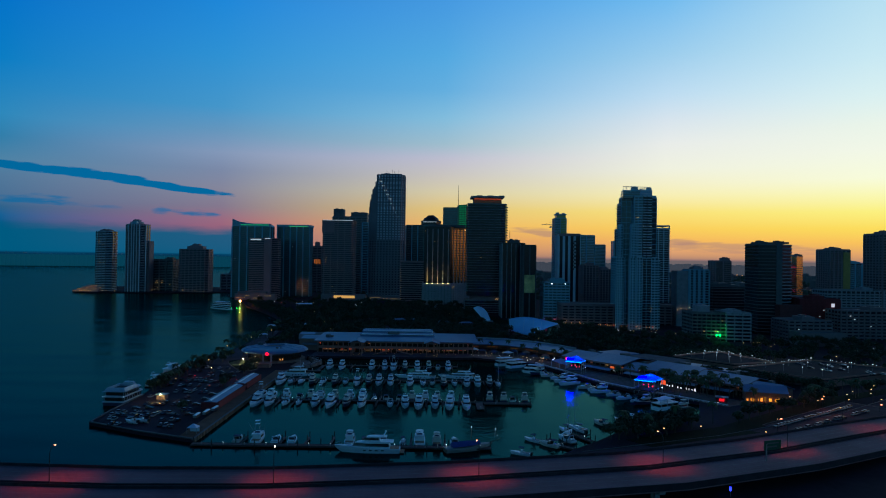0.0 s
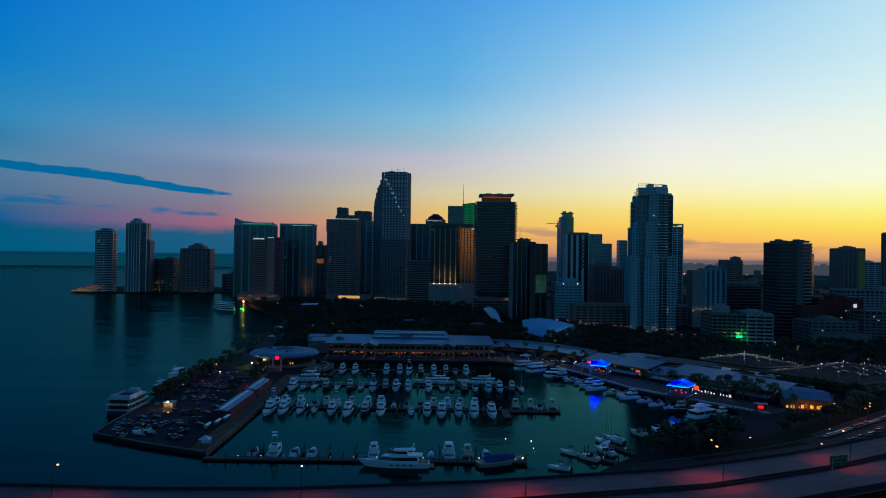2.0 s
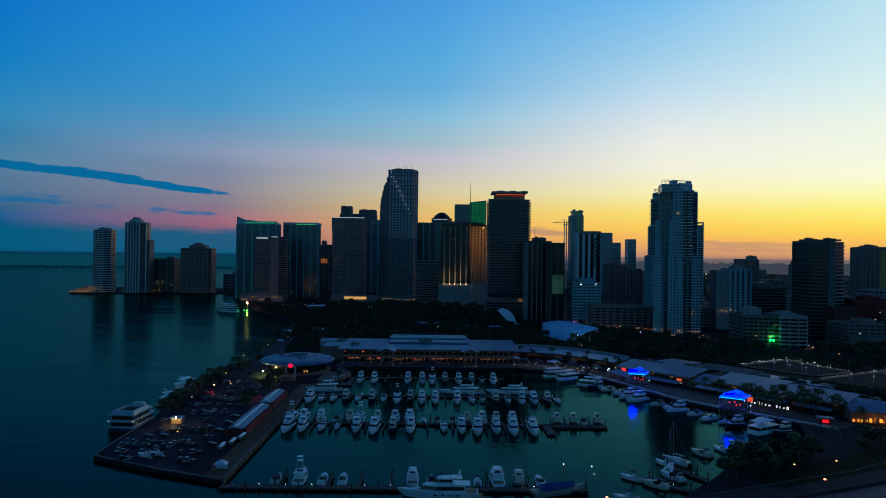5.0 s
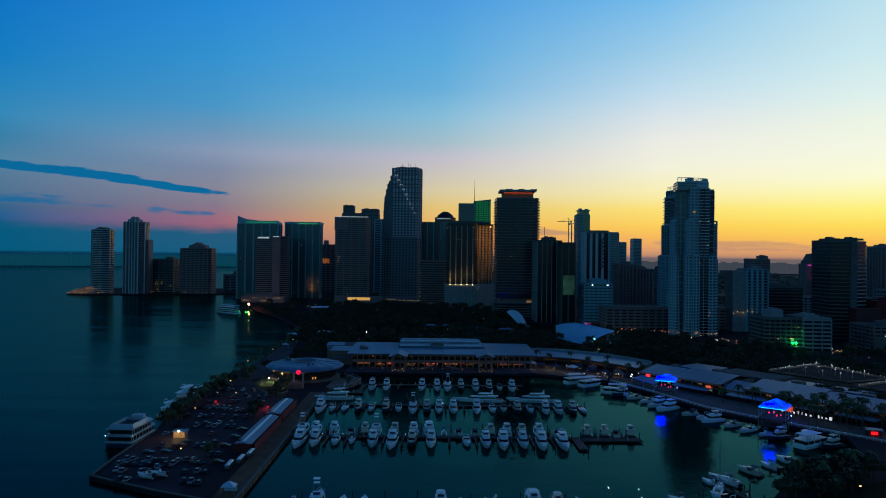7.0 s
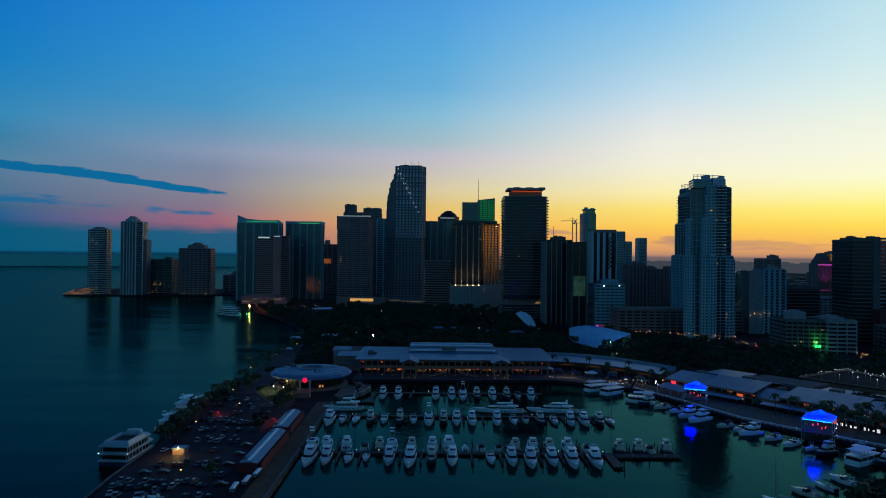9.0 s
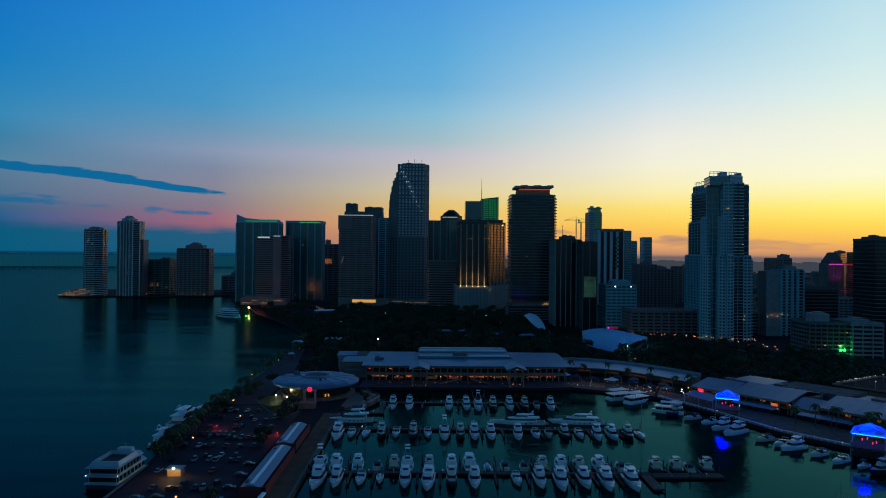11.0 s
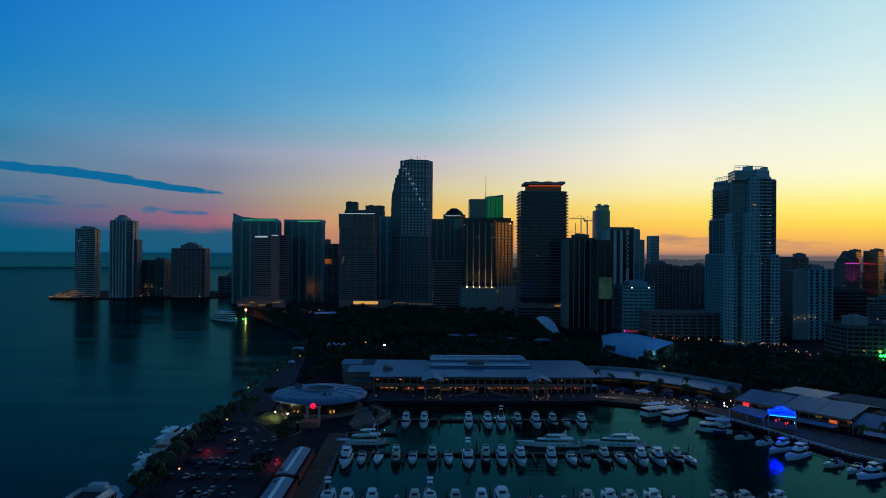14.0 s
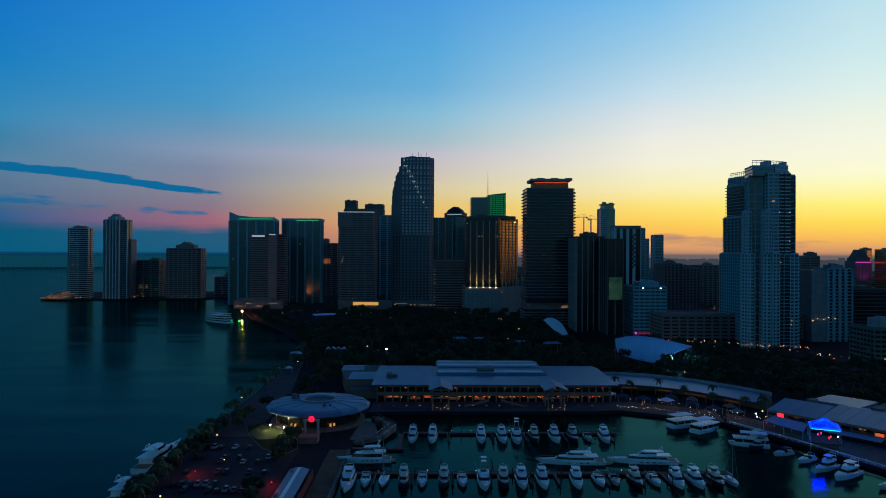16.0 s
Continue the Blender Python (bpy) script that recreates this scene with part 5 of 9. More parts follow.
def flybridge(name, label, L, B, H, gel=GELCOAT, hullm=GELCOAT, tower_=False, hardtop=True, group="moored boats"):
    t = thing(name, label, "boat", group=group)
    part("hull", hull_shape(L, B, H), hullm, t, smooth=False)
    part("swim_platform", Shape().box(-B * 0.42, B * 0.42, -L * 0.055, 0.1, 0.25, 0.45), TEAK, t)
    part("cockpit", Shape().box(-B * 0.38, B * 0.38, L * 0.02, L * 0.2, H * 0.875, H * 0.915), TEAK, t, "teak cockpit sole")
    part("foredeck", cabin_shape(L * 0.56, L * 0.86, B * 0.66, B * 0.24, H * 0.98, H * 1.34, L * 0.05, 0, 0.3), gel, t)
    z1 = H + 1.55
    saloon = part("saloon", cabin_shape(L * 0.2, L * 0.66, B * 0.82, B * 0.52, H * 0.88, z1, L * 0.10), gel, t)
    part("saloon_glazing", cabin_shape(L * 0.225, L * 0.668, B * 0.835, B * 0.54, H * 0.9 + 0.55, z1 - 0.25, L * 0.065, 0.2, 0.16), TINTED, saloon, "dark wraparound windows")
    part("bridge_deck", cabin_shape(L * 0.14, L * 0.56, B * 0.8, B * 0.5, z1, z1 + 0.75, L * 0.05, 0, -0.05), gel, t)
    part("helm_seat", Shape().box(-B * 0.22, B * 0.22, L * 0.26, L * 0.34, z1 + 0.75, z1 + 1.2), CANVAS, t)
    if hardtop:
        top = part("hardtop", cabin_shape(L * 0.2, L * 0.47, B * 0.68, B * 0.5, z1 + 2.1, z1 + 2.25, 0.1, 0, 0.1), gel, t)
        for sx in (-1, 1):
            for yy in (0.22, 0.43):
                part("hardtop_post", Shape().tube((sx * B * 0.3, L * yy, z1 + 0.6), (sx * B * 0.28, L * (yy + 0.01), z1 + 2.12), 0.07, 5), STEEL, top)
    if tower_:
        for sx in (-1, 1):
            part("tower_leg", Shape().tube((sx * B * 0.34, L * 0.22, z1), (sx * B * 0.14, L * 0.28, z1 + 4.6), 0.07, 5), STEEL, t)
            part("tower_leg", Shape().tube((sx * B * 0.34, L * 0.42, z1), (sx * B * 0.14, L * 0.34, z1 + 4.6), 0.07, 5), STEEL, t)
            part("outrigger", Shape().tube((sx * B * 0.4, L * 0.45, z1), (sx * B * 0.75, L * 0.2, z1 + 5.4), 0.05, 4), STEEL, t)
        part("tower_top", Shape().box(-B * 0.2, B * 0.2, L * 0.25, L * 0.37, z1 + 4.5, z1 + 4.7).box(-B * 0.22, B * 0.22, L * 0.24, L * 0.38, z1 + 5.9, z1 + 6.02), gel, t)
    else:
        part("radar_arch", Shape().tube((-B * 0.34, L * 0.15, z1 + 0.5), (-B * 0.26, L * 0.13, z1 + 2.6), 0.1, 5).tube((B * 0.34, L * 0.15, z1 + 0.5), (B * 0.26, L * 0.13, z1 + 2.6), 0.1, 5).tube((-B * 0.26, L * 0.13, z1 + 2.6), (B * 0.26, L * 0.13, z1 + 2.6), 0.1, 5), gel, t)
        part("radar_dome", Shape().disc(0, L * 0.13, 0.35, z1 + 2.65, z1 + 2.95, 8, 0.25), gel, t)
    rail = Shape()
    for sx in (-1, 1):
        pts = [(sx * B * 0.46, L * 0.5, H * 0.97 + 0.75), (sx * B * 0.40, L * 0.68, H * 1.06 + 0.75), (sx * B * 0.2, L * 0.9, H * 1.2 + 0.75), (0, L * 0.985, H * 1.26 + 0.75)]
        for a, b in zip(pts, pts[1:]):
            rail.tube(a, b, 0.035, 4)
            rail.tube(a, (a[0], a[1], a[2] - 0.8), 0.03, 4)
    part("bow_rail", rail, STEEL, t)
    return t


def express(name, label, L, B, H, gel=GELCOAT, canvas=False, group="moored boats"):
    t = thing(name, label, "boat", group=group)
    part("hull", hull_shape(L, B, H), gel, t)
    part("swim_platform", Shape().box(-B * 0.42, B * 0.42, -L * 0.07, 0.1, 0.25, 0.45), TEAK, t)
    part("foredeck", cabin_shape(L * 0.45, L * 0.88, B * 0.74, B * 0.22, H * 0.97, H * 1.4, L * 0.08, 0, 0.35), gel, t)
    part("hatch", Shape().box(-0.4, 0.4, L * 0.6, L * 0.66, H * 1.39, H * 1.45), TINTED, t)
    part("windscreen", cabin_shape(L * 0.34, L * 0.56, B * 0.8, B * 0.5, H * 0.97, H + 1.1, L * 0.08, 0.5, 0.2), TINTED, t, "dark raked windscreen")
    part("cockpit", Shape().box(-B * 0.37, B * 0.37, L * 0.04, L * 0.34, H * 0.875, H * 0.95), mat("cockpit_cushions", (0.34, 0.32, 0.30), 0.8), t)
    part("seat", Shape().box(-B * 0.34, B * 0.34, L * 0.05, L * 0.11, H * 0.95, H * 1.28), gel, t)
    part("radar_arch", Shape().tube((-B * 0.42, L * 0.2, H * 0.9), (-B * 0.34, L * 0.15, H + 1.6), 0.12, 5).tube((B * 0.42, L * 0.2, H * 0.9), (B * 0.34, L * 0.15, H + 1.6), 0.12, 5).tube((-B * 0.34, L * 0.15, H + 1.6), (B * 0.34, L * 0.15, H + 1.6), 0.12, 5), gel, t)
    if canvas:
        part("bimini", Shape().prism([(-B * 0.38, L * 0.13), (B * 0.38, L * 0.13), (B * 0.36, L * 0.42), (-B * 0.36, L * 0.42)], H + 1.62, H + 1.75), CANVAS, t, "navy canvas bimini")
    return t


def console_boat(name, label, L, B, H, group="moored boats"):
    t = thing(name, label, "boat", group=group)
    part("hull", hull_shape(L, B, H), GELCOAT, t)
    part("cockpit", Shape().box(-B * 0.36, B * 0.36, L * 0.06, L * 0.62, H * 0.9, H * 0.965), mat("grey_deck", (0.26, 0.27, 0.28), 0.8), t)
    part("console", cabin_shape(L * 0.36, L * 0.5, B * 0.36, B * 0.3, H * 0.93, H + 1.0, 0.4, 0, 0.08), GELCOAT, t)
    top = part("t_top", Shape().box(-B * 0.32, B * 0.32, L * 0.3, L * 0.56, H + 2.0, H + 2.12), CANVAS, t)
    for sx in (-1, 1):
        for yy in (0.35, 0.5):
            part("top_post", Shape().tube((sx * B * 0.2, L * yy, H), (sx * B * 0.26, L * yy, H + 2.02), 0.05, 4), STEEL, top)
        part("outboard", Shape().box(sx * B * 0.16 - 0.25, sx * B * 0.16 + 0.25, -0.8, -0.05, 0.2, 1.5), DARK_METAL, t)
    return t


def sloop(name, label, L, B, H, mast, group="moored boats"):
    t = thing(name, label, "sailing boat", group=group)
    part("hull", hull_shape(L, B, H, 0.8, 0.14), GELCOAT, t)
    part("coachroof", cabin_shape(L * 0.3, L * 0.68, B * 0.55, B * 0.3, H * 0.95, H + 0.55, 0.9, 0.2, 0.15), GELCOAT, t)
    part("cockpit", Shape().box(-B * 0.25, B * 0.25, L * 0.07, L * 0.28, H * 0.875, H * 0.93), TEAK, t)
    part("mast", Shape().tube((0, L * 0.58, H), (0, L * 0.58, mast), 0.11, 6, 0.07), STEEL, t)
    boom = part("boom", Shape().tube((0, L * 0.57, H + 1.6), (0, L * 0.16, H + 1.7), 0.08, 5), STEEL, t)
    part("furled_sail", Shape().tube((0, L * 0.55, H + 1.85), (0, L * 0.18, H + 1.9), 0.22, 6), SAILCLOTH, boom, "pale sail furled on the boom")
    part("stay", Shape().tube((0, L * 0.98, H * 1.2), (0, L * 0.58, mast * 0.96), 0.03, 4), STEEL, t)
    part("stay", Shape().tube((0, 0.1, H), (0, L * 0.58, mast * 0.98), 0.03, 4), STEEL, t)
    part("spreader", Shape().tube((-1.1, L * 0.58, mast * 0.55), (1.1, L * 0.58, mast * 0.55), 0.04, 4), STEEL, t)
    return t


def motor_yacht(name, label, L, B, H, group="large yachts"):
    t = thing(name, label, "yacht", group=group)
    part("hull", hull_shape(L, B, H, 0.9, 0.13, 0.86), GELCOAT, t)
    part("boot_stripe", Shape().loft([[(-B * 0.405 * k, y, 0.15), (B * 0.405 * k, y, 0.15), (B * 0.41 * k, y, 0.5), (-B * 0.41 * k, y, 0.5)] for y, k in ((-0.06, 0.98), (L * 0.4, 1.01))]), NAVY_HULL, t)
    part("swim_platform", Shape().box(-B * 0.42, B * 0.42, -1.8, 0.1, 0.3, 0.55), TEAK, t)
    part("aft_deck", Shape().box(-B * 0.4, B * 0.4, 0.4, L * 0.2, H * 0.87, H * 0.9), TEAK, t)
    saloon = part("saloon", cabin_shape(L * 0.15, L * 0.72, B * 0.8, B * 0.4, H * 0.88, H + 2.2, L * 0.07), GELCOAT, t)
    part("saloon_glazing", cabin_shape(L * 0.165, L * 0.722, B * 0.812, B * 0.415, H + 0.55, H + 1.75, L * 0.04, 0.2, 0.16), TINTED, saloon, "long dark window band")
    for i in range(4):
        for sx in (-1, 1):
            part("porthole", Shape().box(sx * B * 0.49 - 0.06, sx * B * 0.49 + 0.06, L * (0.24 + 0.09 * i), L * (0.28 + 0.09 * i), H * 0.5, H * 0.68), TINTED, t)
    part("upper_deck", cabin_shape(L * 0.1, L * 0.58, B * 0.82, B * 0.42, H + 2.2, H + 2.5, L * 0.05, 0, 0.0), GELCOAT, t)
    house = part("pilothouse", cabin_shape(L * 0.3, L * 0.55, B * 0.58, B * 0.36, H + 2.5, H + 4.3, L * 0.05), GELCOAT, t)
    part("pilothouse_glazing", cabin_shape(L * 0.315, L * 0.553, B * 0.592, B * 0.375, H + 3.1, H + 3.95, L * 0.035, 0.2, 0.14), TINTED, house)
    part("hardtop", cabin_shape(L * 0.2, L * 0.5, B * 0.62, B * 0.4, H + 4.3, H + 4.5, 0.5, 0, 0), GELCOAT, t)
    part("radar_arch", Shape().tube((-B * 0.3, L * 0.26, H + 4.4), (-B * 0.15, L * 0.22, H + 6.2), 0.18, 5).tube((B * 0.3, L * 0.26, H + 4.4), (B * 0.15, L * 0.22, H + 6.2), 0.18, 5).tube((-B * 0.15, L * 0.22, H + 6.2), (B * 0.15, L * 0.22, H + 6.2), 0.18, 5), GELCOAT, t)
    part("radar_dome", Shape().disc(0, L * 0.22, 0.5, H + 6.3, H + 6.9, 8, 0.3), GELCOAT, t)
    part("foredeck_lounge", cabin_shape(L * 0.7, L * 0.86, B * 0.42, B * 0.2, H * 1.02, H * 1.3, 0.8, 0, 0.3), GELCOAT, t)
    rail = Shape()
    for sx in (-1, 1):
        pts = [(sx * B * 0.48, L * 0.45, H + 0.9), (sx * B * 0.42, L * 0.7, H * 1.1 + 0.9), (sx * B * 0.2, L * 0.92, H * 1.24 + 0.9), (0, L * 0.985, H * 1.28 + 0.9)]
        for a, b in zip(pts, pts[1:]):
            rail.tube(a, b, 0.05, 4).tube(a, (a[0], a[1], a[2] - 1.0), 0.04, 4)
    part("bow_rail", rail, STEEL, t)
    return t


# shade on the deck sides is put into this darkened white
FERRY_SHADED_WHITE = mat("shade_toned_ship_paint", (0.34, 0.43, 0.50), 0.4, vary=0.15, scale=0.4, fine=4.0)


def dinner_boat(L, B):
    """A broad dinner boat: dark hull, two glazed decks edged with white slabs, a sunken sun deck behind sloping white sides."""
    t = thing("dinner_boat", "broad dark-hulled dinner cruise boat with white decks", "tour boat", group="tour boats")
    deck = lambda k, y0, y1, z0, z1, nose: Shape().prism([(-B * k, y0), (B * k, y0), (B * k, y1), (B * k * nose, y1 + (1 - nose) * 7), (-B * k * nose, y1 + (1 - nose) * 7), (-B * k, y1)], z0, z1)
    part("hull", hull_shape(L, B, 1.9, 0.8, 0.07, 0.94), NAVY_HULL, t)
    part("rub_rail", deck(0.5, 0, L * 0.72, 1.75, 2.05, 0.45), FERRY_SHADED_WHITE, t)
    for k, (z, y0, y1) in enumerate(((2.05, 1.4, L * 0.70), (4.85, 2.2, L * 0.62))):
        house = part("deckhouse", deck(0.455, y0, y1, z, z + 2.45, 0.5), TINTED, t, "dark glazed deckhouse")
        part("deck_slab", deck(0.5, y0 - 1.6, y1 + 1.2, z + 2.45, z + 2.7, 0.5), FERRY_SHADED_WHITE, t)
        part("sill_band", deck(0.46, y0 - 0.05, y1 + 0.05, z, z + 0.3, 0.5), FERRY_SHADED_WHITE, house)
        for i in range(7):
            for sx in (-1, 1):
                part("window_post", Shape().box(sx * B * 0.458 - 0.06, sx * B * 0.458 + 0.06, y0 + 0.8 + i * (y1 - y0) / 7, y0 + 1.1 + i * (y1 - y0) / 7, z, z + 2.45), FERRY_SHADED_WHITE, house)
        for i in (0, 4):
            part("window_post", Shape().box(-B * 0.42 + i * B * 0.21 - 0.1, -B * 0.42 + i * B * 0.21 + 0.1, y0 - 0.06, y0 + 0.1, z, z + 2.45), FERRY_SHADED_WHITE, house)
    z, y0, y1 = 7.65, 2.6, L * 0.56
    part("sun_deck", Shape().box(-B * 0.36, B * 0.36, y0 + 1, y1 - 1, z, z + 0.25), mat("dark_deck_matting", (0.035, 0.04, 0.05), 0.8), t)
    out, inn = [(-B * 0.47, y0 - 0.6), (B * 0.47, y0 - 0.6), (B * 0.47, y1), (-B * 0.47, y1)], [(-B * 0.36, y0 + 1.2), (B * 0.36, y0 + 1.2), (B * 0.36, y1 - 1), (-B * 0.36, y1 - 1)]
    ring = [[(*p, z), (*q, z), (q[0], q[1], z + 1.5), (q[0] + (p[0] - q[0]) * 0.35, q[1] + (p[1] - q[1]) * 0.35, z + 1.5)] for p, q in zip(out, inn)]
    part("deck_wing", Shape().loft(ring + ring[:1], caps=False), FERRY_SHADED_WHITE, t, "sloping white sides round the sun deck")
    part("wheelhouse", cabin_shape(y1 - 0.5, y1 + 4.2, B * 0.5, B * 0.34, z, z + 2.3, 1.2), FERRY_SHADED_WHITE, t)
    part("windscreen", cabin_shape(y1 + 1.2, y1 + 4.3, B * 0.46, B * 0.345, z + 1.0, z + 1.8, 0.7), TINTED, t)
    part("bow_rail", Shape().tube((-B * 0.3, L * 0.78, 3.1), (0, L * 0.97, 3.4), 0.06, 4).tube((B * 0.3, L * 0.78, 3.1), (0, L * 0.97, 3.4), 0.06, 4), STEEL, t)
    mast = part("mast", Shape().tube((0, y1 + 1, z + 2.3), (0, y1 + 0.4, z + 5.0), 0.1, 5).tube((-1.4, y1 + 0.7, z + 4.0), (1.4, y1 + 0.7, z + 4.0), 0.06, 4), STEEL, t)
    for sx in (-1, 1):
        part("stern_lamp", Shape().ball(sx * B * 0.48, 0.7, 4.9, 0.17, 6, 4), COOL, t)
    return t


def tour_boat(name, label, L, B, decks, group="tour boats", dark_top=False):
    t = thing(name, label, "tour boat", group=group)
    part("hull", hull_shape(L, B, 1.9 if dark_top else 1.5, 0.7, 0.08, 0.92), NAVY_HULL if dark_top else GELCOAT, t)
    z = 1.35
    for k in range(decks):
        y0, y1 = L * (0.03 + 0.03 * k), L * (0.84 - 0.08 * k)
        house = part("deckhouse", Shape().box(-B * 0.43, B * 0.43, y0 + 0.4, y1, z, z + 2.3), GELCOAT, t)
        part("window_band", Shape().box(-B * 0.437, B * 0.437, y0 + 0.36, y1 + 0.04, z + 0.7, z + 2.05), TINTED, house, "dark window band")
        n = int((y1 - y0) / 4.4)
        for i in range(n):
            for sx in (-1, 1):
                part("window_post", Shape().box(sx * B * 0.44 - 0.05, sx * B * 0.44 + 0.05, y0 + 1.4 + i * 4.4, y0 + 1.65 + i * 4.4, z + 0.65, z + 2.1), GELCOAT, house)
        part("deck_slab", Shape().box(-B * 0.48, B * 0.48, y0, y1 + 0.6, z + 2.3, z + 2.55), GELCOAT, t)
        z += 2.55
    rail = Shape()
    y0, y1 = L * 0.06, L * 0.7
    for sx in (-1, 1):
        for i in range(9):
            y = y0 + (y1 - y0) * i / 8
            rail.tube((sx * B * 0.45, y, z), (sx * B * 0.45, y, z + 1.0), 0.04, 4)
        rail.tube((sx * B * 0.45, y0, z + 1.0), (sx * B * 0.45, y1, z + 1.0), 0.05, 4)
    part("rail", rail, STEEL, t)
    if dark_top:
        part("sun_deck", Shape().box(-B * 0.4, B * 0.4, y0 + 1, y1 - 1, z, z + 0.12), mat("dark_deck_matting", (0.05, 0.055, 0.07), 0.8), t)
        for sx in (-1, 1):
            part("deck_wing", Shape().prism([(sx * B * 0.46 - 0.2, y0), (sx * B * 0.46 + 0.2, y0), (sx * B * 0.46 + 0.2, y1), (sx * B * 0.46 - 0.2, y1)], z, z + 1.1), GELCOAT, t)
        part("wheelhouse", cabin_shape(y1 - 1.5, y1 + 3.5, B * 0.5, B * 0.34, z, z + 2.4, 1.0), GELCOAT, t)
    else:
        roof = part("canopy", Shape().box(-B * 0.44, B * 0.44, y0, y1, z + 2.1, z + 2.25), WHITE_MEMBRANE, t, "flat white canopy")
        for sx in (-1, 1):
            for i in range(5):
                y = y0 + 0.3 + (y1 - y0 - 0.6) * i / 4
                part("canopy_post", Shape().tube((sx * B * 0.42, y, z), (sx * B * 0.42, y, z + 2.1), 0.06, 4), STEEL, roof)
    return t


random.seed(5)
FLEET = [
    flybridge("motor_boat", "white flybridge motor boat moored at a dock", 14.5, 4.5, 1.7),
    flybridge("sport_fisher", "white sport fishing boat with a tall tuna tower", 16.0, 4.9, 1.8, tower_=True, hardtop=False),
    express("express_cruiser", "white express cruiser with a raked dark windscreen", 11.5, 3.7, 1.45),
    express("express_cruiser", "cream express cruiser with a navy bimini", 10.5, 3.6, 1.4, CREAM_GELCOAT, True),
    flybridge("motor_boat", "cream flybridge boat with a dark navy hull", 13.0, 4.2, 1.6, CREAM_GELCOAT, NAVY_HULL),
    console_boat("console_boat", "small white centre-console boat with a canvas top", 9.0, 2.9, 1.2),
    flybridge("motor_boat", "large white flybridge yacht with a hardtop", 17.5, 5.1, 1.9),
    sloop("sailing_boat", "white sailing boat with furled sail and bare mast", 12.0, 3.6, 1.3, 16.5),
]
USED = set()


def berth(kind, x, y, turn):
    """Moor a boat: its stern at x, y; turn 0 points its bow away from the bridge, 180 towards it."""
    m = pose(x, y, 0, 0, 0, turn)
    if kind in USED:
        copy_thing(FLEET[kind], m)
    else:
        FLEET[kind].matrix_basis = m
        USED.add(kind)


for x, k in ((-89.5, 3), (-81, 1), (-72.5, 2), (-65.3, 2), (-40, 0), (-33, 3), (-25.5, 3), (-16.5, 5), (-9, 6), (-1.5, 4), (6.5, 2)):
    berth(k, x, 303.2, random.uniform(-3, 3))
for x, k in ((-102, 6), (-95.5, 0), (-86.5, 2), (-79.5, 5), (-70, 0), (-61, 6), (-52.5, 4), (-44, 0), (-28.5, 2), (-20, 0), (-12, 6), (-3.5, 0), (5, 6), (14, 6)):
    berth(k, x, 391.4, 180 + random.uniform(-3, 3))
for x, k in ((-104.3, 1), (-98, 0), (-89, 0), (-81.5, 3), (-75, 4), (-69.5, 1), (-61, 4), (-52.5, 0), (-45, 6), (-38.3, 5), (-31.5, 3), (-24, 3), (-16.5, 4), (-9, 0), (-2, 4), (6, 0), (14, 3)):
    berth(k, x, 396.4, random.uniform(-3, 3))
for x, k in ((28, 4), (36, 4), (41, 3), (48, 4)):
    berth(k, x, 396.2, random.uniform(-4, 4))
for x, k in ((-104, 6), (-98, 2), (-91, 7), (-84, 4), (-77, 2), (-69, 4), (-62.5, 2), (-54.5, 1), (-47, 4), (-40.5, 0), (-33, 0), (-20, 0), (-12, 2), (-5.5, 3), (1.5, 4), (8.5, 2), (17, 0), (23.5, 0), (31.5, 4), (37, 7)):
    berth(k, x, 456.6, 180 + random.uniform(-3, 3))
for x, k in ((-82, 0), (-73, 0), (-51, 0), (-42, 0), (-35, 1), (-27, 4), (-18, 0), (-9.5, 4), (-2.5, 3), (5, 0)):
    berth(k, x, 516.2, 180 + random.uniform(-3, 3))
# along the boardwalk
for i, (x, y, k) in enumerate(((76, 508, 4), (74, 500, 4), (79, 488, 3), (84, 480, 2), (87, 470, 0), (91, 462, 6), (97, 447, 3), (101, 441, 2), (105, 434, 0), (109, 424, 3), (113, 415, 2), (117, 408, 5), (122, 402, 4), (131, 396, 6), (139, 389, 4))):
    berth(k, x, y, 118 + random.uniform(-8, 8))
for x, y, k, a in ((45, 312, 5, 48), (52, 304, 3, 48), (57, 322, 7, -30), (62, 330, 5, 28), (60, 312, 2, 28), (38, 292, 5, 70), (70, 334, 7, 40), (83, 344, 3, 30), (93, 351, 5, 20), (69, 331, 5, 30), (104, 357, 2, 20)):
    berth(k, x, y, a)

big = motor_yacht("motor_yacht", "long white motor yacht moored along the breakwater dock", 28, 6.2, 2.3)
big.matrix_basis = pose(-17, 294.6, 0, 0, 0, 90)
for x, y, a in ((-4, 474, 88), (25.5, 474.5, 86)):
    copy_thing(big, pose(x, y, 0, 0, 0, a) @ Matrix.Diagonal((0.9, 1.0, 0.72, 1.0)))
y2 = motor_yacht("motor_yacht", "slim white motor yacht moored beside the dock", 22, 5.2, 1.9)
y2.matrix_basis = pose(-90, 477.5, 0, 0, 0, 95)
y3 = motor_yacht("motor_yacht", "tall white motor yacht moored at the pier's outer side", 38, 7.2, 3.0)
y3.matrix_basis = pose(-184.0, 459, 0, 0, 0, -3)
copy_thing(y2, pose(-180.6, 428.5, 0, 0, 0, -8))
dinner_boat(31, 12.0).matrix_basis = pose(-177.2, 374.5, 0, 0, 0, -2)
tb = tour_boat("tour_boat", "white sightseeing boat with an open deck under a flat canopy", 18, 6.6, 1)
tb.matrix_basis = pose(42, 531, 0, 0, 0, -66)
copy_thing(tb, pose(50, 521, 0, 0, 0, -56))
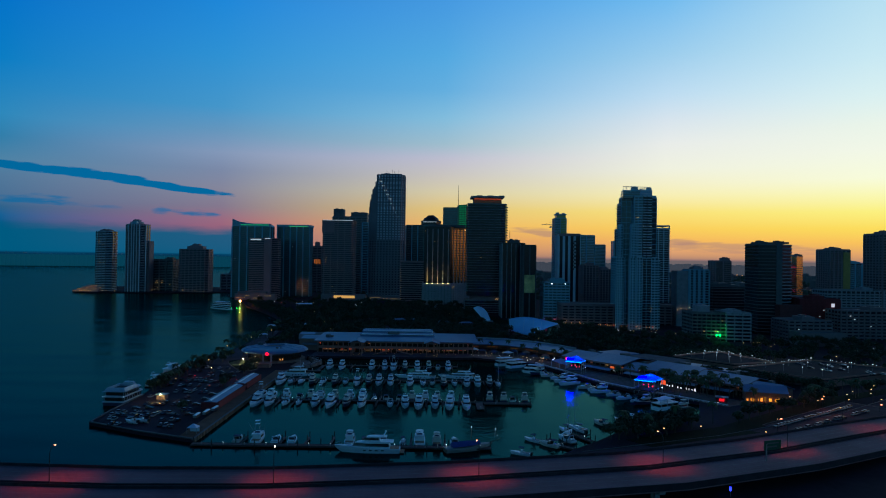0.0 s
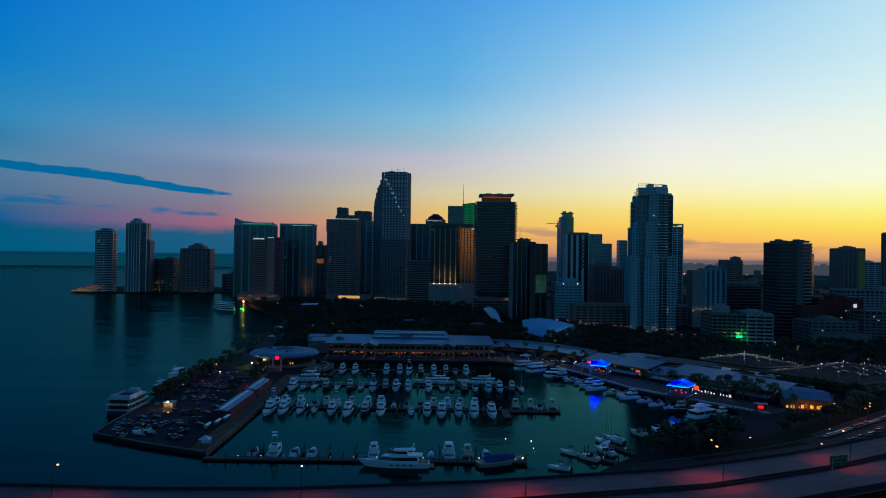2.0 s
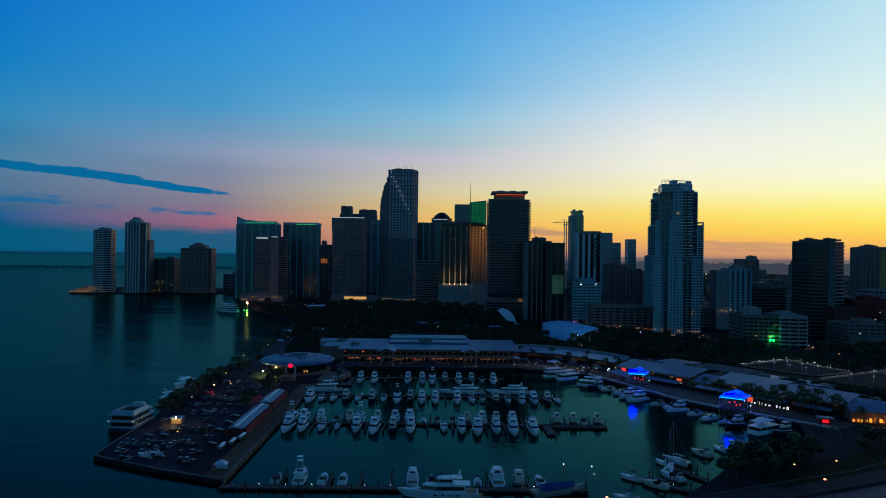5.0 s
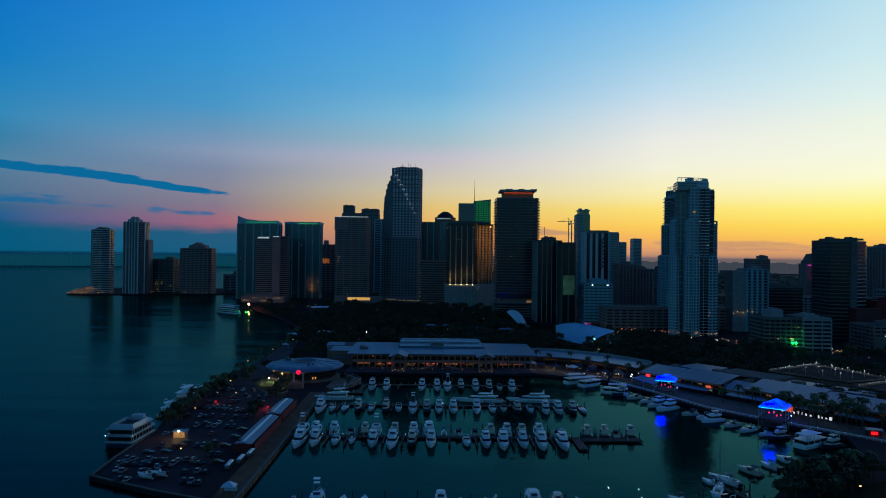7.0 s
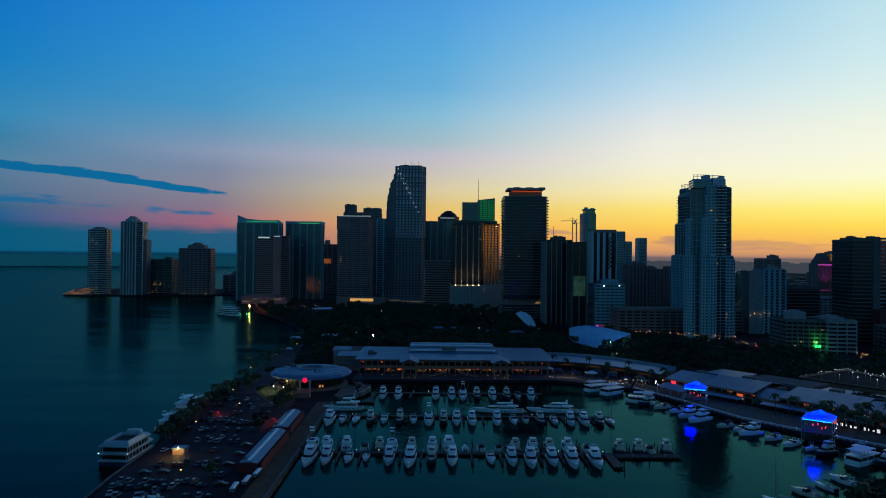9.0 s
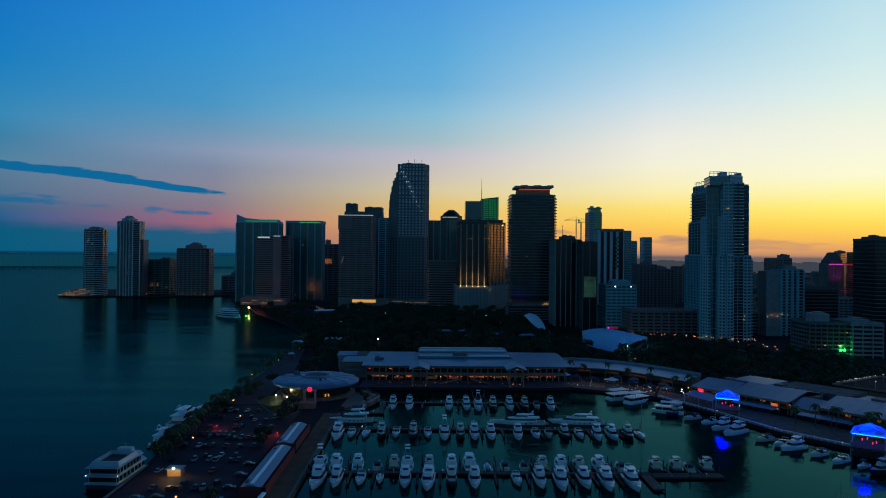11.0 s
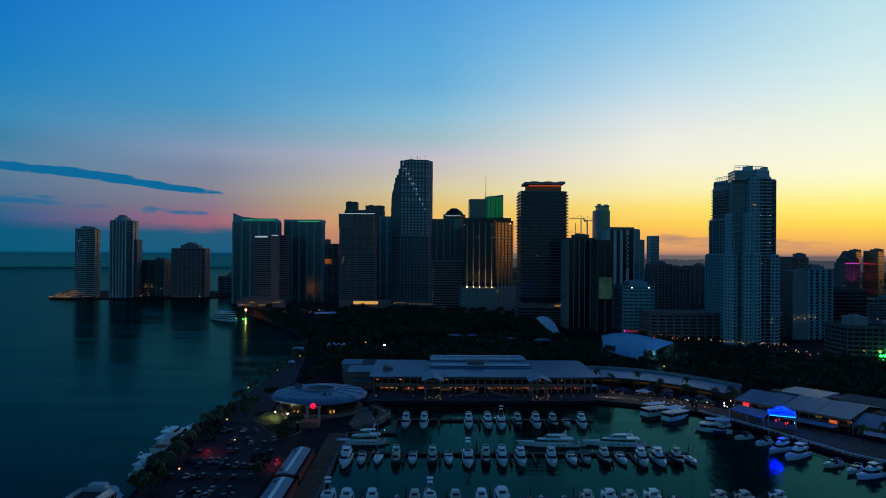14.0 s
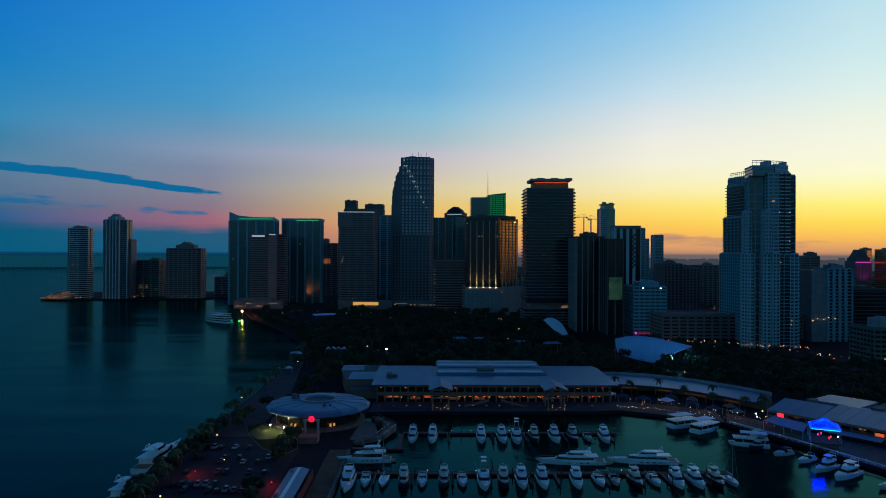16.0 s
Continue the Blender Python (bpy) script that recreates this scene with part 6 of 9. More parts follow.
copy_thing(tb, pose(118, 383, 0, 0, 0, -60))
tb2 = tour_boat("tour_boat", "low dark-canopied sightseeing boat at the boardwalk", 17, 5.6, 1)
tb2.matrix_basis = pose(74, 497, 0, 0, 0, 70)
fer = tour_boat("excursion_ship", "white excursion ship lying at the bayfront", 46, 11, 3, group="")
fer.matrix_basis = pose(-312, 1018, 0, 0, 0, 55)
part("green_lamp", Shape().ball(4, 2, 3, 0.6), GREENGLOW, fer)
part("green_lamp", Shape().ball(8, -6, 2.4, 0.6), GREENGLOW, fer)
part("green_lamp", Shape().ball(12, -6, 2.4, 0.6), GREENGLOW, fer)

# an old wooden charter boat with a blue tarpaulin
t = thing("charter_boat", "old wooden charter boat under a blue tarpaulin with lamps", "boat", 2, 295.5, 0, -70)
part("hull", hull_shape(22, 5.6, 2.0, 0.9, 0.16), mat("brown_hull_timber", (0.16, 0.11, 0.08), 0.6), t)
part("wale", hull_shape(22.1, 5.7, 2.05, 0.1, 0.16), mat("pale_wale", (0.36, 0.33, 0.30), 0.6), t)
tarp = Shape().loft([[(-2.4, 3, 2.2), (0, 3, 4.0), (2.4, 3, 2.2), (0, 3, 2.0)], [(-2.5, 10, 2.4), (0, 10, 4.2), (2.5, 10, 2.4), (0, 10, 2.0)], [(-1.6, 16, 2.8), (0, 16, 3.8), (1.6, 16, 2.8), (0, 16, 2.2)]])
part("tarpaulin", tarp, mat("blue_tarpaulin", (0.02, 0.05, 0.22), 0.6, vary=0.4, scale=0.5), t, "sagging blue tarpaulin")
part("mast", Shape().tube((0, 12, 2), (0, 12, 10), 0.14, 6), TEAK, t)
part("bowsprit", Shape().tube((0, 20, 2.4), (0, 26, 4.0), 0.14, 6), TEAK, t)
for x, y, z in ((0, 23.5, 8.2), (0, 24.6, 5.2), (0, 12, 10), (-1, 1, 3.0)):
    part("deck_lamp", Shape().ball(x, y, z, 0.2, 6, 4), COOL, t)
part("lamp_pole", Shape().tube((0, 22.5, 2.4), (0, 23.5, 8.2), 0.06, 4), STEEL, t)
# ---------------------------------------------------------------- the marketplace on the quay
G0 = 1.6
SEAM = mat("standing_seam_roof", (0.085, 0.17, 0.31), 0.42, vary=0.18, scale=0.1, fine=1.5)
TAN = mat("tan_stucco", (0.26, 0.14, 0.115), 0.85, vary=0.25, scale=0.2, fine=2.0)
SHADE_GLASS = mat("shopfront_glass", (0.02, 0.018, 0.016), 0.15, vary=0.3, scale=0.3, ior=1.5)


def pitched(parent, x0, x1, y0, y1, y2, z0, z1, material, name="roof", seams=5.0, thick=0.35):
    """A roof of two slopes from y0 up to a ridge at y1 and down to y2, with raised seams."""
    roof = part(name, Shape().loft([[(x, y0, z0), (x, y1, z1), (x, y2, z0), (x, y2, z0 - thick), (x, y1, z1 - thick), (x, y0, z0 - thick)] for x in (x0, x1)]), material, parent)
    n = int((x1 - x0) / seams)
    s = Shape()
    for i in range(1, n):
        x = x0 + (x1 - x0) * i / n
        s.loft([[(x - 0.06, y0, z0), (x + 0.06, y0, z0), (x + 0.06, y0, z0 + 0.07), (x - 0.06, y0, z0 + 0.07)], [(x - 0.06, y1, z1), (x + 0.06, y1, z1), (x + 0.06, y1, z1 + 0.07), (x - 0.06, y1, z1 + 0.07)]])
    part("seams", s, material, roof, kind="stuff")


def arcade_front(parent, x0, x1, y, z0, levels, bay, pillar=TAN, storey=4.7):
    """Open galleries: floor slabs, square columns and dark shop glass set back behind them."""
    part("shopfront", Shape().box(x0 + 0.3, x1 - 0.3, y + 3.2, y + 3.5, z0, z0 + storey * levels), SHADE_GLASS, parent)
    n = max(2, round((x1 - x0) / bay))
    col = Shape().box(-0.4, 0.4, -0.4, 0.4, 0, storey * levels).mesh("column", pillar)
    for i in range(n + 1):
        part("column", col, None, parent, at=(x0 + (x1 - x0) * i / n, y, z0))
    for k in range(levels):
        part("gallery_slab", Shape().box(x0 - 0.4, x1 + 0.4, y - 0.5, y + 3.4, z0 + storey * (k + 1) - 0.5, z0 + storey * (k + 1)), pillar, parent)
        if storey > 4:
            part("spandrel", Shape().box(x0 - 0.4, x1 + 0.4, y - 0.62, y - 0.52, z0 + storey * (k + 1) - 1.1, z0 + storey * (k + 1) + (0.95 if k + 1 < levels else 0)), pillar, parent)
        if k:
            part("gallery_rail", Shape().box(x0, x1, y - 0.4, y - 0.32, z0 + storey * k + 0.9, z0 + storey * k + 1.0).box(x0, x1, y - 0.4, y - 0.34, z0 + storey * k + 0.35, z0 + storey * k + 0.42), DARK_METAL, parent)


pav = thing("market_hall", "long two-storey market hall with blue-grey metal roofs and galleries", "building", 0, 0, G0)
part("wall", Shape().box(-104, 24, 586, 640, 0, 9.8), TAN, pav)
part("wall", Shape().box(-71, -7, 603, 636, 9.8, 12.6), TAN, pav, "raised central hall")
part("gable_wall", Shape().prism([(-124, 604), (-104.2, 604), (-104.2, 655), (-130, 655), (-130, 634)], 0, 8), TAN, pav)
part("gable_wall", Shape().box(-120, -104.2, 591, 603.9, 0, 4.6), TAN, pav)
part("flat_roof", Shape().prism([(-124.5, 603.6), (-104.2, 603.6), (-104.2, 655.5), (-130.5, 655.5), (-130.5, 633.6)], 8, 8.4), ROOF_GRAVEL, pav)
part("flat_roof", Shape().box(-120.4, -104.2, 590.4, 603.5, 4.6, 4.9), ROOF_GRAVEL, pav)
pitched(pav, -131, -117, 636, 646, 656, 8.4, 9.4, SEAM)
pitched(pav, -123, -107.4, 605, 618, 630, 8.4, 9.4, SEAM)
pitched(pav, -107, -73.2, 579, 628, 644, 10.0, 11.0, SEAM)
pitched(pav, -6.8, 30, 579, 628, 644, 10.0, 11.0, SEAM)
pitched(pav, -73, -7, 578.5, 602, 640, 10.15, 11.5, SEAM)
part("clerestory", Shape().box(-70, -8, 603, 634, 11, 12.9), WHITE_STUCCO, pav)
pitched(pav, -71, -6, 600.5, 614, 632, 12.0, 13.3, SEAM)
part("clerestory", Shape().box(-70, -10, 618, 636, 12.6, 14.6), WHITE_STUCCO, pav)
pitched(pav, -71, -8.5, 616, 629, 637, 14.0, 15.0, SEAM)
part("roof_plant", Shape().box(-47, -37, 604, 611, 13.2, 15.0), DARK_CONCRETE, pav)
part("roof_plant", Shape().box(-100, -97, 598, 606, 10, 12.6).box(-97, -94, 600, 604, 10, 11.8), DARK_CONCRETE, pav)
arcade_front(pav, -104, -74, 582, 0, 2, 4.2)
arcade_front(pav, -73, -7, 581, 0, 2, 4.4)
arcade_front(pav, -6, 26, 582, 0, 2, 4.2)
part("terrace", Shape().box(-100, 12, 563, 580, 0, 0.5), PAVING, pav)
for x in (-40,):
    for sx in (-1, 1):
        st = Shape()
        for i in range(14):
            st.box(x + sx * (4 + i * 0.9) - 0.45, x + sx * (4 + i * 0.9) + 0.45, 566, 571, 0.5 + (13 - i) * 0.23, 0.75 + (13 - i) * 0.23)
        part("stair", st, TAN, pav, "broad stair up to the gallery")
for k, (x0, x1, z, m_) in enumerate(((-78, -60, 3.9, ORANGE), (-100, -92, 3.9, WARM), (-50, -44, 0.9, WARM), (-30, -27, 4.0, WARM), (-19, -15, 4.6, WARM), (-36, -31, 4.0, WARM_WINDOW), (-64, -58, 0.9, WARM_WINDOW), (-12, -9, 1.0, WARM), (4, 9, 4.4, WARM_WINDOW), (-86, -80, 0.8, WARM_WINDOW))):
    dim = glow("shop_light_%d" % k, (1.0, 0.14 if m_ is ORANGE else 0.45, 0.05 if m_ is ORANGE else 0.18), 0.3 if m_ is ORANGE else 0.022)
    part("shop_window", Shape().box(x0, x1, 583.6 if -73 < x0 < -7 else 584.6, 584.0 if -73 < x0 < -7 else 585.0, min(z, 1.7), min(z, 1.7) + 1.5), dim, pav, "warm lit shop window")
strip = Shape().box(-0.7, 0.7, -0.12, 0.12, -0.06, 0.06)
strips = [strip.mesh("gallery_lamp", glow("gallery_lamp_%d" % i, c, p)) for i, (c, p) in enumerate((((1.0, 0.24, 0.06), 1.5), ((1.0, 0.09, 0.04), 2.2), ((1.0, 0.42, 0.16), 0.9)))]
rg = random.Random(12)
for i in range(46):
    x = -102 + i * 2.75 + rg.uniform(-0.8, 0.8)
    if rg.random() < 0.75:
        part("gallery_lamp", strips[rg.choice((0, 0, 1, 2))], None, pav, at=(x, 582.4, 2.9 if i % 5 else 7.6))
bulb = Shape().ball(0, 0, 0, 0.13, 6, 4).mesh("gallery_bulb", WARM)
for i in range(34):
    part("gallery_bulb", bulb, None, pav, at=(-101 + i * 3.5, 579.5 if i % 2 else 561, 3.0 if i % 2 else 2.6))
for x in (-69, -8):
    gate = thing("quay_gateway", "tall timber gateway with a gabled metal roof on the quay", "gateway", x, 561, G0, 0, "quay gateways")
    for sx in (-4.3, 4.3):
        for sy in (0, 9):
            part("post", Shape().box(sx - 0.35, sx + 0.35, sy - 0.35, sy + 0.35, 0, 11), TAN, gate)
    part("beam", Shape().box(-5.0, 5.0, -0.4, 0.4, 6.2, 6.8), TAN, gate)
    part("beam", Shape().box(-5.0, 5.0, -0.4, 0.4, 10.4, 11.0), TAN, gate)
    rf = Shape().loft([[(-6.4, y, 10.8), (0, y, 13.2), (6.4, y, 10.8), (6.4, y, 10.5), (0, y, 12.8), (-6.4, y, 10.5)] for y in (-1.5, 19)])
    part("roof", rf, SEAM, gate)
    for i in range(5):
        part("bulb", bulb, None, gate, at=(-4 + 2 * i, -0.6, 0.9 + (i % 2) * 0.8))

# ---------------------------------------------------------------- the round restaurant
rot = thing("round_restaurant", "round restaurant with a wide domed blue-grey roof", "building", -129.2, 538, G0)
part("wall", Shape().disc(0, 0, 20, 0, 7.6, 20), mat("dark_stained_cladding", (0.035, 0.028, 0.025), 0.7, vary=0.3), rot)
part("window_band", Shape().disc(0, 0, 20.15, 2.0, 5.6, 20), SHADE_GLASS, rot)
part("deck", Shape().disc(0, 0, 23.0, 0, 1.3, 20), TIMBER, rot)
N = 16
SLOPE = [(25.2, 7.2), (25.3, 7.9), (24.2, 8.9), (21.5, 9.6), (8.6, 10.7)]
for i in range(N):
    a0, a1 = 2 * math.pi * (i + 0.5) / N, 2 * math.pi * (i + 1.5) / N
    sides = [[(r * math.cos(a), r * math.sin(a), z) for r, z in SLOPE] for a in (a0, a1)]
    under = [[(r * math.cos(a), r * math.sin(a), z) for r, z in ((8.6, 10.4), (20.5, 7.3))] for a in (a0, a1)]
    part("roof_panel", Shape().loft([sides[0] + under[0], sides[1] + under[1]]), SEAM, rot)
    for (r0, z0), (r1, z1) in zip(SLOPE[1:], SLOPE[2:]):
        part("roof_rib", Shape().tube((r0 * math.cos(a0), r0 * math.sin(a0), z0 + 0.05), (r1 * math.cos(a0), r1 * math.sin(a0), z1 + 0.05), 0.13, 4), SEAM, rot)
part("roof_well", Shape().disc(0, 0, 7.4, 9.8, 10.2, 16), DARK_CONCRETE, rot, "dark sunken roof well")
ring = []
for i in range(16):
    a0 = 2 * math.pi * i / 16
    ring.append([(r * math.cos(a0), r * math.sin(a0), z) for r, z in ((9.2, 10.4), (8.8, 11.2), (7.9, 11.2), (7.4, 9.9))])
ring.append(ring[0])
part("roof_rim", Shape().loft(ring, caps=False), SEAM, rot, "raised rim of the roof well")
part("roof_plant", Shape().box(-14, -12, 3, 6, 10.0, 12.4).box(-11.5, -10.4, 4, 5, 10.2, 12.0), DARK_CONCRETE, rot)
part("roof_plant", Shape().box(4, 5.5, -14, -12, 10.0, 11.2).box(7, 7.8, -13, -12.2, 10.0, 11.0), DARK_CONCRETE, rot)
for x, y in ((-9.4, -19.2), (-7.6, -19.6), (8.6, -19.4), (10.2, -18.6)):
    part("wall_lamp", Shape().box(x - 0.35, x + 0.35, y - 0.5, y + 0.3, 2.2, 3.4), glow("restaurant_lamp", (1.0, 0.42, 0.10), 0.6), rot, "warm wall lamp")
por = thing("entrance_portal", "concrete entrance portal with a round red lamp", "gateway", -127.2, 506, G0)
for sx in (-2.9, 2.9):
    part("post", Shape().box(sx - 0.5, sx + 0.5, -0.5, 0.5, 0, 7.6), CONCRETE, por)
part("beam", Shape().box(-3.6, 3.6, -0.6, 0.6, 7.6, 8.4), CONCRETE, por)
part("globe", Shape().ball(0, -0.2, 8.6, 1.3, 12, 8), REDGLOW, por, "round glowing red lamp", smooth=True)
part("kiosk", Shape().box(-4, 4, -9, -3, 0, 2.6).box(-4.4, 4.4, -9.4, -2.6, 2.6, 2.9), TAN, por)
# terrace stairs beside it
ter = thing("stepped_terrace", "stepped timber terrace going down to the dock", "terrace", -100, 520, G0)
RAMP = [(-8, -20), (3, -12), (8, 4), (-2, 20)]
for (x0, y0), (x1, y1), z0, z1 in zip(RAMP, RAMP[1:], (-0.6, 0.2, 0.9), (0.2, 0.9, 1.5)):
    e = Vector((x1 - x0, y1 - y0)).normalized()
    n = Vector((-e.y, e.x)) * 1.7
    for k in range(5):
        p, q = (Vector((x0 + (x1 - x0) * j / 5, y0 + (y1 - y0) * j / 5)) for j in (k, k + 1))
        part("step", Shape().prism([tuple(p - n), tuple(q - n), tuple(q + n), tuple(p + n)], -1.2, z0 + (z1 - z0) * (k + 0.5) / 5 + 0.5), TIMBER, ter)
    for sg in (-1, 1):
        a_, b_ = Vector((x0, y0)) + n * sg, Vector((x1, y1)) + n * sg
        part("rail", Shape().tube((a_.x, a_.y, z0 + 1.5), (b_.x, b_.y, z1 + 1.5), 0.08, 4).tube((a_.x, a_.y, z0 + 1.0), (b_.x, b_.y, z1 + 1.0), 0.05, 4), STEEL, ter)
part("landing", Shape().prism([(-10, -16), (-4, -20), (2, -6), (-1, 12), (-8, 20)], -1.6, 0.2), TIMBER, ter)
for sx, sy in ((-20, -19), (-13, -23)):
    lg = thing("lawn_light", "bright white lawn light by the restaurant", "lamp", -128.5 + sx, 538 + sy, G0, 0, "lawn lights")
    part("post", Shape().tube((0, 0, 0), (0, 0, 2.4), 0.09, 5), STEEL, lg)
    part("globe", Shape().ball(0, 0, 2.7, 0.36, 8, 6), glow("lawn_globe", (1.0, 0.95, 0.72), 10), lg)
    lamp = bpy.data.lights.new("lawn_light_source", "POINT")
    lamp.color, lamp.energy, lamp.shadow_soft_size = (1.0, 0.92, 0.45), 750, 0.4
    new("lawn_light_source", lamp).location = (-128.5 + sx, 538 + sy - 1.0, G0 + 3.6)
# part of the lawn lights' pool is put into this brighter green
sheet("lawn_round", [(-158, 514), (-150, 503), (-138, 506), (-134, 510), (-146, 522), (-155, 530)], 1.86, mat("lamp_toned_lawn", (0.055, 0.08, 0.02), 0.9, vary=0.4), "lawn beside the restaurant, lamp light put into its green", "ground")

BED = [(-161, 526), (-157, 513), (-151, 501), (-145, 490), (-139, 483.5), (-133, 483), (-130.5, 490), (-133, 503), (-141, 515), (-150, 526), (-155, 533)]
sheet("planted_bed", BED, 1.8, GRASS, "planted bed with shrubs behind a curved kerb", "ground")
edge = Shape()
for p, q, p1, q1 in zip(BED, BED[1:], grow(BED, 0.35), grow(BED, 0.35)[1:]):
    edge.prism([p1, q1, q, p], 1.4, 1.95)
solid("kerb_bed", edge, DARK_CONCRETE, "pale kerb round the planted bed", "trim")
# ---------------------------------------------------------------- curved arcade and restaurant terraces
arc = thing("curved_arcade", "curved pale arcade roof along the back of the terraces", "building", 0, 0, G0)
ARC = [(24, 606), (38, 608), (56, 602), (72, 590), (86, 574), (96, 558)]
BACK = [(22, 630), (40, 632), (62, 624), (82, 608), (98, 588), (110, 568)]
part("roof", Shape().loft([[(a[0], a[1], 5.2), (b[0], b[1], 6.8), (b[0], b[1], 6.3), (a[0], a[1], 4.8)] for a, b in zip(ARC, BACK)]), SEAM, arc)
part("parapet", Shape().loft([[(b[0], b[1], 6.0), (b[0] + 0.4, b[1] + 0.4, 6.0), (b[0] + 0.4, b[1] + 0.4, 8.4), (b[0], b[1], 8.0)] for b in BACK]), CONCRETE, arc)
part("wall", Shape().loft([[(a[0] * 0.5 + b[0] * 0.5, a[1] * 0.5 + b[1] * 0.5, 0), (b[0], b[1], 0), (b[0], b[1], 6.2), (a[0] * 0.5 + b[0] * 0.5, a[1] * 0.5 + b[1] * 0.5, 5.3)] for a, b in zip(ARC, BACK)]), TAN, arc)
for (x0, y0), (x1, y1) in zip(ARC, ARC[1:]):
    for k in (0.1, 0.55):
        part("column", Shape().box(-0.25, 0.25, -0.25, 0.25, 0, 4.9), TAN, arc, at=(x0 + (x1 - x0) * k, y0 + (y1 - y0) * k + 0.6, 0))
for i, ((x0, y0), (x1, y1)) in enumerate(zip(ARC, ARC[1:])):
    part("shop_light", Shape().tube((x0 + (x1 - x0) * 0.12 * (i % 3), y0 + (y1 - y0) * 0.12 * (i % 3) + 3.5, 2.8), (x0 + (x1 - x0) * 0.62, y0 + (y1 - y0) * 0.62 + 3.5, 2.8), 0.35, 5), glow("arcade_light_%d" % i, (1.0, 0.24 + 0.06 * (i % 3), 0.07), 0.045), arc, "orange lit shop strip")
tent = Shape()
for k, (x, y, w, m_) in enumerate(((34, 586, 7, CANVAS), (44, 580, 6, CANVAS), (55, 575, 7, WHITE_MEMBRANE), (66, 566, 6, CANVAS), (61, 584, 6, CANVAS), (74, 556, 6, CANVAS), (82, 548, 6, mat("teal_awning", (0.03, 0.16, 0.22), 0.7)), (28, 592, 6, WHITE_MEMBRANE), (70, 577, 6, TAN), (84, 560, 6, TAN))):
    u = thing("terrace_tent", "small peaked awning over restaurant tables", "awning", x, y, G0, 20 * k, "terrace awnings")
    part("canopy", Shape().prism([(-w / 2, -w / 2), (w / 2, -w / 2), (w / 2, w / 2), (-w / 2, w / 2)], 2.6, 4.2, [(-0.3, -0.3), (0.3, -0.3), (0.3, 0.3), (-0.3, 0.3)]), m_, u)
    for sx in (-1, 1):
        for sy in (-1, 1):
            part("post", Shape().tube((sx * w * 0.46, sy * w * 0.46, 0), (sx * w * 0.46, sy * w * 0.46, 2.65), 0.07, 4), STEEL, u)
lightm = [glow("terrace_bulb_%d" % i, c, p) for i, (c, p) in enumerate((((1, 0.6, 0.25), 3), ((1, 0.95, 0.8), 5), ((1, 0.35, 0.1), 2.5), ((1, 0.1, 0.1), 2)))]
random.seed(21)
ter2 = thing("terrace_lights", "strings of small warm lamps over the waterside terraces", "string lights", 0, 0, G0)
bm_ = [Shape().ball(0, 0, 0, 0.15, 6, 4).mesh("bulb", m_) for m_ in lightm]
part("cable", Shape().tube((24, 560, 2.8), (47, 552, 2.8), 0.05, 4).tube((47, 552, 2.8), (71, 537, 2.8), 0.05, 4).tube((71, 537, 2.8), (90, 500, 2.8), 0.05, 4), DARK_METAL, ter2)
for x, y in ((24, 560), (47, 552), (71, 537), (90, 500)):
    part("post", Shape().tube((x, y, 0), (x, y, 2.9), 0.08, 5), DARK_METAL, ter2)
for i in range(26):
    k = i / 25
    x, y = (24 + 46 * k * 0.5 / 0.5, 560 - 23 * k) if k < 2 else (0, 0)
    part("bulb", bm_[0 if i % 3 else 1], None, ter2, at=(24 + 47 * k, 560 - 8 * k - 15 * k * k, 2.7 - (i % 2) * 0.5))
for i in range(44):
    k = random.random()
    x, y = 30 + 62 * k + random.uniform(-4, 6), 592 - 60 * k + random.uniform(-16, 6)
    part("bulb", bm_[random.choice((0, 0, 0, 1, 2, 2, 3))], None, ter2, at=(x, y, random.uniform(1.2, 3.6)))

# ---------------------------------------------------------------- shop row along the boardwalk
AX, AY, BX, BY = 92.0, 537.0, 192.0, 402.0
DIRX, DIRY = (BX - AX) / 168.0, (BY - AY) / 168.0
TURN_ROW = math.degrees(math.atan2(DIRY, DIRX))
row = thing("shop_row", "long two-storey shop row with blue-grey metal roofs", "building", AX, AY, G0, TURN_ROW)
segs = [(0, 24, 34, 8.2), (24.6, 58, 40, 8.6), (58.8, 72, 26, 6.6), (72.8, 112, 40, 8.8), (112.8, 150, 34, 8.2), (150.6, 168, 24, 7.2)]
for s0, s1, dep, h in segs:
    part("wall", Shape().box(s0 + 0.3, s1 - 0.3, 5, dep, 0, h - 2.2), TAN, row)
    pitched(row, s0, s1, 0.6, dep * 0.55, dep + 2, h - 2.2, h + 1.4, SEAM)
    part("fascia", Shape().box(s0, s1, 0.2, 0.5, h - 3.2, h - 2.1), TAN, row)
    n = max(2, int((s1 - s0) / 4.5))
    for i in range(n + 1):
        part("column", Shape().box(-0.25, 0.25, 0.4, 0.9, 0, h - 2.4), TAN, row, at=(s0 + 0.4 + (s1 - s0 - 0.8) * i / n, 0, 0))
    part("shopfront", Shape().box(s0 + 0.6, s1 - 0.6, 4.6, 4.9, 0.2, h - 2.6), SHADE_GLASS, row)
    part("gallery", Shape().box(s0, s1, -0.2, 5, 2.9, 3.2), TAN, row)
    part("roof_plant", Shape().box(s0 + (s1 - s0) * 0.4, s0 + (s1 - s0) * 0.55, dep * 0.6, dep * 0.75, h - 0.5, h + 2.2), DARK_CONCRETE, row)
random.seed(8)
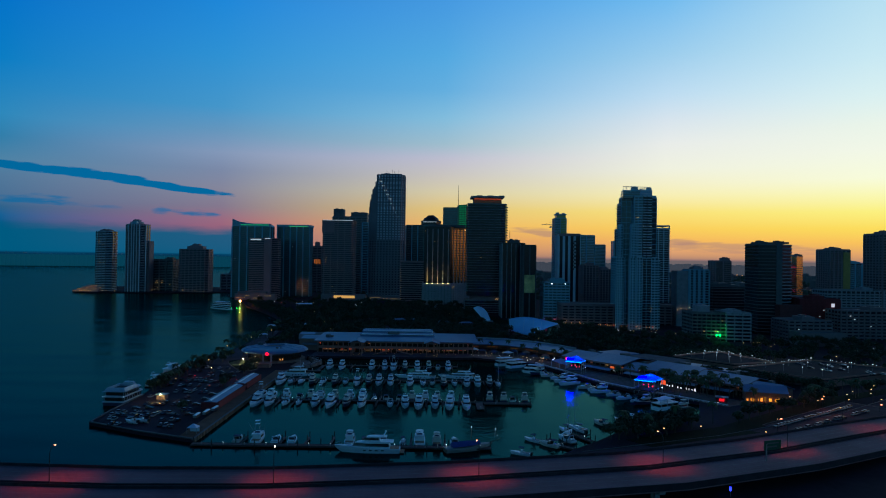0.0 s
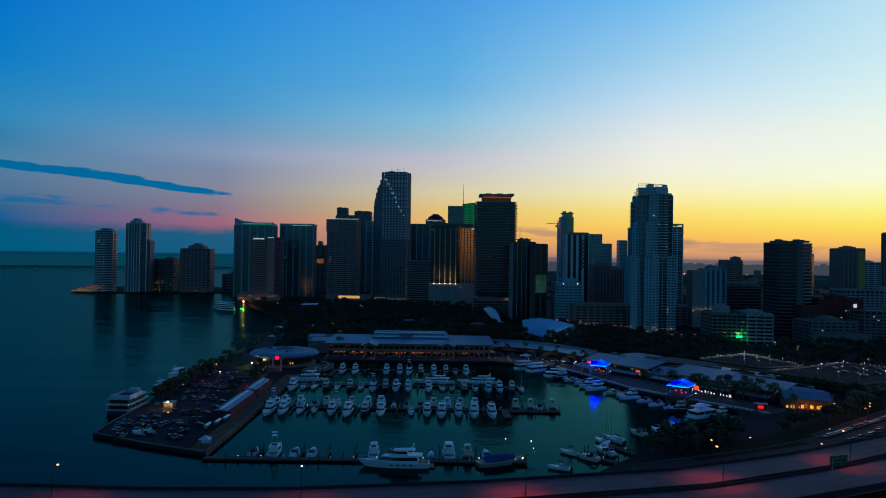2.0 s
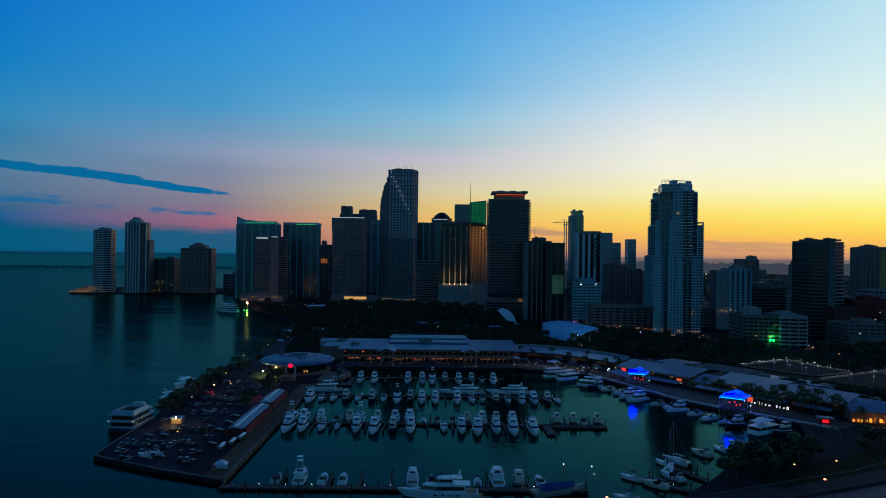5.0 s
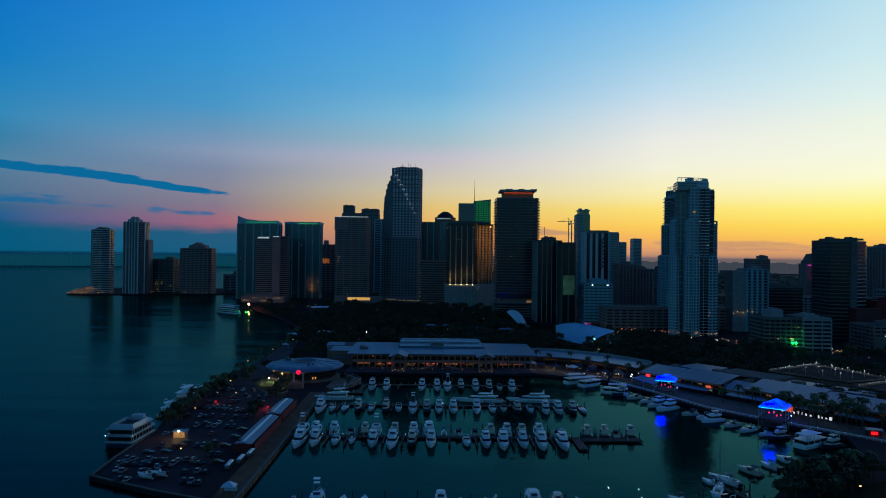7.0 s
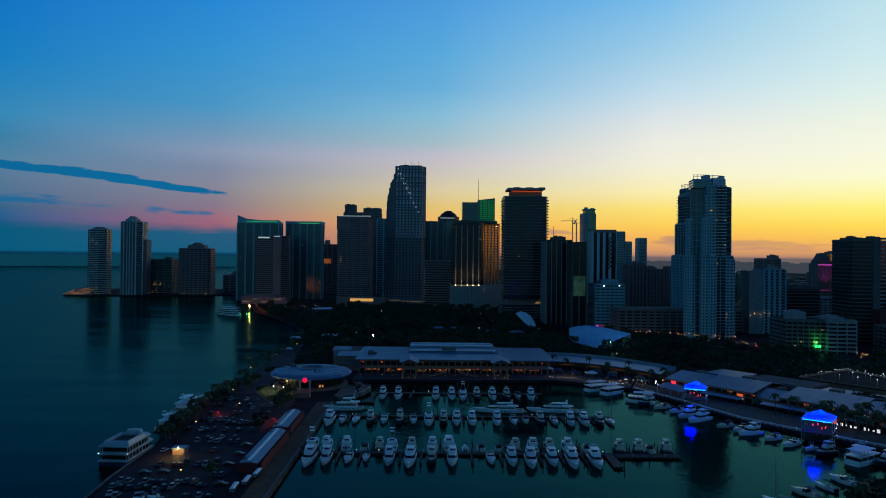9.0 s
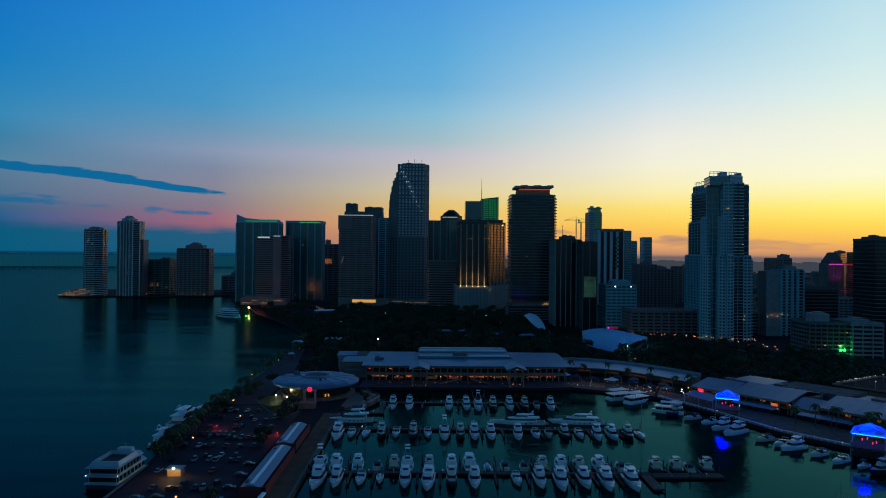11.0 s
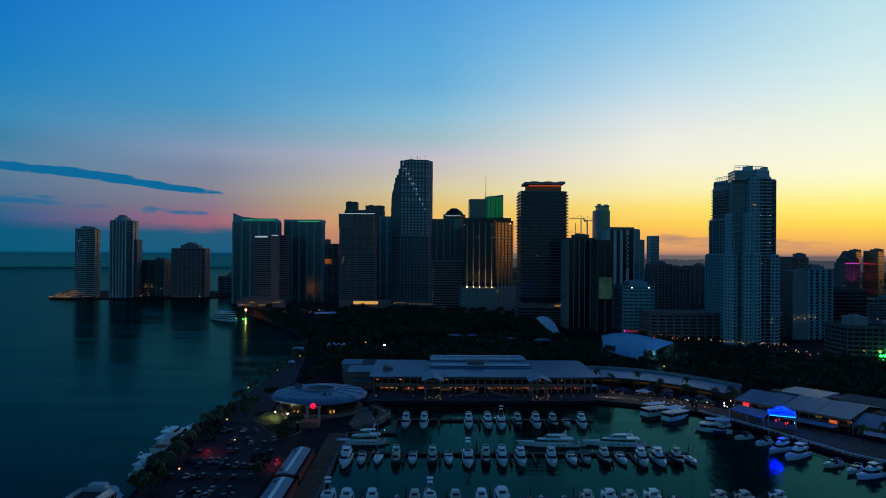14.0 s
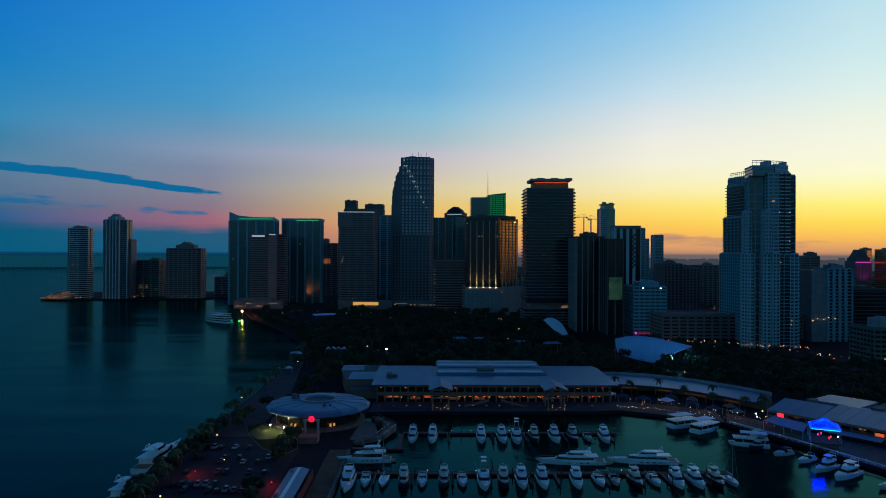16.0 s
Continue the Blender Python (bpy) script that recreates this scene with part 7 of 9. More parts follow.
for i in range(22):
    s0 = 4 + i * 7.3
    part("shop_light", Shape().box(s0, s0 + random.uniform(1.2, 3.2), 4.3, 4.55, 0.8 + 3 * (i % 2), 1.7 + 3 * (i % 2)), glow("row_shop_light_%d" % i, random.choice(((1, 0.5, 0.15), (1, 0.25, 0.08), (0.9, 0.9, 0.8))), random.uniform(0.08, 0.28)), row)
part("sign_panel", Shape().box(5.6, 8.6, -0.3, 0.1, 3.6, 5.4), glow("red_sign_panel", (1.0, 0.02, 0.03), 2.0), row, "red lit sign panel")
sgn = thing("sign_board", "orange lit sign board on a post beside the tent", "sign", 138, 431, 1.69, TURN_ROW)
part("post", Shape().box(-0.15, 0.15, 0.1, 0.4, 0, 4.2), DARK_METAL, sgn)
part("panel", Shape().box(-1.6, 1.6, -0.1, 0.1, 4.0, 6.6), glow("orange_sign_panel", (1.0, 0.09, 0.02), 1.0), sgn, "orange lit sign panel")
part("sign_panel", Shape().box(49, 52.4, -0.3, 0.1, 3.4, 4.8), glow("amber_sign_panel", (1.0, 0.16, 0.03), 0.6), row, "orange lit sign panel")
# pale letters on the fascia, as plain bars
for i in range(13):
    if i in (1, 8):
        continue
    part("sign_bar", Shape().box(104 + i * 2.0 + (i * 3 % 4) * 0.15, 104.7 + i * 2.0 + (i * 7 % 5) * 0.16, -17.2, -17.0, 1.5 + (i % 3) * 0.14, 3.1 - (i * 5 % 4) * 0.22), glow("sign_bar_light_%d" % i, (1, 0.95, 0.95), 0.65), row, "white lit sign bar")
part("sign_beam", Shape().box(102, 132, -17.0, -16.7, 1.0, 1.4), DARK_METAL, row)
part("sign_post", Shape().box(102, 102.3, -17.0, -16.7, 0, 1.4), DARK_METAL, row)
part("sign_post", Shape().box(131.6, 132, -17.0, -16.7, 0, 1.4), DARK_METAL, row)
for k, (s0, s1) in enumerate(((30, 54), (66, 92), (96, 122), (126, 146))):
    aw = thing("boardwalk_awning", "low blue-grey awning roof on posts along the boardwalk", "awning", AX + DIRX * s0, AY + DIRY * s0, 1.69, TURN_ROW, "boardwalk awnings")
    part("roof", Shape().loft([[(x, -7.6, 2.7), (x, -3.2, 3.5), (x, -3.2, 3.35), (x, -7.6, 2.55)] for x in (0, s1 - s0)]), SEAM, aw)
    for i in range(6):
        for yy, hh in ((-7.4, 2.6), (-3.4, 3.4)):
            part("post", Shape().box(-0.07, 0.07, yy - 0.07, yy + 0.07, 0, hh), DARK_METAL, aw, at=((s1 - s0) * (i + 0.1) / 5.2, 0, 0))
part("back_roof", Shape().box(30, 70, 44, 66, 0, 6.5), ROOF_GRAVEL, row)
part("back_roof", Shape().box(4, 28, 38, 60, 0, 7.0), SEAM, row)
part("back_roof", Shape().box(74, 120, 44, 58, 0, 6.0), SEAM, row)

# boardwalk rail with pale edge and lamps
RAIL_PAINT = mat("pale_rail_paint", (0.80, 0.74, 0.78), 0.6, vary=0.15)
br = thing("boardwalk_rail", "long pale rail with small lamps along the boardwalk", "railing", 0, 0, 1.69, kind="structure")
line = [(72, 533), (89, 496), (105, 454.5), (123, 430), (160, 386.6)]
for a, b in zip(line, line[1:]):
    part("rail", Shape().tube((*a, 1.1), (*b, 1.1), 0.26, 4).tube((*a, 0.6), (*b, 0.6), 0.05, 4), RAIL_PAINT, br)
    n = int((Vector(b) - Vector(a)).length / 3)
    for i in range(n):
        k = i / n
        part("post", Shape().box(-0.08, 0.08, -0.08, 0.08, -0.1, 1.12), RAIL_PAINT, br, at=(a[0] + (b[0] - a[0]) * k, a[1] + (b[1] - a[1]) * k, 0))
        if i % 4 == 1:
            part("lamp", Shape().ball(0, 0, 1.35, 0.11, 6, 4), COOL, br, at=(a[0] + (b[0] - a[0]) * k, a[1] + (b[1] - a[1]) * k, 0))


# ---------------------------------------------------------------- blue-lit tents over the water
DECKING = mat("black_deck_boards", (0.010, 0.010, 0.011), 0.9, vary=0.4, scale=0.5, fine=4.0)


FLOOD = glow("deep_blue_floodlamp", (0.0, 0.00035, 1.0), 240.0)


def lit_tent(x, y, turn, w, d):
    t = thing("event_tent", "open tent on posts, its canopy lit bright blue", "tent", x, y, 0, turn, "blue tents")
    fab = bpy.data.materials.new("tent_fabric")
    fab.use_nodes = True
    nt = fab.node_tree
    nt.nodes.remove(nt.nodes["Principled BSDF"])
    di, tr, mx = nt.nodes.new("ShaderNodeBsdfDiffuse"), nt.nodes.new("ShaderNodeBsdfTranslucent"), nt.nodes.new("ShaderNodeMixShader")
    # part of the blue light is put into the fabric's own colour
    di.inputs[0].default_value, tr.inputs[0].default_value = (0.16, 0.34, 0.75, 1), (0.24, 0.45, 0.8, 1)
    mx.inputs[0].default_value = 0.6
    nt.links.new(di.outputs[0], mx.inputs[1])
    nt.links.new(tr.outputs[0], mx.inputs[2])
    nt.links.new(mx.outputs[0], nt.nodes["Material Output"].inputs[0])
    o = Shape()
    o.v += [(-w / 2, -d / 2, 10.8), (w / 2, -d / 2, 10.8), (w / 2, d / 2, 10.8), (-w / 2, d / 2, 10.8), (-w * 0.24, 0, 13.9), (w * 0.24, 0, 13.9)]
    o.f += [(0, 1, 5, 4), (2, 3, 4, 5), (1, 2, 5), (3, 0, 4)]
    part("canopy", o, fab, t, "blue-lit translucent canopy")
    for sx in (-1, 0, 1):
        for sy in (-1, 1):
            part("post", Shape().box(-0.13, 0.13, -0.13, 0.13, -3, 10.9), STEEL, t, at=(sx * w * 0.47, sy * d * 0.47, 0))
    part("platform", Shape().box(-w / 2, w / 2, -d / 2, d / 2, 4.6, 5.0), DECKING, t)
    part("platform", Shape().box(-w / 2, w / 2, -d / 2, d / 2, 1.3, 1.6), DECKING, t)
    for sy in (-1, 1):
        part("rail", Shape().box(-w / 2, w / 2, sy * d / 2 - 0.05, sy * d / 2 + 0.05, 5.9, 6.0), WHITE_STUCCO, t)
        part("led_tube", Shape().tube((-w / 2 + 0.4, sy * (d / 2 - 0.5), 10.6), (w / 2 - 0.4, sy * (d / 2 - 0.5), 10.6), 0.16, 6), BLUEGLOW, t, "blue light tube")
    for sx in (-1, 1):
        part("led_tube", Shape().tube((sx * (w / 2 - 0.5), -d / 2 + 0.8, 10.6), (sx * (w / 2 - 0.5), d / 2 - 0.8, 10.6), 0.16, 6), BLUEGLOW, t, "blue light tube")
    for k, a0 in enumerate((0, 90)):
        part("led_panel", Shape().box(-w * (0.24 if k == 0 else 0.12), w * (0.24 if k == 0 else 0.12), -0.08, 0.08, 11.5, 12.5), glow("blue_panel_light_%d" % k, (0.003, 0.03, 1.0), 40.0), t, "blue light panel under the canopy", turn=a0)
    # a row of floodlights over the water on the bay side
    c, s_ = math.cos(radians(turn)), math.sin(radians(turn))
    fx, fy = -4.6 * c - 4.2 * s_, 4.6 * s_ - 4.2 * c
    for k in range(4):
        part("flood_lamp", Shape().box(-0.55, 0.55, -0.25, 0.25, 12.2, 13.1), FLOOD, t, "deep blue floodlamp", at=(fx + (k - 1.5) * 1.25 * c, fy - (k - 1.5) * 1.25 * s_, 0), turn=-turn)
    part("flood_rail", Shape().box(-2.8, 2.8, -0.1, 0.1, 12.0, 12.2).box(-0.1, 0.1, -0.1, 0.1, 9.0, 12.0), DARK_METAL, t, at=(fx, fy, 0), turn=-turn)
    # unseen plate, added to block the blue light from the platform
    part("lamp_tray", Shape().prism(rect(w * 0.5, w * 0.46), 11.2, 11.3), DARK_METAL, t, "unseen plate added to keep the panel light off the platform", at=(0, -w * 0.23, 0))
    for k, (px_, py_, pz_) in enumerate(((-3.5, -1.5, 6.4), (0.5, -2.5, 6.1), (3.0, 1.0, 6.6), (-1.0, 2.5, 6.9))):
        part("red_lamp", Shape().box(px_ - 0.55, px_ + 0.55, py_ - 0.2, py_ + 0.2, pz_, pz_ + 0.8), glow("red_bar_lamp_%d" % k, (1.0, 0.03, 0.05 + 0.05 * k), 1.1), t, "small red bar lamp")
    part("lamp", Shape().ball(w * 0.46, -d * 0.47, 5.4, 0.3, 6, 4), COOL, t)
    lamp = bpy.data.lights.new("tent_light", "POINT")
    lamp.color, lamp.energy, lamp.shadow_soft_size = (0.0, 0.24, 1.0), 420, 0.6
    lo = new("tent_light", lamp)
    lo.location = (x, y, 11.9)


# long flat awning between the terraces and the first tent
sail = thing("deck_awning", "long flat blue awning on white posts beside the tent", "awning", 0, 0, 1.69)
part("canopy", Shape().loft([[(82.4, 520.6, 4.6), (91, 527, 5.4), (91, 527, 5.25), (82.4, 520.6, 4.45)], [(86.5, 509.5, 4.5), (95, 518.5, 5.3), (95, 518.5, 5.15), (86.5, 509.5, 4.35)], [(90.4, 499.8, 4.6), (98.6, 511, 5.4), (98.6, 511, 5.25), (90.4, 499.8, 4.45)]]), mat("blue_awning_cloth", (0.16, 0.24, 0.44), 0.8, vary=0.2), sail)
for x, y, h in ((82.6, 520.4, 4.5), (86.7, 509.6, 4.4), (90.4, 500.1, 4.5), (90.8, 526.6, 5.3), (94.8, 518.2, 5.2), (98.4, 510.9, 5.3)):
    part("post", Shape().box(-0.1, 0.1, -0.1, 0.1, 0, h), WHITE_STUCCO, sail, at=(x, y, 0))
for x, y, m_, lab in ((85.6, 533.4, COOL, "white globe lamp on a post at the terrace end"), (94.0, 545.0, WARM, "amber globe lamp on a post at the terrace end"), (79.5, 541.5, WARM, "amber globe lamp on a post at the terrace end"), (88.0, 539.5, COOL, "white globe lamp on a post at the terrace end")):
    gl = thing("globe_lamp", lab, "lamp", x, y, 1.69, 0, "terrace globe lamps")
    part("pole", Shape().tube((0, 0, 0), (0, 0, 3.2), 0.07, 5), DARK_METAL, gl)
    part("globe", Shape().ball(0, 0, 3.4, 0.36 if m_ is COOL else 0.3, 8, 6), m_, gl)


lit_tent(95, 491.5, 65, 13, 12)
lit_tent(125.5, 420.5, 53, 15, 13)

# ---------------------------------------------------------------- cafe with amber front, red kiosk
cafe = thing("amber_cafe", "low cafe with a glowing amber front", "building", 187, 399, G0, -16)
part("wall", Shape().box(-11, 11, 2, 14, 0, 6.5), TAN, cafe)
part("roof", Shape().loft([[(x, 0, 6.0), (x, 8, 9.0), (x, 16, 6.0), (x, 16, 5.7), (x, 8, 8.7), (x, 0, 5.7)] for x in (-12, 12)]), SEAM, cafe)
rc = random.Random(4)
for i in range(11):
    x, h = -10 + i * 1.9 + rc.uniform(-0.4, 0.4), rc.uniform(0.5, 2.2)
    part("lit_window", Shape().box(x, x + rc.uniform(0.5, 1.4), 1.5, 1.9, rc.uniform(0.3, 0.9), 0.9 + h), glow("amber_window_%d" % i, (1.0, rc.uniform(0.28, 0.5), 0.03), rc.choice((0.15, 0.3, 0.7, 1.4))), cafe, "amber lit window")
for i in range(7):
    part("column", Shape().box(-0.2, 0.2, -0.2, 0.2, 0, 5.8), TAN, cafe, at=(-11 + i * 3.66, 0.3, 0))
lamp = bpy.data.lights.new("cafe_light", "POINT")
lamp.color, lamp.energy, lamp.shadow_soft_size = (1.0, 0.45, 0.1), 420, 0.8
new("cafe_light", lamp).location = (184, 393, 5)
kio = thing("red_kiosk", "small kiosk glowing red on the boardwalk", "kiosk", 161.5, 399, G0, -20)
part("wall", Shape().box(-3, 3, 0, 4, 0, 2.8), RED_STUCCO, kio)
part("lit_front", Shape().box(-1.5, 1.3, -0.3, -0.05, 0.7, 2.2), glow("red_front", (1.0, 0.01, 0.02), 1.0), kio, "red lit front")
part("roof", Shape().box(-3.6, 3.6, -1, 4.4, 2.8, 3.1), SEAM, kio)

bulb_mesh = Shape().ball(0, 0, 6.6, 0.13, 6, 4).mesh("bulb", COOL)
DECK = mat("dark_deck_asphalt", (0.022, 0.021, 0.028), 0.9, spec=0.12, vary=0.4, scale=0.1, fine=1.5)
# ---------------------------------------------------------------- parking decks with strings of white lamps
for name, quad, lab in (("parking_deck", [(183, 548), (214, 508), (248, 522), (231, 577)], "flat parking deck edged with strings of white lamps"), ("parking_deck", [(210, 493), (244, 446), (332, 492), (286, 536)], "second flat parking deck with white lamps")):
    cx, cy = sum(p[0] for p in quad) / 4, sum(p[1] for p in quad) / 4
    t = thing(name, lab, "parking deck", cx, cy, G0, 0, "parking decks")
    loc = [(x - cx, y - cy) for x, y in quad]
    part("deck", Shape().prism(loc, 4.6, 5.2), DECK, t)
    part("wall", Shape().prism(grow(loc, -1.5), 0, 4.6), TAN, t)
    for i in range(4):
        a, b = Vector(loc[i]), Vector(loc[(i + 1) % 4])
        n = (b - a).normalized()
        part("parapet", Shape().prism([tuple(a), tuple(b), tuple(b + Vector((-n.y, n.x)) * 0.3), tuple(a + Vector((-n.y, n.x)) * 0.3)], 5.2, 6.2), TAN, t)
        m = int((b - a).length / 2.8)
        for k in range(m):
            p = a + (b - a) * (k / m)
            if i in (2, 3):
                part("bulb", bulb_mesh, None, t, at=(p.x, p.y, 0))
    for k in range(12):
        u, v = (k % 4 + 0.7) / 4.6, (k // 4 + 0.7) / 3.4
        p = Vector(loc[0]) * (1 - u) * (1 - v) + Vector(loc[1]) * u * (1 - v) + Vector(loc[2]) * u * v + Vector(loc[3]) * (1 - u) * v
        part("lamp_pole", Shape().tube((0, 0, 5.2), (0, 0, 9.4), 0.09, 5), STEEL, t, at=(p.x, p.y, 0))
        part("lamp_head", Shape().box(-0.2, 0.2, -0.12, 0.12, 9.3, 9.55), COOL, t, at=(p.x, p.y, 0))

# ---------------------------------------------------------------- bayfront park
amp = thing("tensile_canopy", "big white tensile canopy over the open-air theatre", "canopy", 92, 722, G0)
RIDGE = [(-20, 23, 15.4), (-12, 21, 17.4), (-4, 18, 18.4), (5, 12, 18.0), (13, 6, 16.9), (20, -4, 15.8), (26, -14, 14.9)]
HEM = [(-20, 15, 4.4), (-15, 7, 3.4), (-8, -1, 1.8), (1, -7, 0.9), (8, -13, 6.0), (16, -19, 11.4), (26, -17, 14.4)]
rings = []
for (ax, ay, az), (bx, by, bz) in zip(RIDGE, HEM):
    rings.append([(ax + (bx - ax) * k / 6, ay + (by - ay) * k / 6, az + (bz - az) * k / 6 - 1.6 * math.sin(math.pi * k / 6) * min(1, (az - bz) / 6)) for k in range(7)])
# blue stage light is put into the white membrane's colour
LIGHT_TINTED_MEMBRANE = mat("membrane_blue_light_tint", (0.30, 0.56, 0.88), 0.6, vary=0.12, scale=0.1, fine=1.0)
part("membrane", Shape().loft(rings, closed=False), LIGHT_TINTED_MEMBRANE, amp, "taut white fabric roof, blue light put into its colour", smooth=True)
amp.children[0].modifiers.new("thick", "SOLIDIFY").thickness = 0.25
back = [[(p[0], p[1], p[2]), (p[0] + 3, p[1] + 8, p[2] - 2), (p[0] + 5, p[1] + 15, p[2] - 6)] for p in RIDGE]
part("membrane", Shape().loft(back, closed=False), WHITE_MEMBRANE, amp, "rear slope of the fabric roof", smooth=True)
for i in (0, 2, 3, 4, 6):
    part("rib_cable", Shape().loft([[(p[0] - 0.15, p[1], p[2] + 0.1), (p[0] + 0.15, p[1], p[2] + 0.1), (p[0] + 0.15, p[1], p[2] + 0.22), (p[0] - 0.15, p[1], p[2] + 0.22)] for p in rings[i]]), WHITE_MEMBRANE, amp)
    part("mast", Shape().tube((RIDGE[i][0], RIDGE[i][1], 0), RIDGE[i], 0.25, 6), STEEL, amp)
    part("tie_down", Shape().tube((HEM[i][0] - 1, HEM[i][1] - 3, 0), HEM[i], 0.08, 5), STEEL, amp)
sp = thing("curved_shell", "white curved shell sculpture standing in the park", "sculpture", 46, 884, G0)
rs = []
for i in range(11):
    a = i / 10
    c = Vector((-3 + 15.5 * a, 22 - 26 * a, 15.5 * (1 - a ** 1.7)))
    w = 3.4 + 2.6 * math.sin(math.pi * a)
    rs.append([(c.x - w * 0.8, c.y - 1.0, c.z - w * 0.35), (c.x, c.y - 2.4, c.z + 0.3), (c.x + w * 0.8, c.y - 1.0, c.z + w * 0.4), (c.x + w * 0.8, c.y - 0.4, c.z + w * 0.4 + 0.3), (c.x, c.y - 1.8, c.z + 0.7), (c.x - w * 0.8, c.y - 0.4, c.z - w * 0.35 + 0.3)])
part("shell", Shape().loft(rs), WHITE_MEMBRANE, sp)
part("foot", Shape().prism([(6, -10), (18, -12), (18, -4), (6, -2)], -0.2, 1.0), CONCRETE, sp)
for x, y, lab in ((-198, 1025, "low white pavilion roof in the park"), (-30, 800, "low pale park shelter"), (2, 776, "stepped pale park shelter"), (-48, 800, "low grey park roof"), (-174, 709, "pale waterside awning"), (-173, 671, "pale waterside awning"), (28, 770, "low pale park shelter")):
    u = thing("park_shelter", lab + " with thin posts", "shelter", x, y, G0 - 0.02, (x * 7) % 30, "park shelters")
    w = 14 if y > 650 and x > -100 else 9
    if y > 1000:
        w = 30
    up = 4.5 if y > 700 else 0
    part("roof", Shape().prism(rect(w, w * 0.6), 3.4 + up, 4.6 + up, [(-w * 0.3, w * 0.2), (w * 0.3, w * 0.2), (w * 0.3, w * 0.4), (-w * 0.3, w * 0.4)]), SEAM if x > -100 else WHITE_MEMBRANE, u)
    for sx in (-1, 1):
        for yy in (0.06, 0.54):
            part("post", Shape().tube((sx * w * 0.46, w * yy, 0), (sx * w * 0.46, w * yy, 3.45 + up), 0.12, 5), STEEL, u)

for i in range(5):
    u = thing("party_tent", "small white peaked tent in the park", "tent", -158 + 4.4 * i, 759 + 0.3 * (i % 2), G0, 4 * i, "park tents")
    part("canopy", Shape().prism(rect(4.2, 4.2), 4.4, 6.4, [(-0.2, 1.9), (0.2, 1.9), (0.2, 2.3), (-0.2, 2.3)]), WHITE_MEMBRANE, u)
    for sx in (-1.9, 1.9):
        for yy in (0.2, 4.0):
            part("post", Shape().tube((sx, yy, 0), (sx, yy, 4.45), 0.07, 4), STEEL, u)
lk = thing("park_kiosk", "small kiosk with a pale yellow lit front under the floodlight", "kiosk", -119, 738, G0)
part("wall", Shape().box(-3, 3, 0, 4, 0, 5.6), TAN, lk)
part("roof", Shape().box(-3.5, 3.5, -0.6, 4.5, 5.6, 5.9), SEAM, lk)
part("lit_front", Shape().box(-2.2, 2.2, -0.2, -0.03, 2.6, 5.2), glow("yellow_kiosk_front", (1.0, 0.85, 0.35), 0.35), lk, "pale yellow lit front")

# ---------------------------------------------------------------- red sheds along the wharf
for y0, y1, x0, x1 in ((364, 414, -124.9, -118.4), (418, 452, -125.4, -119.0)):
    t = thing("wharf_shed", "long low red-walled shed with a broad blue-grey roof on the wharf", "shed", (x0 + x1) / 2, y0, G0, 0, "wharf sheds")
    w, d = x1 - x0, y1 - y0
    n = 1
    for i in range(n):
        a, b = d * i / n + 0.3, d * (i + 1) / n - 0.3
        part("wall", Shape().box(-w / 2, w / 2, a, b, 0, 3.0), RED_STUCCO, t)
        part("roof", Shape().prism([(-w / 2 - 0.4, a - 0.3), (w / 2 + 0.4, a - 0.3), (w / 2 + 0.4, b + 0.3), (-w / 2 - 0.4, b + 0.3)], 3.0, 3.9, [(-w * 0.2, a - 0.3), (w * 0.2, a - 0.3), (w * 0.2, b + 0.3), (-w * 0.2, b + 0.3)]), SEAM, t)
        part("roof_light", Shape().box(-w * 0.05, w * 0.13, a + 1, b - 1, 3.9, 4.25), GELCOAT, t, "pale raised rooflight")
        part("roof_unit", Shape().box(-w * 0.40, -w * 0.26, a + 3, a + 5, 3.2, 4.4).box(-w * 0.38, -w * 0.24, b - 5, b - 3.6, 3.2, 4.1), DARK_CONCRETE, t)
        part("door", Shape().box(w / 2 - 0.02, w / 2 + 0.08, (a + b) / 2 - 1, (a + b) / 2 + 1, 0, 2.2), DARK_METAL, t)
    part("wall", Shape().box(-w / 2 - 0.6, w / 2 + 0.6, -0.8, -0.5, 0, 3.6), RED_STUCCO, t, "red end screen")
    part("screen", Shape().box(w / 2 + 1.75, w / 2 + 1.9, 0.5, d - 0.5, 0, 3.4), RED_STUCCO, t, "long dark red screen wall")
    for k in range(int(d / 6)):
        part("awning", Shape().prism([(w / 2 + 0.42, 1.5 + k * 6), (w / 2 + 1.7, 1.5 + k * 6), (w / 2 + 1.7, 5.2 + k * 6), (w / 2 + 0.42, 5.2 + k * 6)], 2.3, 2.45), RED_STUCCO, t, "small red awning")
lampp = thing("booth", "small booth under a strong warm lamp on the pier", "booth", -155.3, 385, G0)
part("wall", Shape().box(-2.5, 2.5, 0, 4, 0, 2.6), TAN, lampp)
part("roof", Shape().box(-3, 3, -0.6, 4.4, 2.6, 2.9), SEAM, lampp)
part("flood_lamp", Shape().ball(0, -0.4, 3.0, 0.4, 8, 6), glow("booth_flood", (1.0, 0.80, 0.45), 12), lampp, "strong warm flood lamp")
lamp = bpy.data.lights.new("booth_light", "POINT")
lamp.color, lamp.energy, lamp.shadow_soft_size = (1.0, 0.78, 0.22), 1000, 0.5
new("booth_light", lamp).location = (-155.3, 382.8, 5.0)

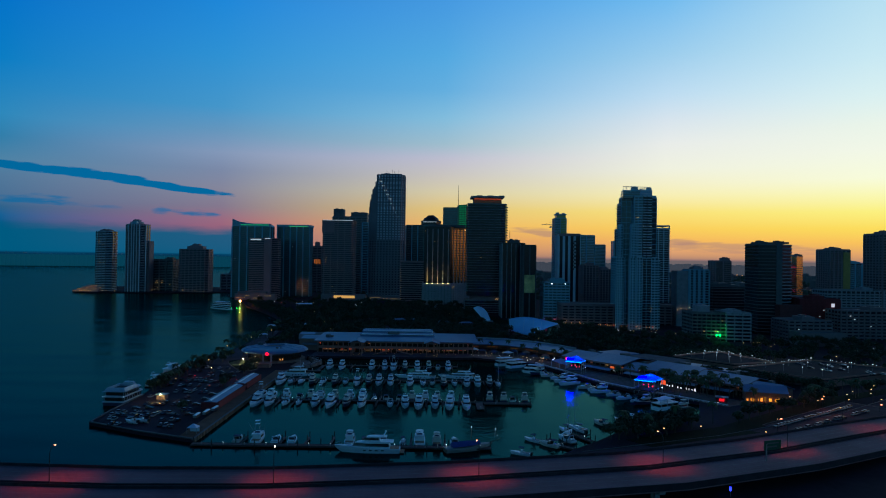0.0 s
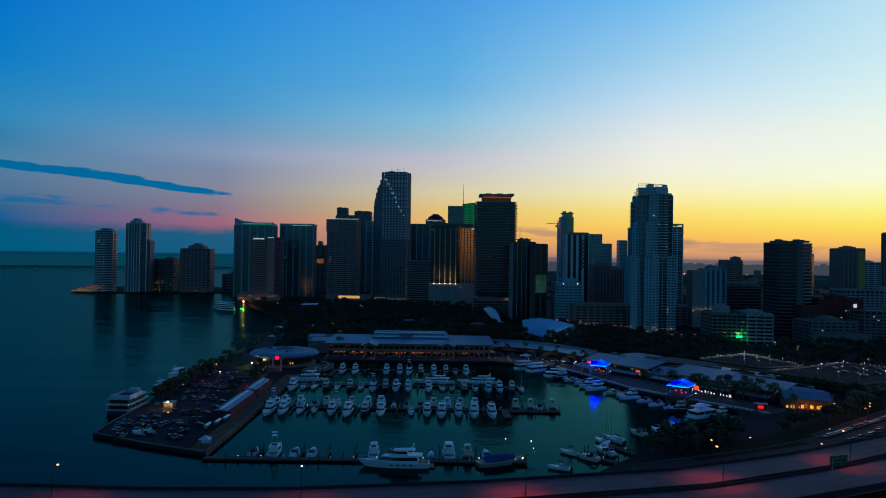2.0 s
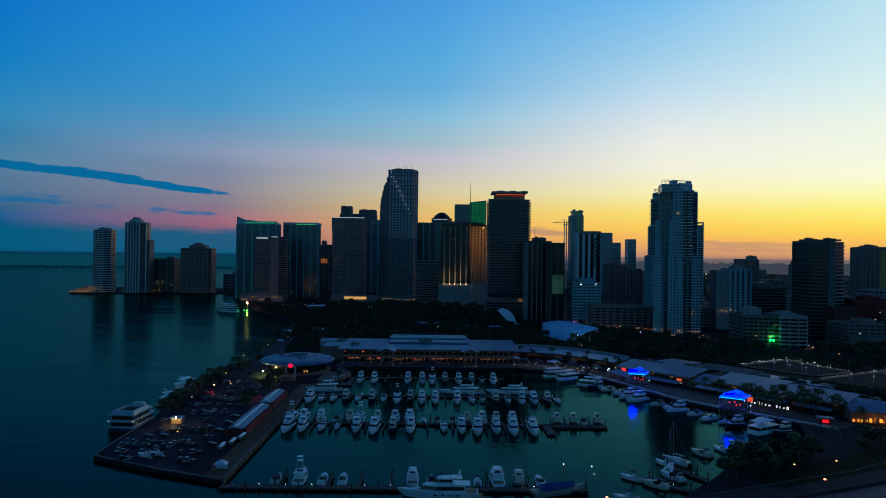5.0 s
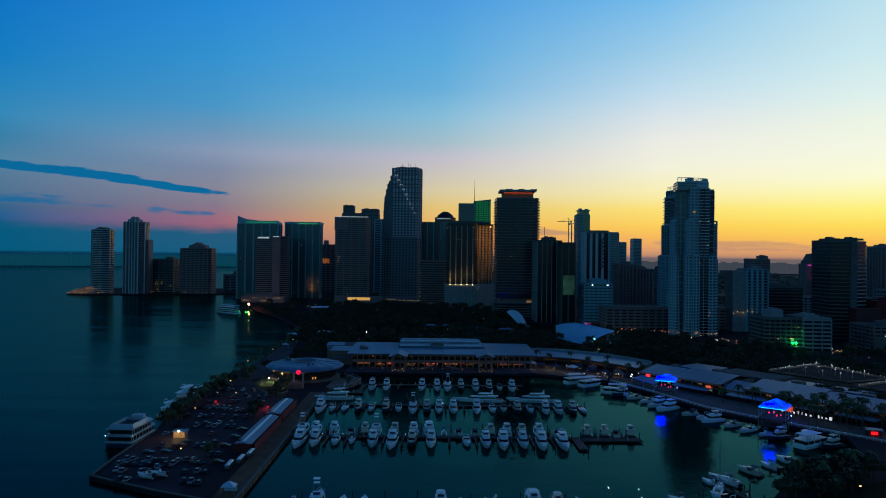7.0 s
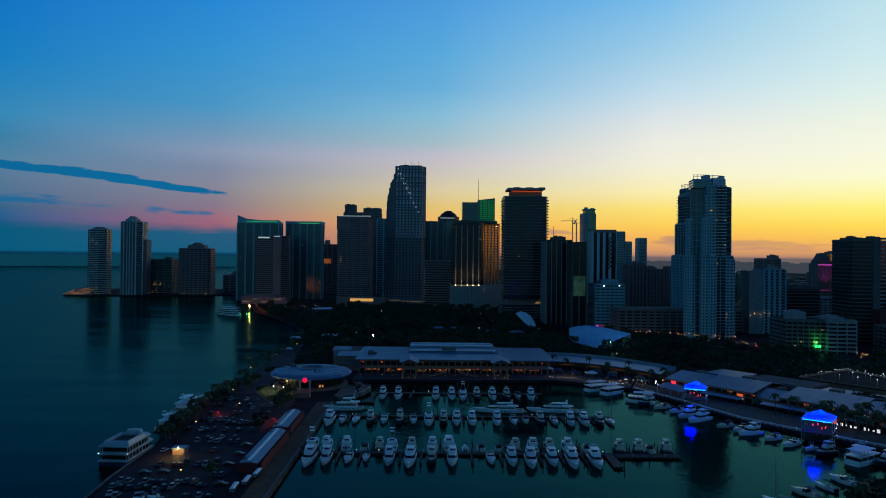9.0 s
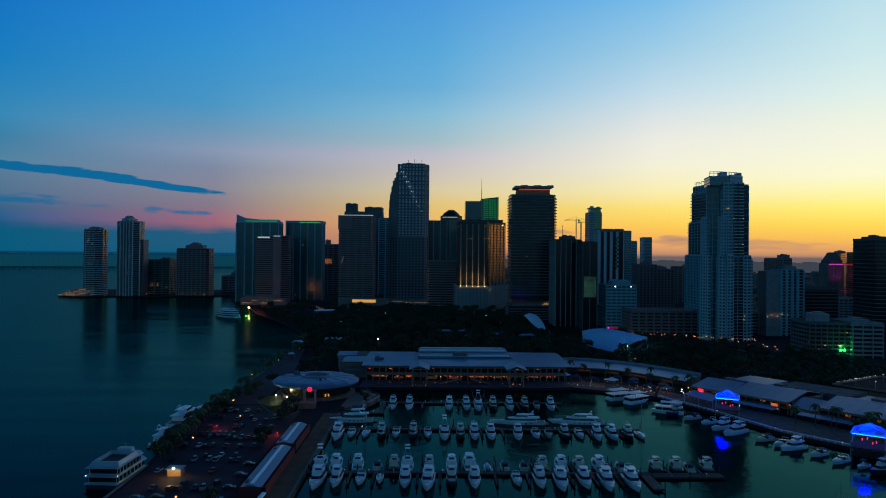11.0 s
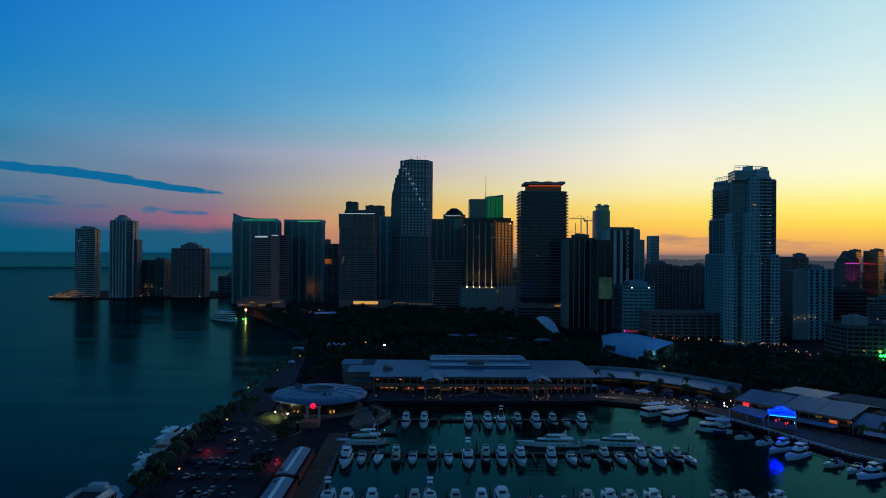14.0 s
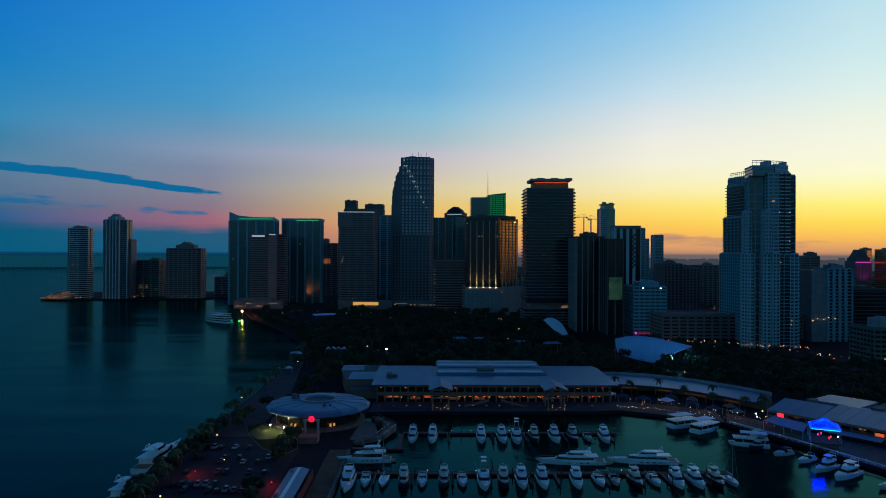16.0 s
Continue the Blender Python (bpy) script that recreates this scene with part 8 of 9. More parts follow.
# small red marker lamps on the pier
for x, y in ((-130.5, 443.3), (-161.7, 455.9)):
    t = thing("marker_lamp", "low red marker lamp glowing on the pier", "lamp", x, y, G0, 0, "marker lamps")
    part("post", Shape().tube((0, 0, 0), (0, 0, 1.0), 0.08, 5), DARK_METAL, t)
    part("globe", Shape().ball(0, 0, 1.15, 0.22, 8, 6), REDGLOW, t)
    lamp = bpy.data.lights.new("marker_light", "POINT")
    lamp.color, lamp.energy, lamp.shadow_soft_size = (1.0, 0.06, 0.02), 620, 0.25
    new("marker_light", lamp).location = (x, y - 0.6, G0 + 2.2)
# stage lights of the open-air theatre; the blue one is added to brighten the canopy
for x, y, col, en in ((96, 684, (0.14, 0.50, 1.0), 8000), (76, 760, (1.0, 0.05, 0.8), 700), (112, 748, (1.0, 0.03, 0.35), 500)):
    t = thing("stage_light", "coloured floodlight on a short mast by the canopy", "lamp", x, y, G0, 0, "stage lights")
    part("mast", Shape().tube((0, 0, 0), (0, 0, 7.4 if y < 700 else 3.4), 0.1, 6), STEEL, t)
    part("head", Shape().box(-0.5, 0.5, -0.4, 0.4, 7.4 if y < 700 else 3.4, 8.1 if y < 700 else 4.1), glow("stage_glow_%d" % y, col, 0.25), t)
    lamp = bpy.data.lights.new("stage_light_source", "POINT")
    lamp.color, lamp.energy, lamp.shadow_soft_size = col, en, 0.6
    new("stage_light_source", lamp).location = (x, y - 8 if y < 700 else y, 13.0 if y < 700 else 6.6)


# white trailers, a ticket tent and a boat on a trailer near the pier's tip
def trailer(x, y, turn):
    t = thing("box_trailer", "white box trailer parked on the wharf edge", "trailer", x, y, G0 + 0.06, turn, "box trailers")
    part("box", Shape().box(-0.85, 0.85, -3.4, 3.4, 0.7, 1.9), DARK_METAL, t, "dark trailer side walls")
    part("roof", Shape().prism([(-0.9, -3.5), (0.9, -3.5), (0.9, 3.5), (-0.9, 3.5)], 2.0, 2.35, [(-0.5, -3.2), (0.5, -3.2), (0.5, 3.2), (-0.5, 3.2)]), GELCOAT, t, "rounded white roof")
    part("roof_rim", Shape().box(-0.9, 0.9, -3.45, 3.45, 1.9, 2.0), STEEL, t)
    part("door", Shape().box(-0.75, 0.75, -3.46, -3.41, 0.8, 1.8), STEEL, t)
    part("drawbar", Shape().box(-0.08, 0.08, 3.4, 4.6, 0.6, 0.75), DARK_METAL, t)
    wheel = Shape().tube((-0.14, 0, 0), (0.14, 0, 0), 0.4, 10).mesh("wheel", RUBBER)
    for sx in (-0.78, 0.78):
        for yy in (-1.6, -0.6):
            part("wheel", wheel, None, t, at=(sx, yy, 0.4))
    return t


trailer(-120.4, 342.7, 2)
trailer(-118.2, 350.2, 0)
trailer(-116.6, 358.5, -2)
tt = thing("ticket_tent", "small white ticket tent at the wharf's end", "tent", -112.3, 315.5, G0 + 0.06)
part("canopy", Shape().prism([(-2.4, -2.2), (2.4, -2.2), (2.4, 2.2), (-2.4, 2.2)], 2.5, 4.0, [(-0.2, -0.2), (0.2, -0.2), (0.2, 0.2), (-0.2, 0.2)]), WHITE_MEMBRANE, tt)
for sx in (-1, 1):
    for sy in (-1, 1):
        part("post", Shape().tube((sx * 2.2, sy * 2.0, 0), (sx * 2.2, sy * 2.0, 2.55), 0.07, 5), STEEL, tt)
part("side_wall", Shape().box(-2.2, 2.2, 1.96, 2.0, 0, 2.5), WHITE_MEMBRANE, tt)
for x, y, a in ((-143.5, 328.5, 70), (-139.6, 331.4, 78)):
    m = console_boat("trailer_boat", "small white boat standing on a trailer ashore", 7.0, 2.4, 1.0, "boats on trailers")
    m.matrix_basis = pose(x, y, G0 + 0.75, 0, 0, a)
    part("trailer_frame", Shape().box(-0.9, 0.9, 0.6, 5.2, -0.45, -0.3).box(-0.06, 0.06, 5.2, 7.6, -0.45, -0.35), STEEL, m)
    for sx in (-0.9, 0.9):
        part("wheel", Shape().tube((sx - 0.1, 1.8, -0.38), (sx + 0.1, 1.8, -0.38), 0.33, 10), RUBBER, m)
# ---------------------------------------------------------------- trees and palms
def palm(label, h, lean, fronds, seed):
    r = random.Random(seed)
    t = thing("palm_tree", label, "palm", group="palms")
    pts = [Vector((lean * (k / 5) ** 2, 0.1 * math.sin(k), h * k / 5)) for k in range(6)]
    tr = Shape()
    for k in range(5):
        tr.tube(pts[k], pts[k + 1], 0.26 - 0.03 * k, 6, 0.24 - 0.03 * k)
    part("trunk", tr, BARK, t)
    cr = Shape()
    top = pts[-1]
    for i in range(fronds):
        a = 2 * math.pi * i / fronds + r.uniform(-0.2, 0.2)
        up_, L = r.uniform(-0.2, 0.9), r.uniform(2.6, 3.6)
        d, side = Vector((math.cos(a), math.sin(a), 0)), Vector((-math.sin(a), math.cos(a), 0))
        spine = [top + d * (L * s) + Vector((0, 0, up_ * L * s - 1.1 * L * s * s)) for s in (0, 0.3, 0.6, 0.85, 1.0)]
        wid = [0.15, 0.55, 0.6, 0.4, 0.05]
        for k in range(4):
            for sg in (-1, 1):
                cr.face(spine[k], spine[k + 1], spine[k + 1] + side * sg * wid[k + 1] - Vector((0, 0, 0.25 * wid[k + 1])), spine[k] + side * sg * wid[k] - Vector((0, 0, 0.25 * wid[k])))
    part("crown", cr, PALM_LEAF, t)
    return t


def tree(label, h, spread, seed, clumps=300):
    r = random.Random(seed)
    t = thing("tree", label, "tree", group="park trees")
    tr = Shape().tube((0, 0, 0), (0.2, 0.1, h * 0.4), 0.35, 7, 0.24)
    tips = []
    for i in range(6):
        a = 2 * math.pi * i / 6 + r.uniform(-0.4, 0.4)
        q = Vector((math.cos(a) * spread * 0.55, math.sin(a) * spread * 0.55, h * r.uniform(0.6, 0.85)))
        tr.tube((0.2, 0.1, h * 0.38), q, 0.16, 5, 0.05)
        tips.append(q)
    part("trunk", tr, BARK, t)
    lobes = tips + [Vector((0, 0, h * 0.85)), Vector((spread * 0.3, -spread * 0.2, h * 0.9)), Vector((-spread * 0.35, spread * 0.25, h * 0.78))]
    cr = Shape()
    for i in range(clumps):
        c = r.choice(lobes)
        n = Vector((r.gauss(0, 1), r.gauss(0, 1), r.gauss(0, 0.8))).normalized()
        p = c + n * (spread * r.uniform(0.18, 0.42))
        if p.z < h * 0.28:
            p.z = h * 0.3 + r.random()
        u = Vector((r.gauss(0, 1), r.gauss(0, 1), r.gauss(0, 0.6))).normalized() * r.uniform(0.45, 0.95)
        w = n.cross(u).normalized() * r.uniform(0.4, 0.8)
        cr.face(p - u, p + w, p + u * 0.9, p - w * 1.1)
    part("crown", cr, LEAF, t, label="uneven crown of dark leaves")
    return t


PALMS = [palm("slender dark palm with drooping fronds", 8.5, 0.6, 15, 1), palm("tall dark palm leaning slightly seaward", 11.0, 1.4, 14, 2), palm("short bushy dark palm", 5.8, 0.3, 16, 3)]
TREES = [tree("dark broad-crowned park tree", 10.0, 5.0, 4), tree("tall dark park tree with an uneven crown", 13.0, 5.5, 5), tree("low spreading dark tree", 7.0, 4.6, 6, 260), tree("small dense dark tree", 6.0, 3.2, 7, 200)]
PLANTED = set()


GROVE = {"trunk": Shape(), "crown": Shape()}


def plant(kit, k, x, y, turn, z=G0):
    m = pose(x, y, z, 0, 0, turn)
    ob = kit[k]
    if kit is TREES and (y > 645 or (x > 160 and y > 405)):
        # deep in the park the crowns run together
        for ch in ob.children:
            g, me = GROVE[ch.name.split(".")[0]], ch.data
            o = len(g.v)
            g.v += [tuple(m @ v.co) for v in me.vertices]
            g.f += [tuple(o + i for i in p.vertices) for p in me.polygons]
        return
    if ob.name in PLANTED:
        copy_thing(ob, m)
    else:
        ob.matrix_basis = m
        PLANTED.add(ob.name)


rnd = random.Random(77)


def inside(p, poly):
    c, n = False, len(poly)
    for i in range(n):
        (x0, y0), (x1, y1) = poly[i], poly[(i + 1) % n]
        if (y0 > p[1]) != (y1 > p[1]) and p[0] < (x1 - x0) * (p[1] - y0) / (y1 - y0) + x0:
            c = not c
    return c


def grove(poly, n, kit, gap, kinds, clear=()):
    xs, ys = [p[0] for p in poly], [p[1] for p in poly]
    done, tries = [], 0
    while len(done) < n and tries < n * 60:
        tries += 1
        p = (rnd.uniform(min(xs), max(xs)), rnd.uniform(min(ys), max(ys)))
        if not inside(p, poly) or any((p[0] - q[0]) ** 2 + (p[1] - q[1]) ** 2 < gap * gap for q in done):
            continue
        if any((p[0] - cx) ** 2 + (p[1] - cy) ** 2 < cr * cr for cx, cy, cr in clear):
            continue
        done.append(p)
        plant(kit, rnd.choice(kinds), p[0], p[1], rnd.uniform(0, 360))


for i in range(9):
    plant(TREES, rnd.choice((2, 3)), 150 + 9 * i + rnd.uniform(-2, 2), 349 + 6.6 * i + rnd.uniform(-1, 1), rnd.uniform(0, 360))
# clearings and paths in the park
for x, y, r in ((-30, 800, 13), (2, 776, 14), (-60, 790, 11), (24, 764, 15), (-50, 850, 12), (-106, 772, 11), (10, 880, 11), (-90, 900, 9)):
    sheet("pavement_clearing", [(x + r * (1 + 0.25 * math.sin(3 * a + x)) * math.cos(a), y + r * (1 + 0.25 * math.sin(2 * a + y)) * math.sin(a)) for a in [2 * math.pi * i / 14 for i in range(14)]], 1.68, PAVING, "pale paved clearing between the park trees")
# the park behind the marketplace
CLEAR = ((-110, 728, 15), (-150, 745, 18), (-150, 722, 14), (-120, 728, 14),  (92, 722, 30), (46, 884, 24), (-30, 800, 17), (2, 776, 17), (-60, 790, 15), (24, 764, 19), (-50, 850, 15), (-110, 780, 14), (-104, 740, 12), (-198, 1020, 28), (-90, 900, 12), (10, 880, 14), (-140, 860, 10), (-177, 690, 8), (-121, 744, 7), (12, 704, 7), (22, 705, 7))
grove([(-150, 664), (60, 656), (60, 700), (40, 860), (66, 1000), (-40, 1050), (-190, 1080), (-200, 900), (-172, 790)], 620, TREES, 5.6, (0, 0, 1, 1, 2, 3), CLEAR)
grove([(-174, 690), (-160, 690), (-168, 800), (-190, 900), (-230, 1000), (-300, 1100), (-310, 1090), (-240, 958), (-202, 866), (-182, 786)], 90, TREES, 5.5, (0, 2, 3, 2), CLEAR)
grove([(-290, 1085), (-190, 1080), (-40, 1050), (66, 1000), (80, 1010), (70, 1070), (-60, 1120), (-200, 1135), (-320, 1150)], 95, TREES, 6.0, (0, 2, 3, 1), CLEAR)
grove([(48, 640), (110, 600), (170, 590), (228, 620), (262, 600), (232, 680), (140, 820), (110, 800), (62, 700)], 190, TREES, 7.0, (0, 1, 2, 2, 3), CLEAR)
grove([(248, 560), (300, 545), (340, 500), (470, 520), (560, 600), (520, 690), (400, 660), (320, 660), (262, 640)], 190, TREES, 6.5, (0, 1, 2, 3), ((274, 680, 40), (262, 640, 24)))
grove([(120, 600), (164, 562), (182, 556), (228, 582), (290, 545), (300, 560), (240, 640), (170, 600)], 90, TREES, 5.0, (2, 3, 3, 2), ((206, 540, 8),))
grove([(186, 470), (200, 462), (238, 432), (246, 440), (212, 484), (196, 498), (184, 510)], 26, TREES, 4.5, (2, 3))
grove([(336, 480), (470, 500), (560, 560), (600, 520), (430, 430), (330, 455)], 120, TREES, 7.0, (0, 2, 3))
grove([(76, 312), (100, 318), (124, 338), (128, 351), (105, 344), (87, 330)], 30, TREES, 4.2, (2, 3, 3))
for x, y, k in ((112, 336, 1), (124, 343, 0), (136, 347, 1), (98, 328, 0), (86, 322, 1), (158, 362, 0)):
    plant(PALMS, k, x, y, rnd.uniform(0, 360))
# palms: the pier's outer edge, the promenade, the boardwalk
for i in range(34):
    k = i / 33
    y = 418 + 330 * k
    x = (-174.5 if y > 500 else -171.5) + rnd.uniform(-2.2, 2.2) + (5 if y < 440 else 0)
    plant(PALMS, rnd.choice((0, 1, 2, 0)), x, y, rnd.uniform(0, 360))
for i in range(16):
    plant(TREES, 3, -171 + rnd.uniform(-3, 3), 424 + i * 6.5, rnd.uniform(0, 360))
for x, y, k in ((139, 438, 1), (143, 431, 0), (147, 440, 1), (152, 434, 0), (156, 426, 1), (161, 431, 0), (165, 419, 1), (170, 424, 0), (174, 413, 1), (150, 424, 0), (178, 417, 1), (160, 418, 0), (183, 410, 0), (145, 448, 1), (136, 446, 0),
                (33, 598, 1), (43, 600, 0), (58, 592, 1), (68, 584, 0), (80, 572, 1), (90, 556, 0), (94, 548, 1), (77, 566, 0), (98, 552, 0), (205, 392, 0), (214, 398, 1), (222, 402, 0), (232, 410, 1), (196, 300, 2), (204, 304, 1)):
    plant(PALMS, k, x, y, rnd.uniform(0, 360))
for x, y, k in ((-132.5, 356, 3), (-133, 424, 3), (-133.5, 430, 2), (-134, 470, 3), (-133, 478, 3), (-136, 488, 3), (-134, 498, 2), (-164, 520, 3), (-166, 530, 2), (-165, 545, 3), (-160, 560, 2), (-150, 572, 3), (-140, 580, 2), (-148, 600, 2), (-142, 612, 0), (-152, 625, 2), (-140, 632, 0), (-137, 645, 1), (-146, 646, 0)):
    plant(TREES, k, x, y, rnd.uniform(0, 360))
for i in range(8):
    plant(TREES, 3 if i % 3 else 2, -168.5 + rnd.uniform(-1.2, 1.2), 407 + i * 2.6, rnd.uniform(0, 360))
for i in range(22):
    k = rnd.random()
    plant(PALMS if i % 2 else TREES, rnd.choice((0, 1)) if i % 2 else rnd.choice((2, 3)), 212 + 120 * k + rnd.uniform(-10, 10), 404 + 66 * k + rnd.uniform(-8, 2), rnd.uniform(0, 360))
for i in range(20):
    plant(PALMS, rnd.choice((0, 1, 1)), 138 + 40 * rnd.random(), 444 - 36 * rnd.random(), rnd.uniform(0, 360))
for i in range(14):
    plant(PALMS, rnd.choice((0, 1, 1)), 120 + 62 * i / 13 + rnd.uniform(-3, 3), 470 - 68 * i / 13 + rnd.uniform(-4, 4), rnd.uniform(0, 360))
grove_ob = thing("park_grove", "dense dark grove of park trees behind the marketplace", "trees", kind="stuff")
part("trunk", GROVE["trunk"], BARK, grove_ob, kind="stuff")
part("crown", GROVE["crown"], mat("grove_foliage", (0.030, 0.046, 0.022), 0.75, vary=0.6, scale=0.06, fine=0.5), grove_ob, kind="stuff")
# hedges and far woods beyond the towers
woods = Shape()
for i in range(2600):
    x, y = rnd.uniform(-380, 1500), rnd.uniform(1250, 3300)
    if x < -300 and y < 1700:
        continue
    h = rnd.uniform(3, 11)
    w = rnd.uniform(5, 14)
    woods.prism([(x - w, y), (x - w * 0.2, y - w * 0.6), (x + w, y - w * 0.1), (x + w * 0.3, y + w * 0.6)], 1.2, h, [(x - w * 0.4, y), (x, y - w * 0.3), (x + w * 0.5, y), (x + w * 0.1, y + w * 0.3)])
tagged(new("far_woods", woods.mesh("far_woods", LEAF)), "dark trees between the distant city blocks", "trees", kind="stuff")


# ---------------------------------------------------------------- parked cars
def car(label, paint, tall=False):
    t = thing("parked_car", label, "car", group="parked cars")
    h = 0.35 if tall else 0
    prof = [(-2.2, 0.45), (-2.25, 0.75), (-1.3, 0.95 + h * 0.5), (1.3, 0.95 + h * 0.6), (2.2, 0.85 + h * 0.5), (2.25, 0.45)]
    part("body", Shape().loft([[(x * 0.9, y, z if z < 0.5 else z) for y, z in prof] for x in (-1, 1)]), paint, t)
    part("cabin", Shape().prism([(-0.82, -0.9), (0.82, -0.9), (0.82, 1.9), (-0.82, 1.9)], 0.92 + h * 0.5, 1.42 + h, [(-0.66, -0.2), (0.66, -0.2), (0.66, 1.5), (-0.66, 1.5)]), TINTED, t, "dark glazed cabin")
    part("roof", Shape().box(-0.64, 0.64, -0.15, 1.45, 1.42 + h, 1.47 + h), paint, t)
    wheel = Shape().tube((-0.12, 0, 0), (0.12, 0, 0), 0.33, 10).mesh("wheel", RUBBER)
    for sx in (-0.86, 0.86):
        for y in (-1.35, 1.35):
            part("wheel", wheel, None, t, at=(sx, y, 0.33))
    return t


CARS = [car("white parked car", mat("white_car_paint", (0.42, 0.42, 0.43), 0.3, vary=0.05)), car("black parked car", mat("black_car_paint", (0.012, 0.012, 0.014), 0.25, vary=0.1)),
        car("silver parked van", mat("silver_car_paint", (0.28, 0.29, 0.31), 0.3, metal=0.4, vary=0.05), True), car("dark red parked car", mat("red_car_paint", (0.16, 0.015, 0.015), 0.3, vary=0.05)), car("dark blue parked car", mat("blue_car_paint", (0.02, 0.03, 0.07), 0.3, vary=0.05))]
for c, lab in zip(CARS, ("clean white car parked on asphalt", "black car parked on the dark asphalt", "tall silver van parked on the lot", "dark red car parked on the lot", "dark blue car parked on the lot")):
    c["label"] = lab


def park(k, x, y, turn, z=1.64):
    m = pose(x, y, z, 0, 0, turn)
    if CARS[k].name in PLANTED:
        copy_thing(CARS[k], m)
    else:
        CARS[k].matrix_basis = m
        PLANTED.add(CARS[k].name)


for row_y in (327, 337, 345, 351, 371, 377, 390, 404, 410, 424, 437, 443, 457, 470, 476, 490):
    x0 = -163 if row_y < 420 else -168
    if row_y < 340:
        x0 = -158
    for i in range(12 if row_y > 420 else 10):
        x = x0 + i * 2.9
        if rnd.random() < 0.52 and x < -132 and not inside((x, row_y), grow(BED, 2.5)) and (x + 142) ** 2 + (row_y - 330) ** 2 > 90 and (x + 155) ** 2 + (row_y - 385) ** 2 > 70:
            park(rnd.choice((0, 1, 1, 1, 2, 4, 4, 3)), x, row_y + rnd.uniform(-0.4, 0.4), rnd.choice((0, 180)) + rnd.uniform(-4, 4))
for x, y, a in ((-131.5, 326, 8), (-128.6, 325, 5), (-125.6, 323.6, 8), (-130.4, 337, 186), (-127.2, 336.4, 184), (-133, 347, 92), (-126.5, 349, 88), (-129.8, 358.6, 4), (-132.8, 359, 2), (-131, 372, 92), (-130.8, 386, 88), (-131.2, 399, 94), (-150.5, 335, 20), (-147, 341, 24), (-161, 338, 14), (-163.5, 345, 12), (-158.6, 361, 96), (-152, 362, 88)):
    park(rnd.choice((0, 1, 1, 2, 4, 3)), x, y, a)
for i in range(24):
    k = i / 23
    if rnd.random() < 0.85:
        park(rnd.choice((0, 0, 2, 1)), 166 + 62 * k, 342 + 46 * k, -58, 1.73)
    if rnd.random() < 0.5:
        park(rnd.choice((0, 1, 2, 4)), 172 + 62 * k, 334 + 46 * k, 122, 1.73)
for i in range(16):
    u, v = rnd.random(), rnd.random()
    park(rnd.choice((0, 1, 2, 4)), 262 + 40 * u, 470 + 46 * v, 30, 6.8)

# ---------------------------------------------------------------- street lamps and small lights of the city
lampm = glow("street_lamp_warm", (1.0, 0.50, 0.16), 2.2)
proto = lamp_post(-158, 412, G0, 7.0, 0.8, 0, lampm, "street lamp glowing warm over the ground", "street lamps", thick=0.11)
for i in range(15):
    k = i / 14
    copy_thing(proto, pose(136 + 176 * k, 842 - 292 * k * (0.6 + 0.4 * k), G0, 0, 0, 200))
for x, y in ((-150, 452), (-162, 486), (-140, 345), (-172, 560), (-170, 620), (-168, 680), (-146, 520), (100, 308), (118, 312), (240, 380), (262, 420), (206, 356), (226, 420), (150, 560), (90, 640), (-130, 700), (-20, 690), (30, 720), (160, 330), (142, 305), (202, 374), (212, 386), (221, 378), (229, 393), (238, 402), (246, 396), (254, 408), (268, 404), (192, 384), (276, 428)):
    copy_thing(proto, pose(x, y, G0, 0, 0, (x * 37) % 360))
red_post = lamp_post(206, 377, G0, 7.6, 1.2, 200, RED_LAMP, "street lamp glowing red over the slip road", "street lamps", thick=0.12)
lamp = bpy.data.lights.new("red_street_light", "POINT")
lamp.color, lamp.energy, lamp.shadow_soft_size = (1.0, 0.14, 0.05), 2600, 0.4
new("red_street_light", lamp).location = (206.4, 375.4, 8.6)
flood = thing("park_floodlight", "tall bright white floodlight in the park", "lamp", -109, 736.3, G0)
part("pole", Shape().tube((0, 0, 0), (0, 0, 7.4), 0.14, 6), STEEL, flood)
part("lamp_head", Shape().ball(0, 0, 7.8, 0.6, 8, 6), glow("park_flood_glow", (1.0, 0.97, 0.80), 16), flood)
for x, y, h in ((-121, 744, 4.2), (12, 704, 4.0), (22, 705, 4.0)):
    kl = thing("path_lamp", "short bright lamp beside a park path", "lamp", x, y, G0, 0, "path lamps")
    part("pole", Shape().tube((0, 0, 0), (0, 0, h), 0.1, 6), DARK_METAL, kl)
    part("lamp_head", Shape().box(-0.5, 0.5, -0.2, 0.2, h, h + 0.6), glow("path_lamp_glow_%d" % (x + 200), (1.0, 0.95, 0.7), 2.5), kl)
quay = thing("quay_floodlight", "bright yellow-white floodlight at the water's edge", "lamp", -318, 1092, G0)
part("pole", Shape().tube((0, 0, 0), (0, 0, 6), 0.2, 6), STEEL, quay)
part("lamp_head", Shape().ball(0, -0.3, 6.2, 0.65, 8, 6), glow("quay_flood_glow", (1.0, 0.26, 0.05), 1300), quay)
bl = thing("blue_floodlight", "small blue floodlight beside the bridge", "lamp", 100.6, 240.5, G0)
part("pole", Shape().tube((0, 0, 0), (0, 0, 2.2), 0.08, 6), STEEL, bl)
part("lamp_head", Shape().box(-0.35, 0.35, -0.2, 0.2, 2.0, 3.4), glow("deep_blue_flood", (0.02, 0.03, 1.0), 4.0), bl)
rr = random.Random(9)
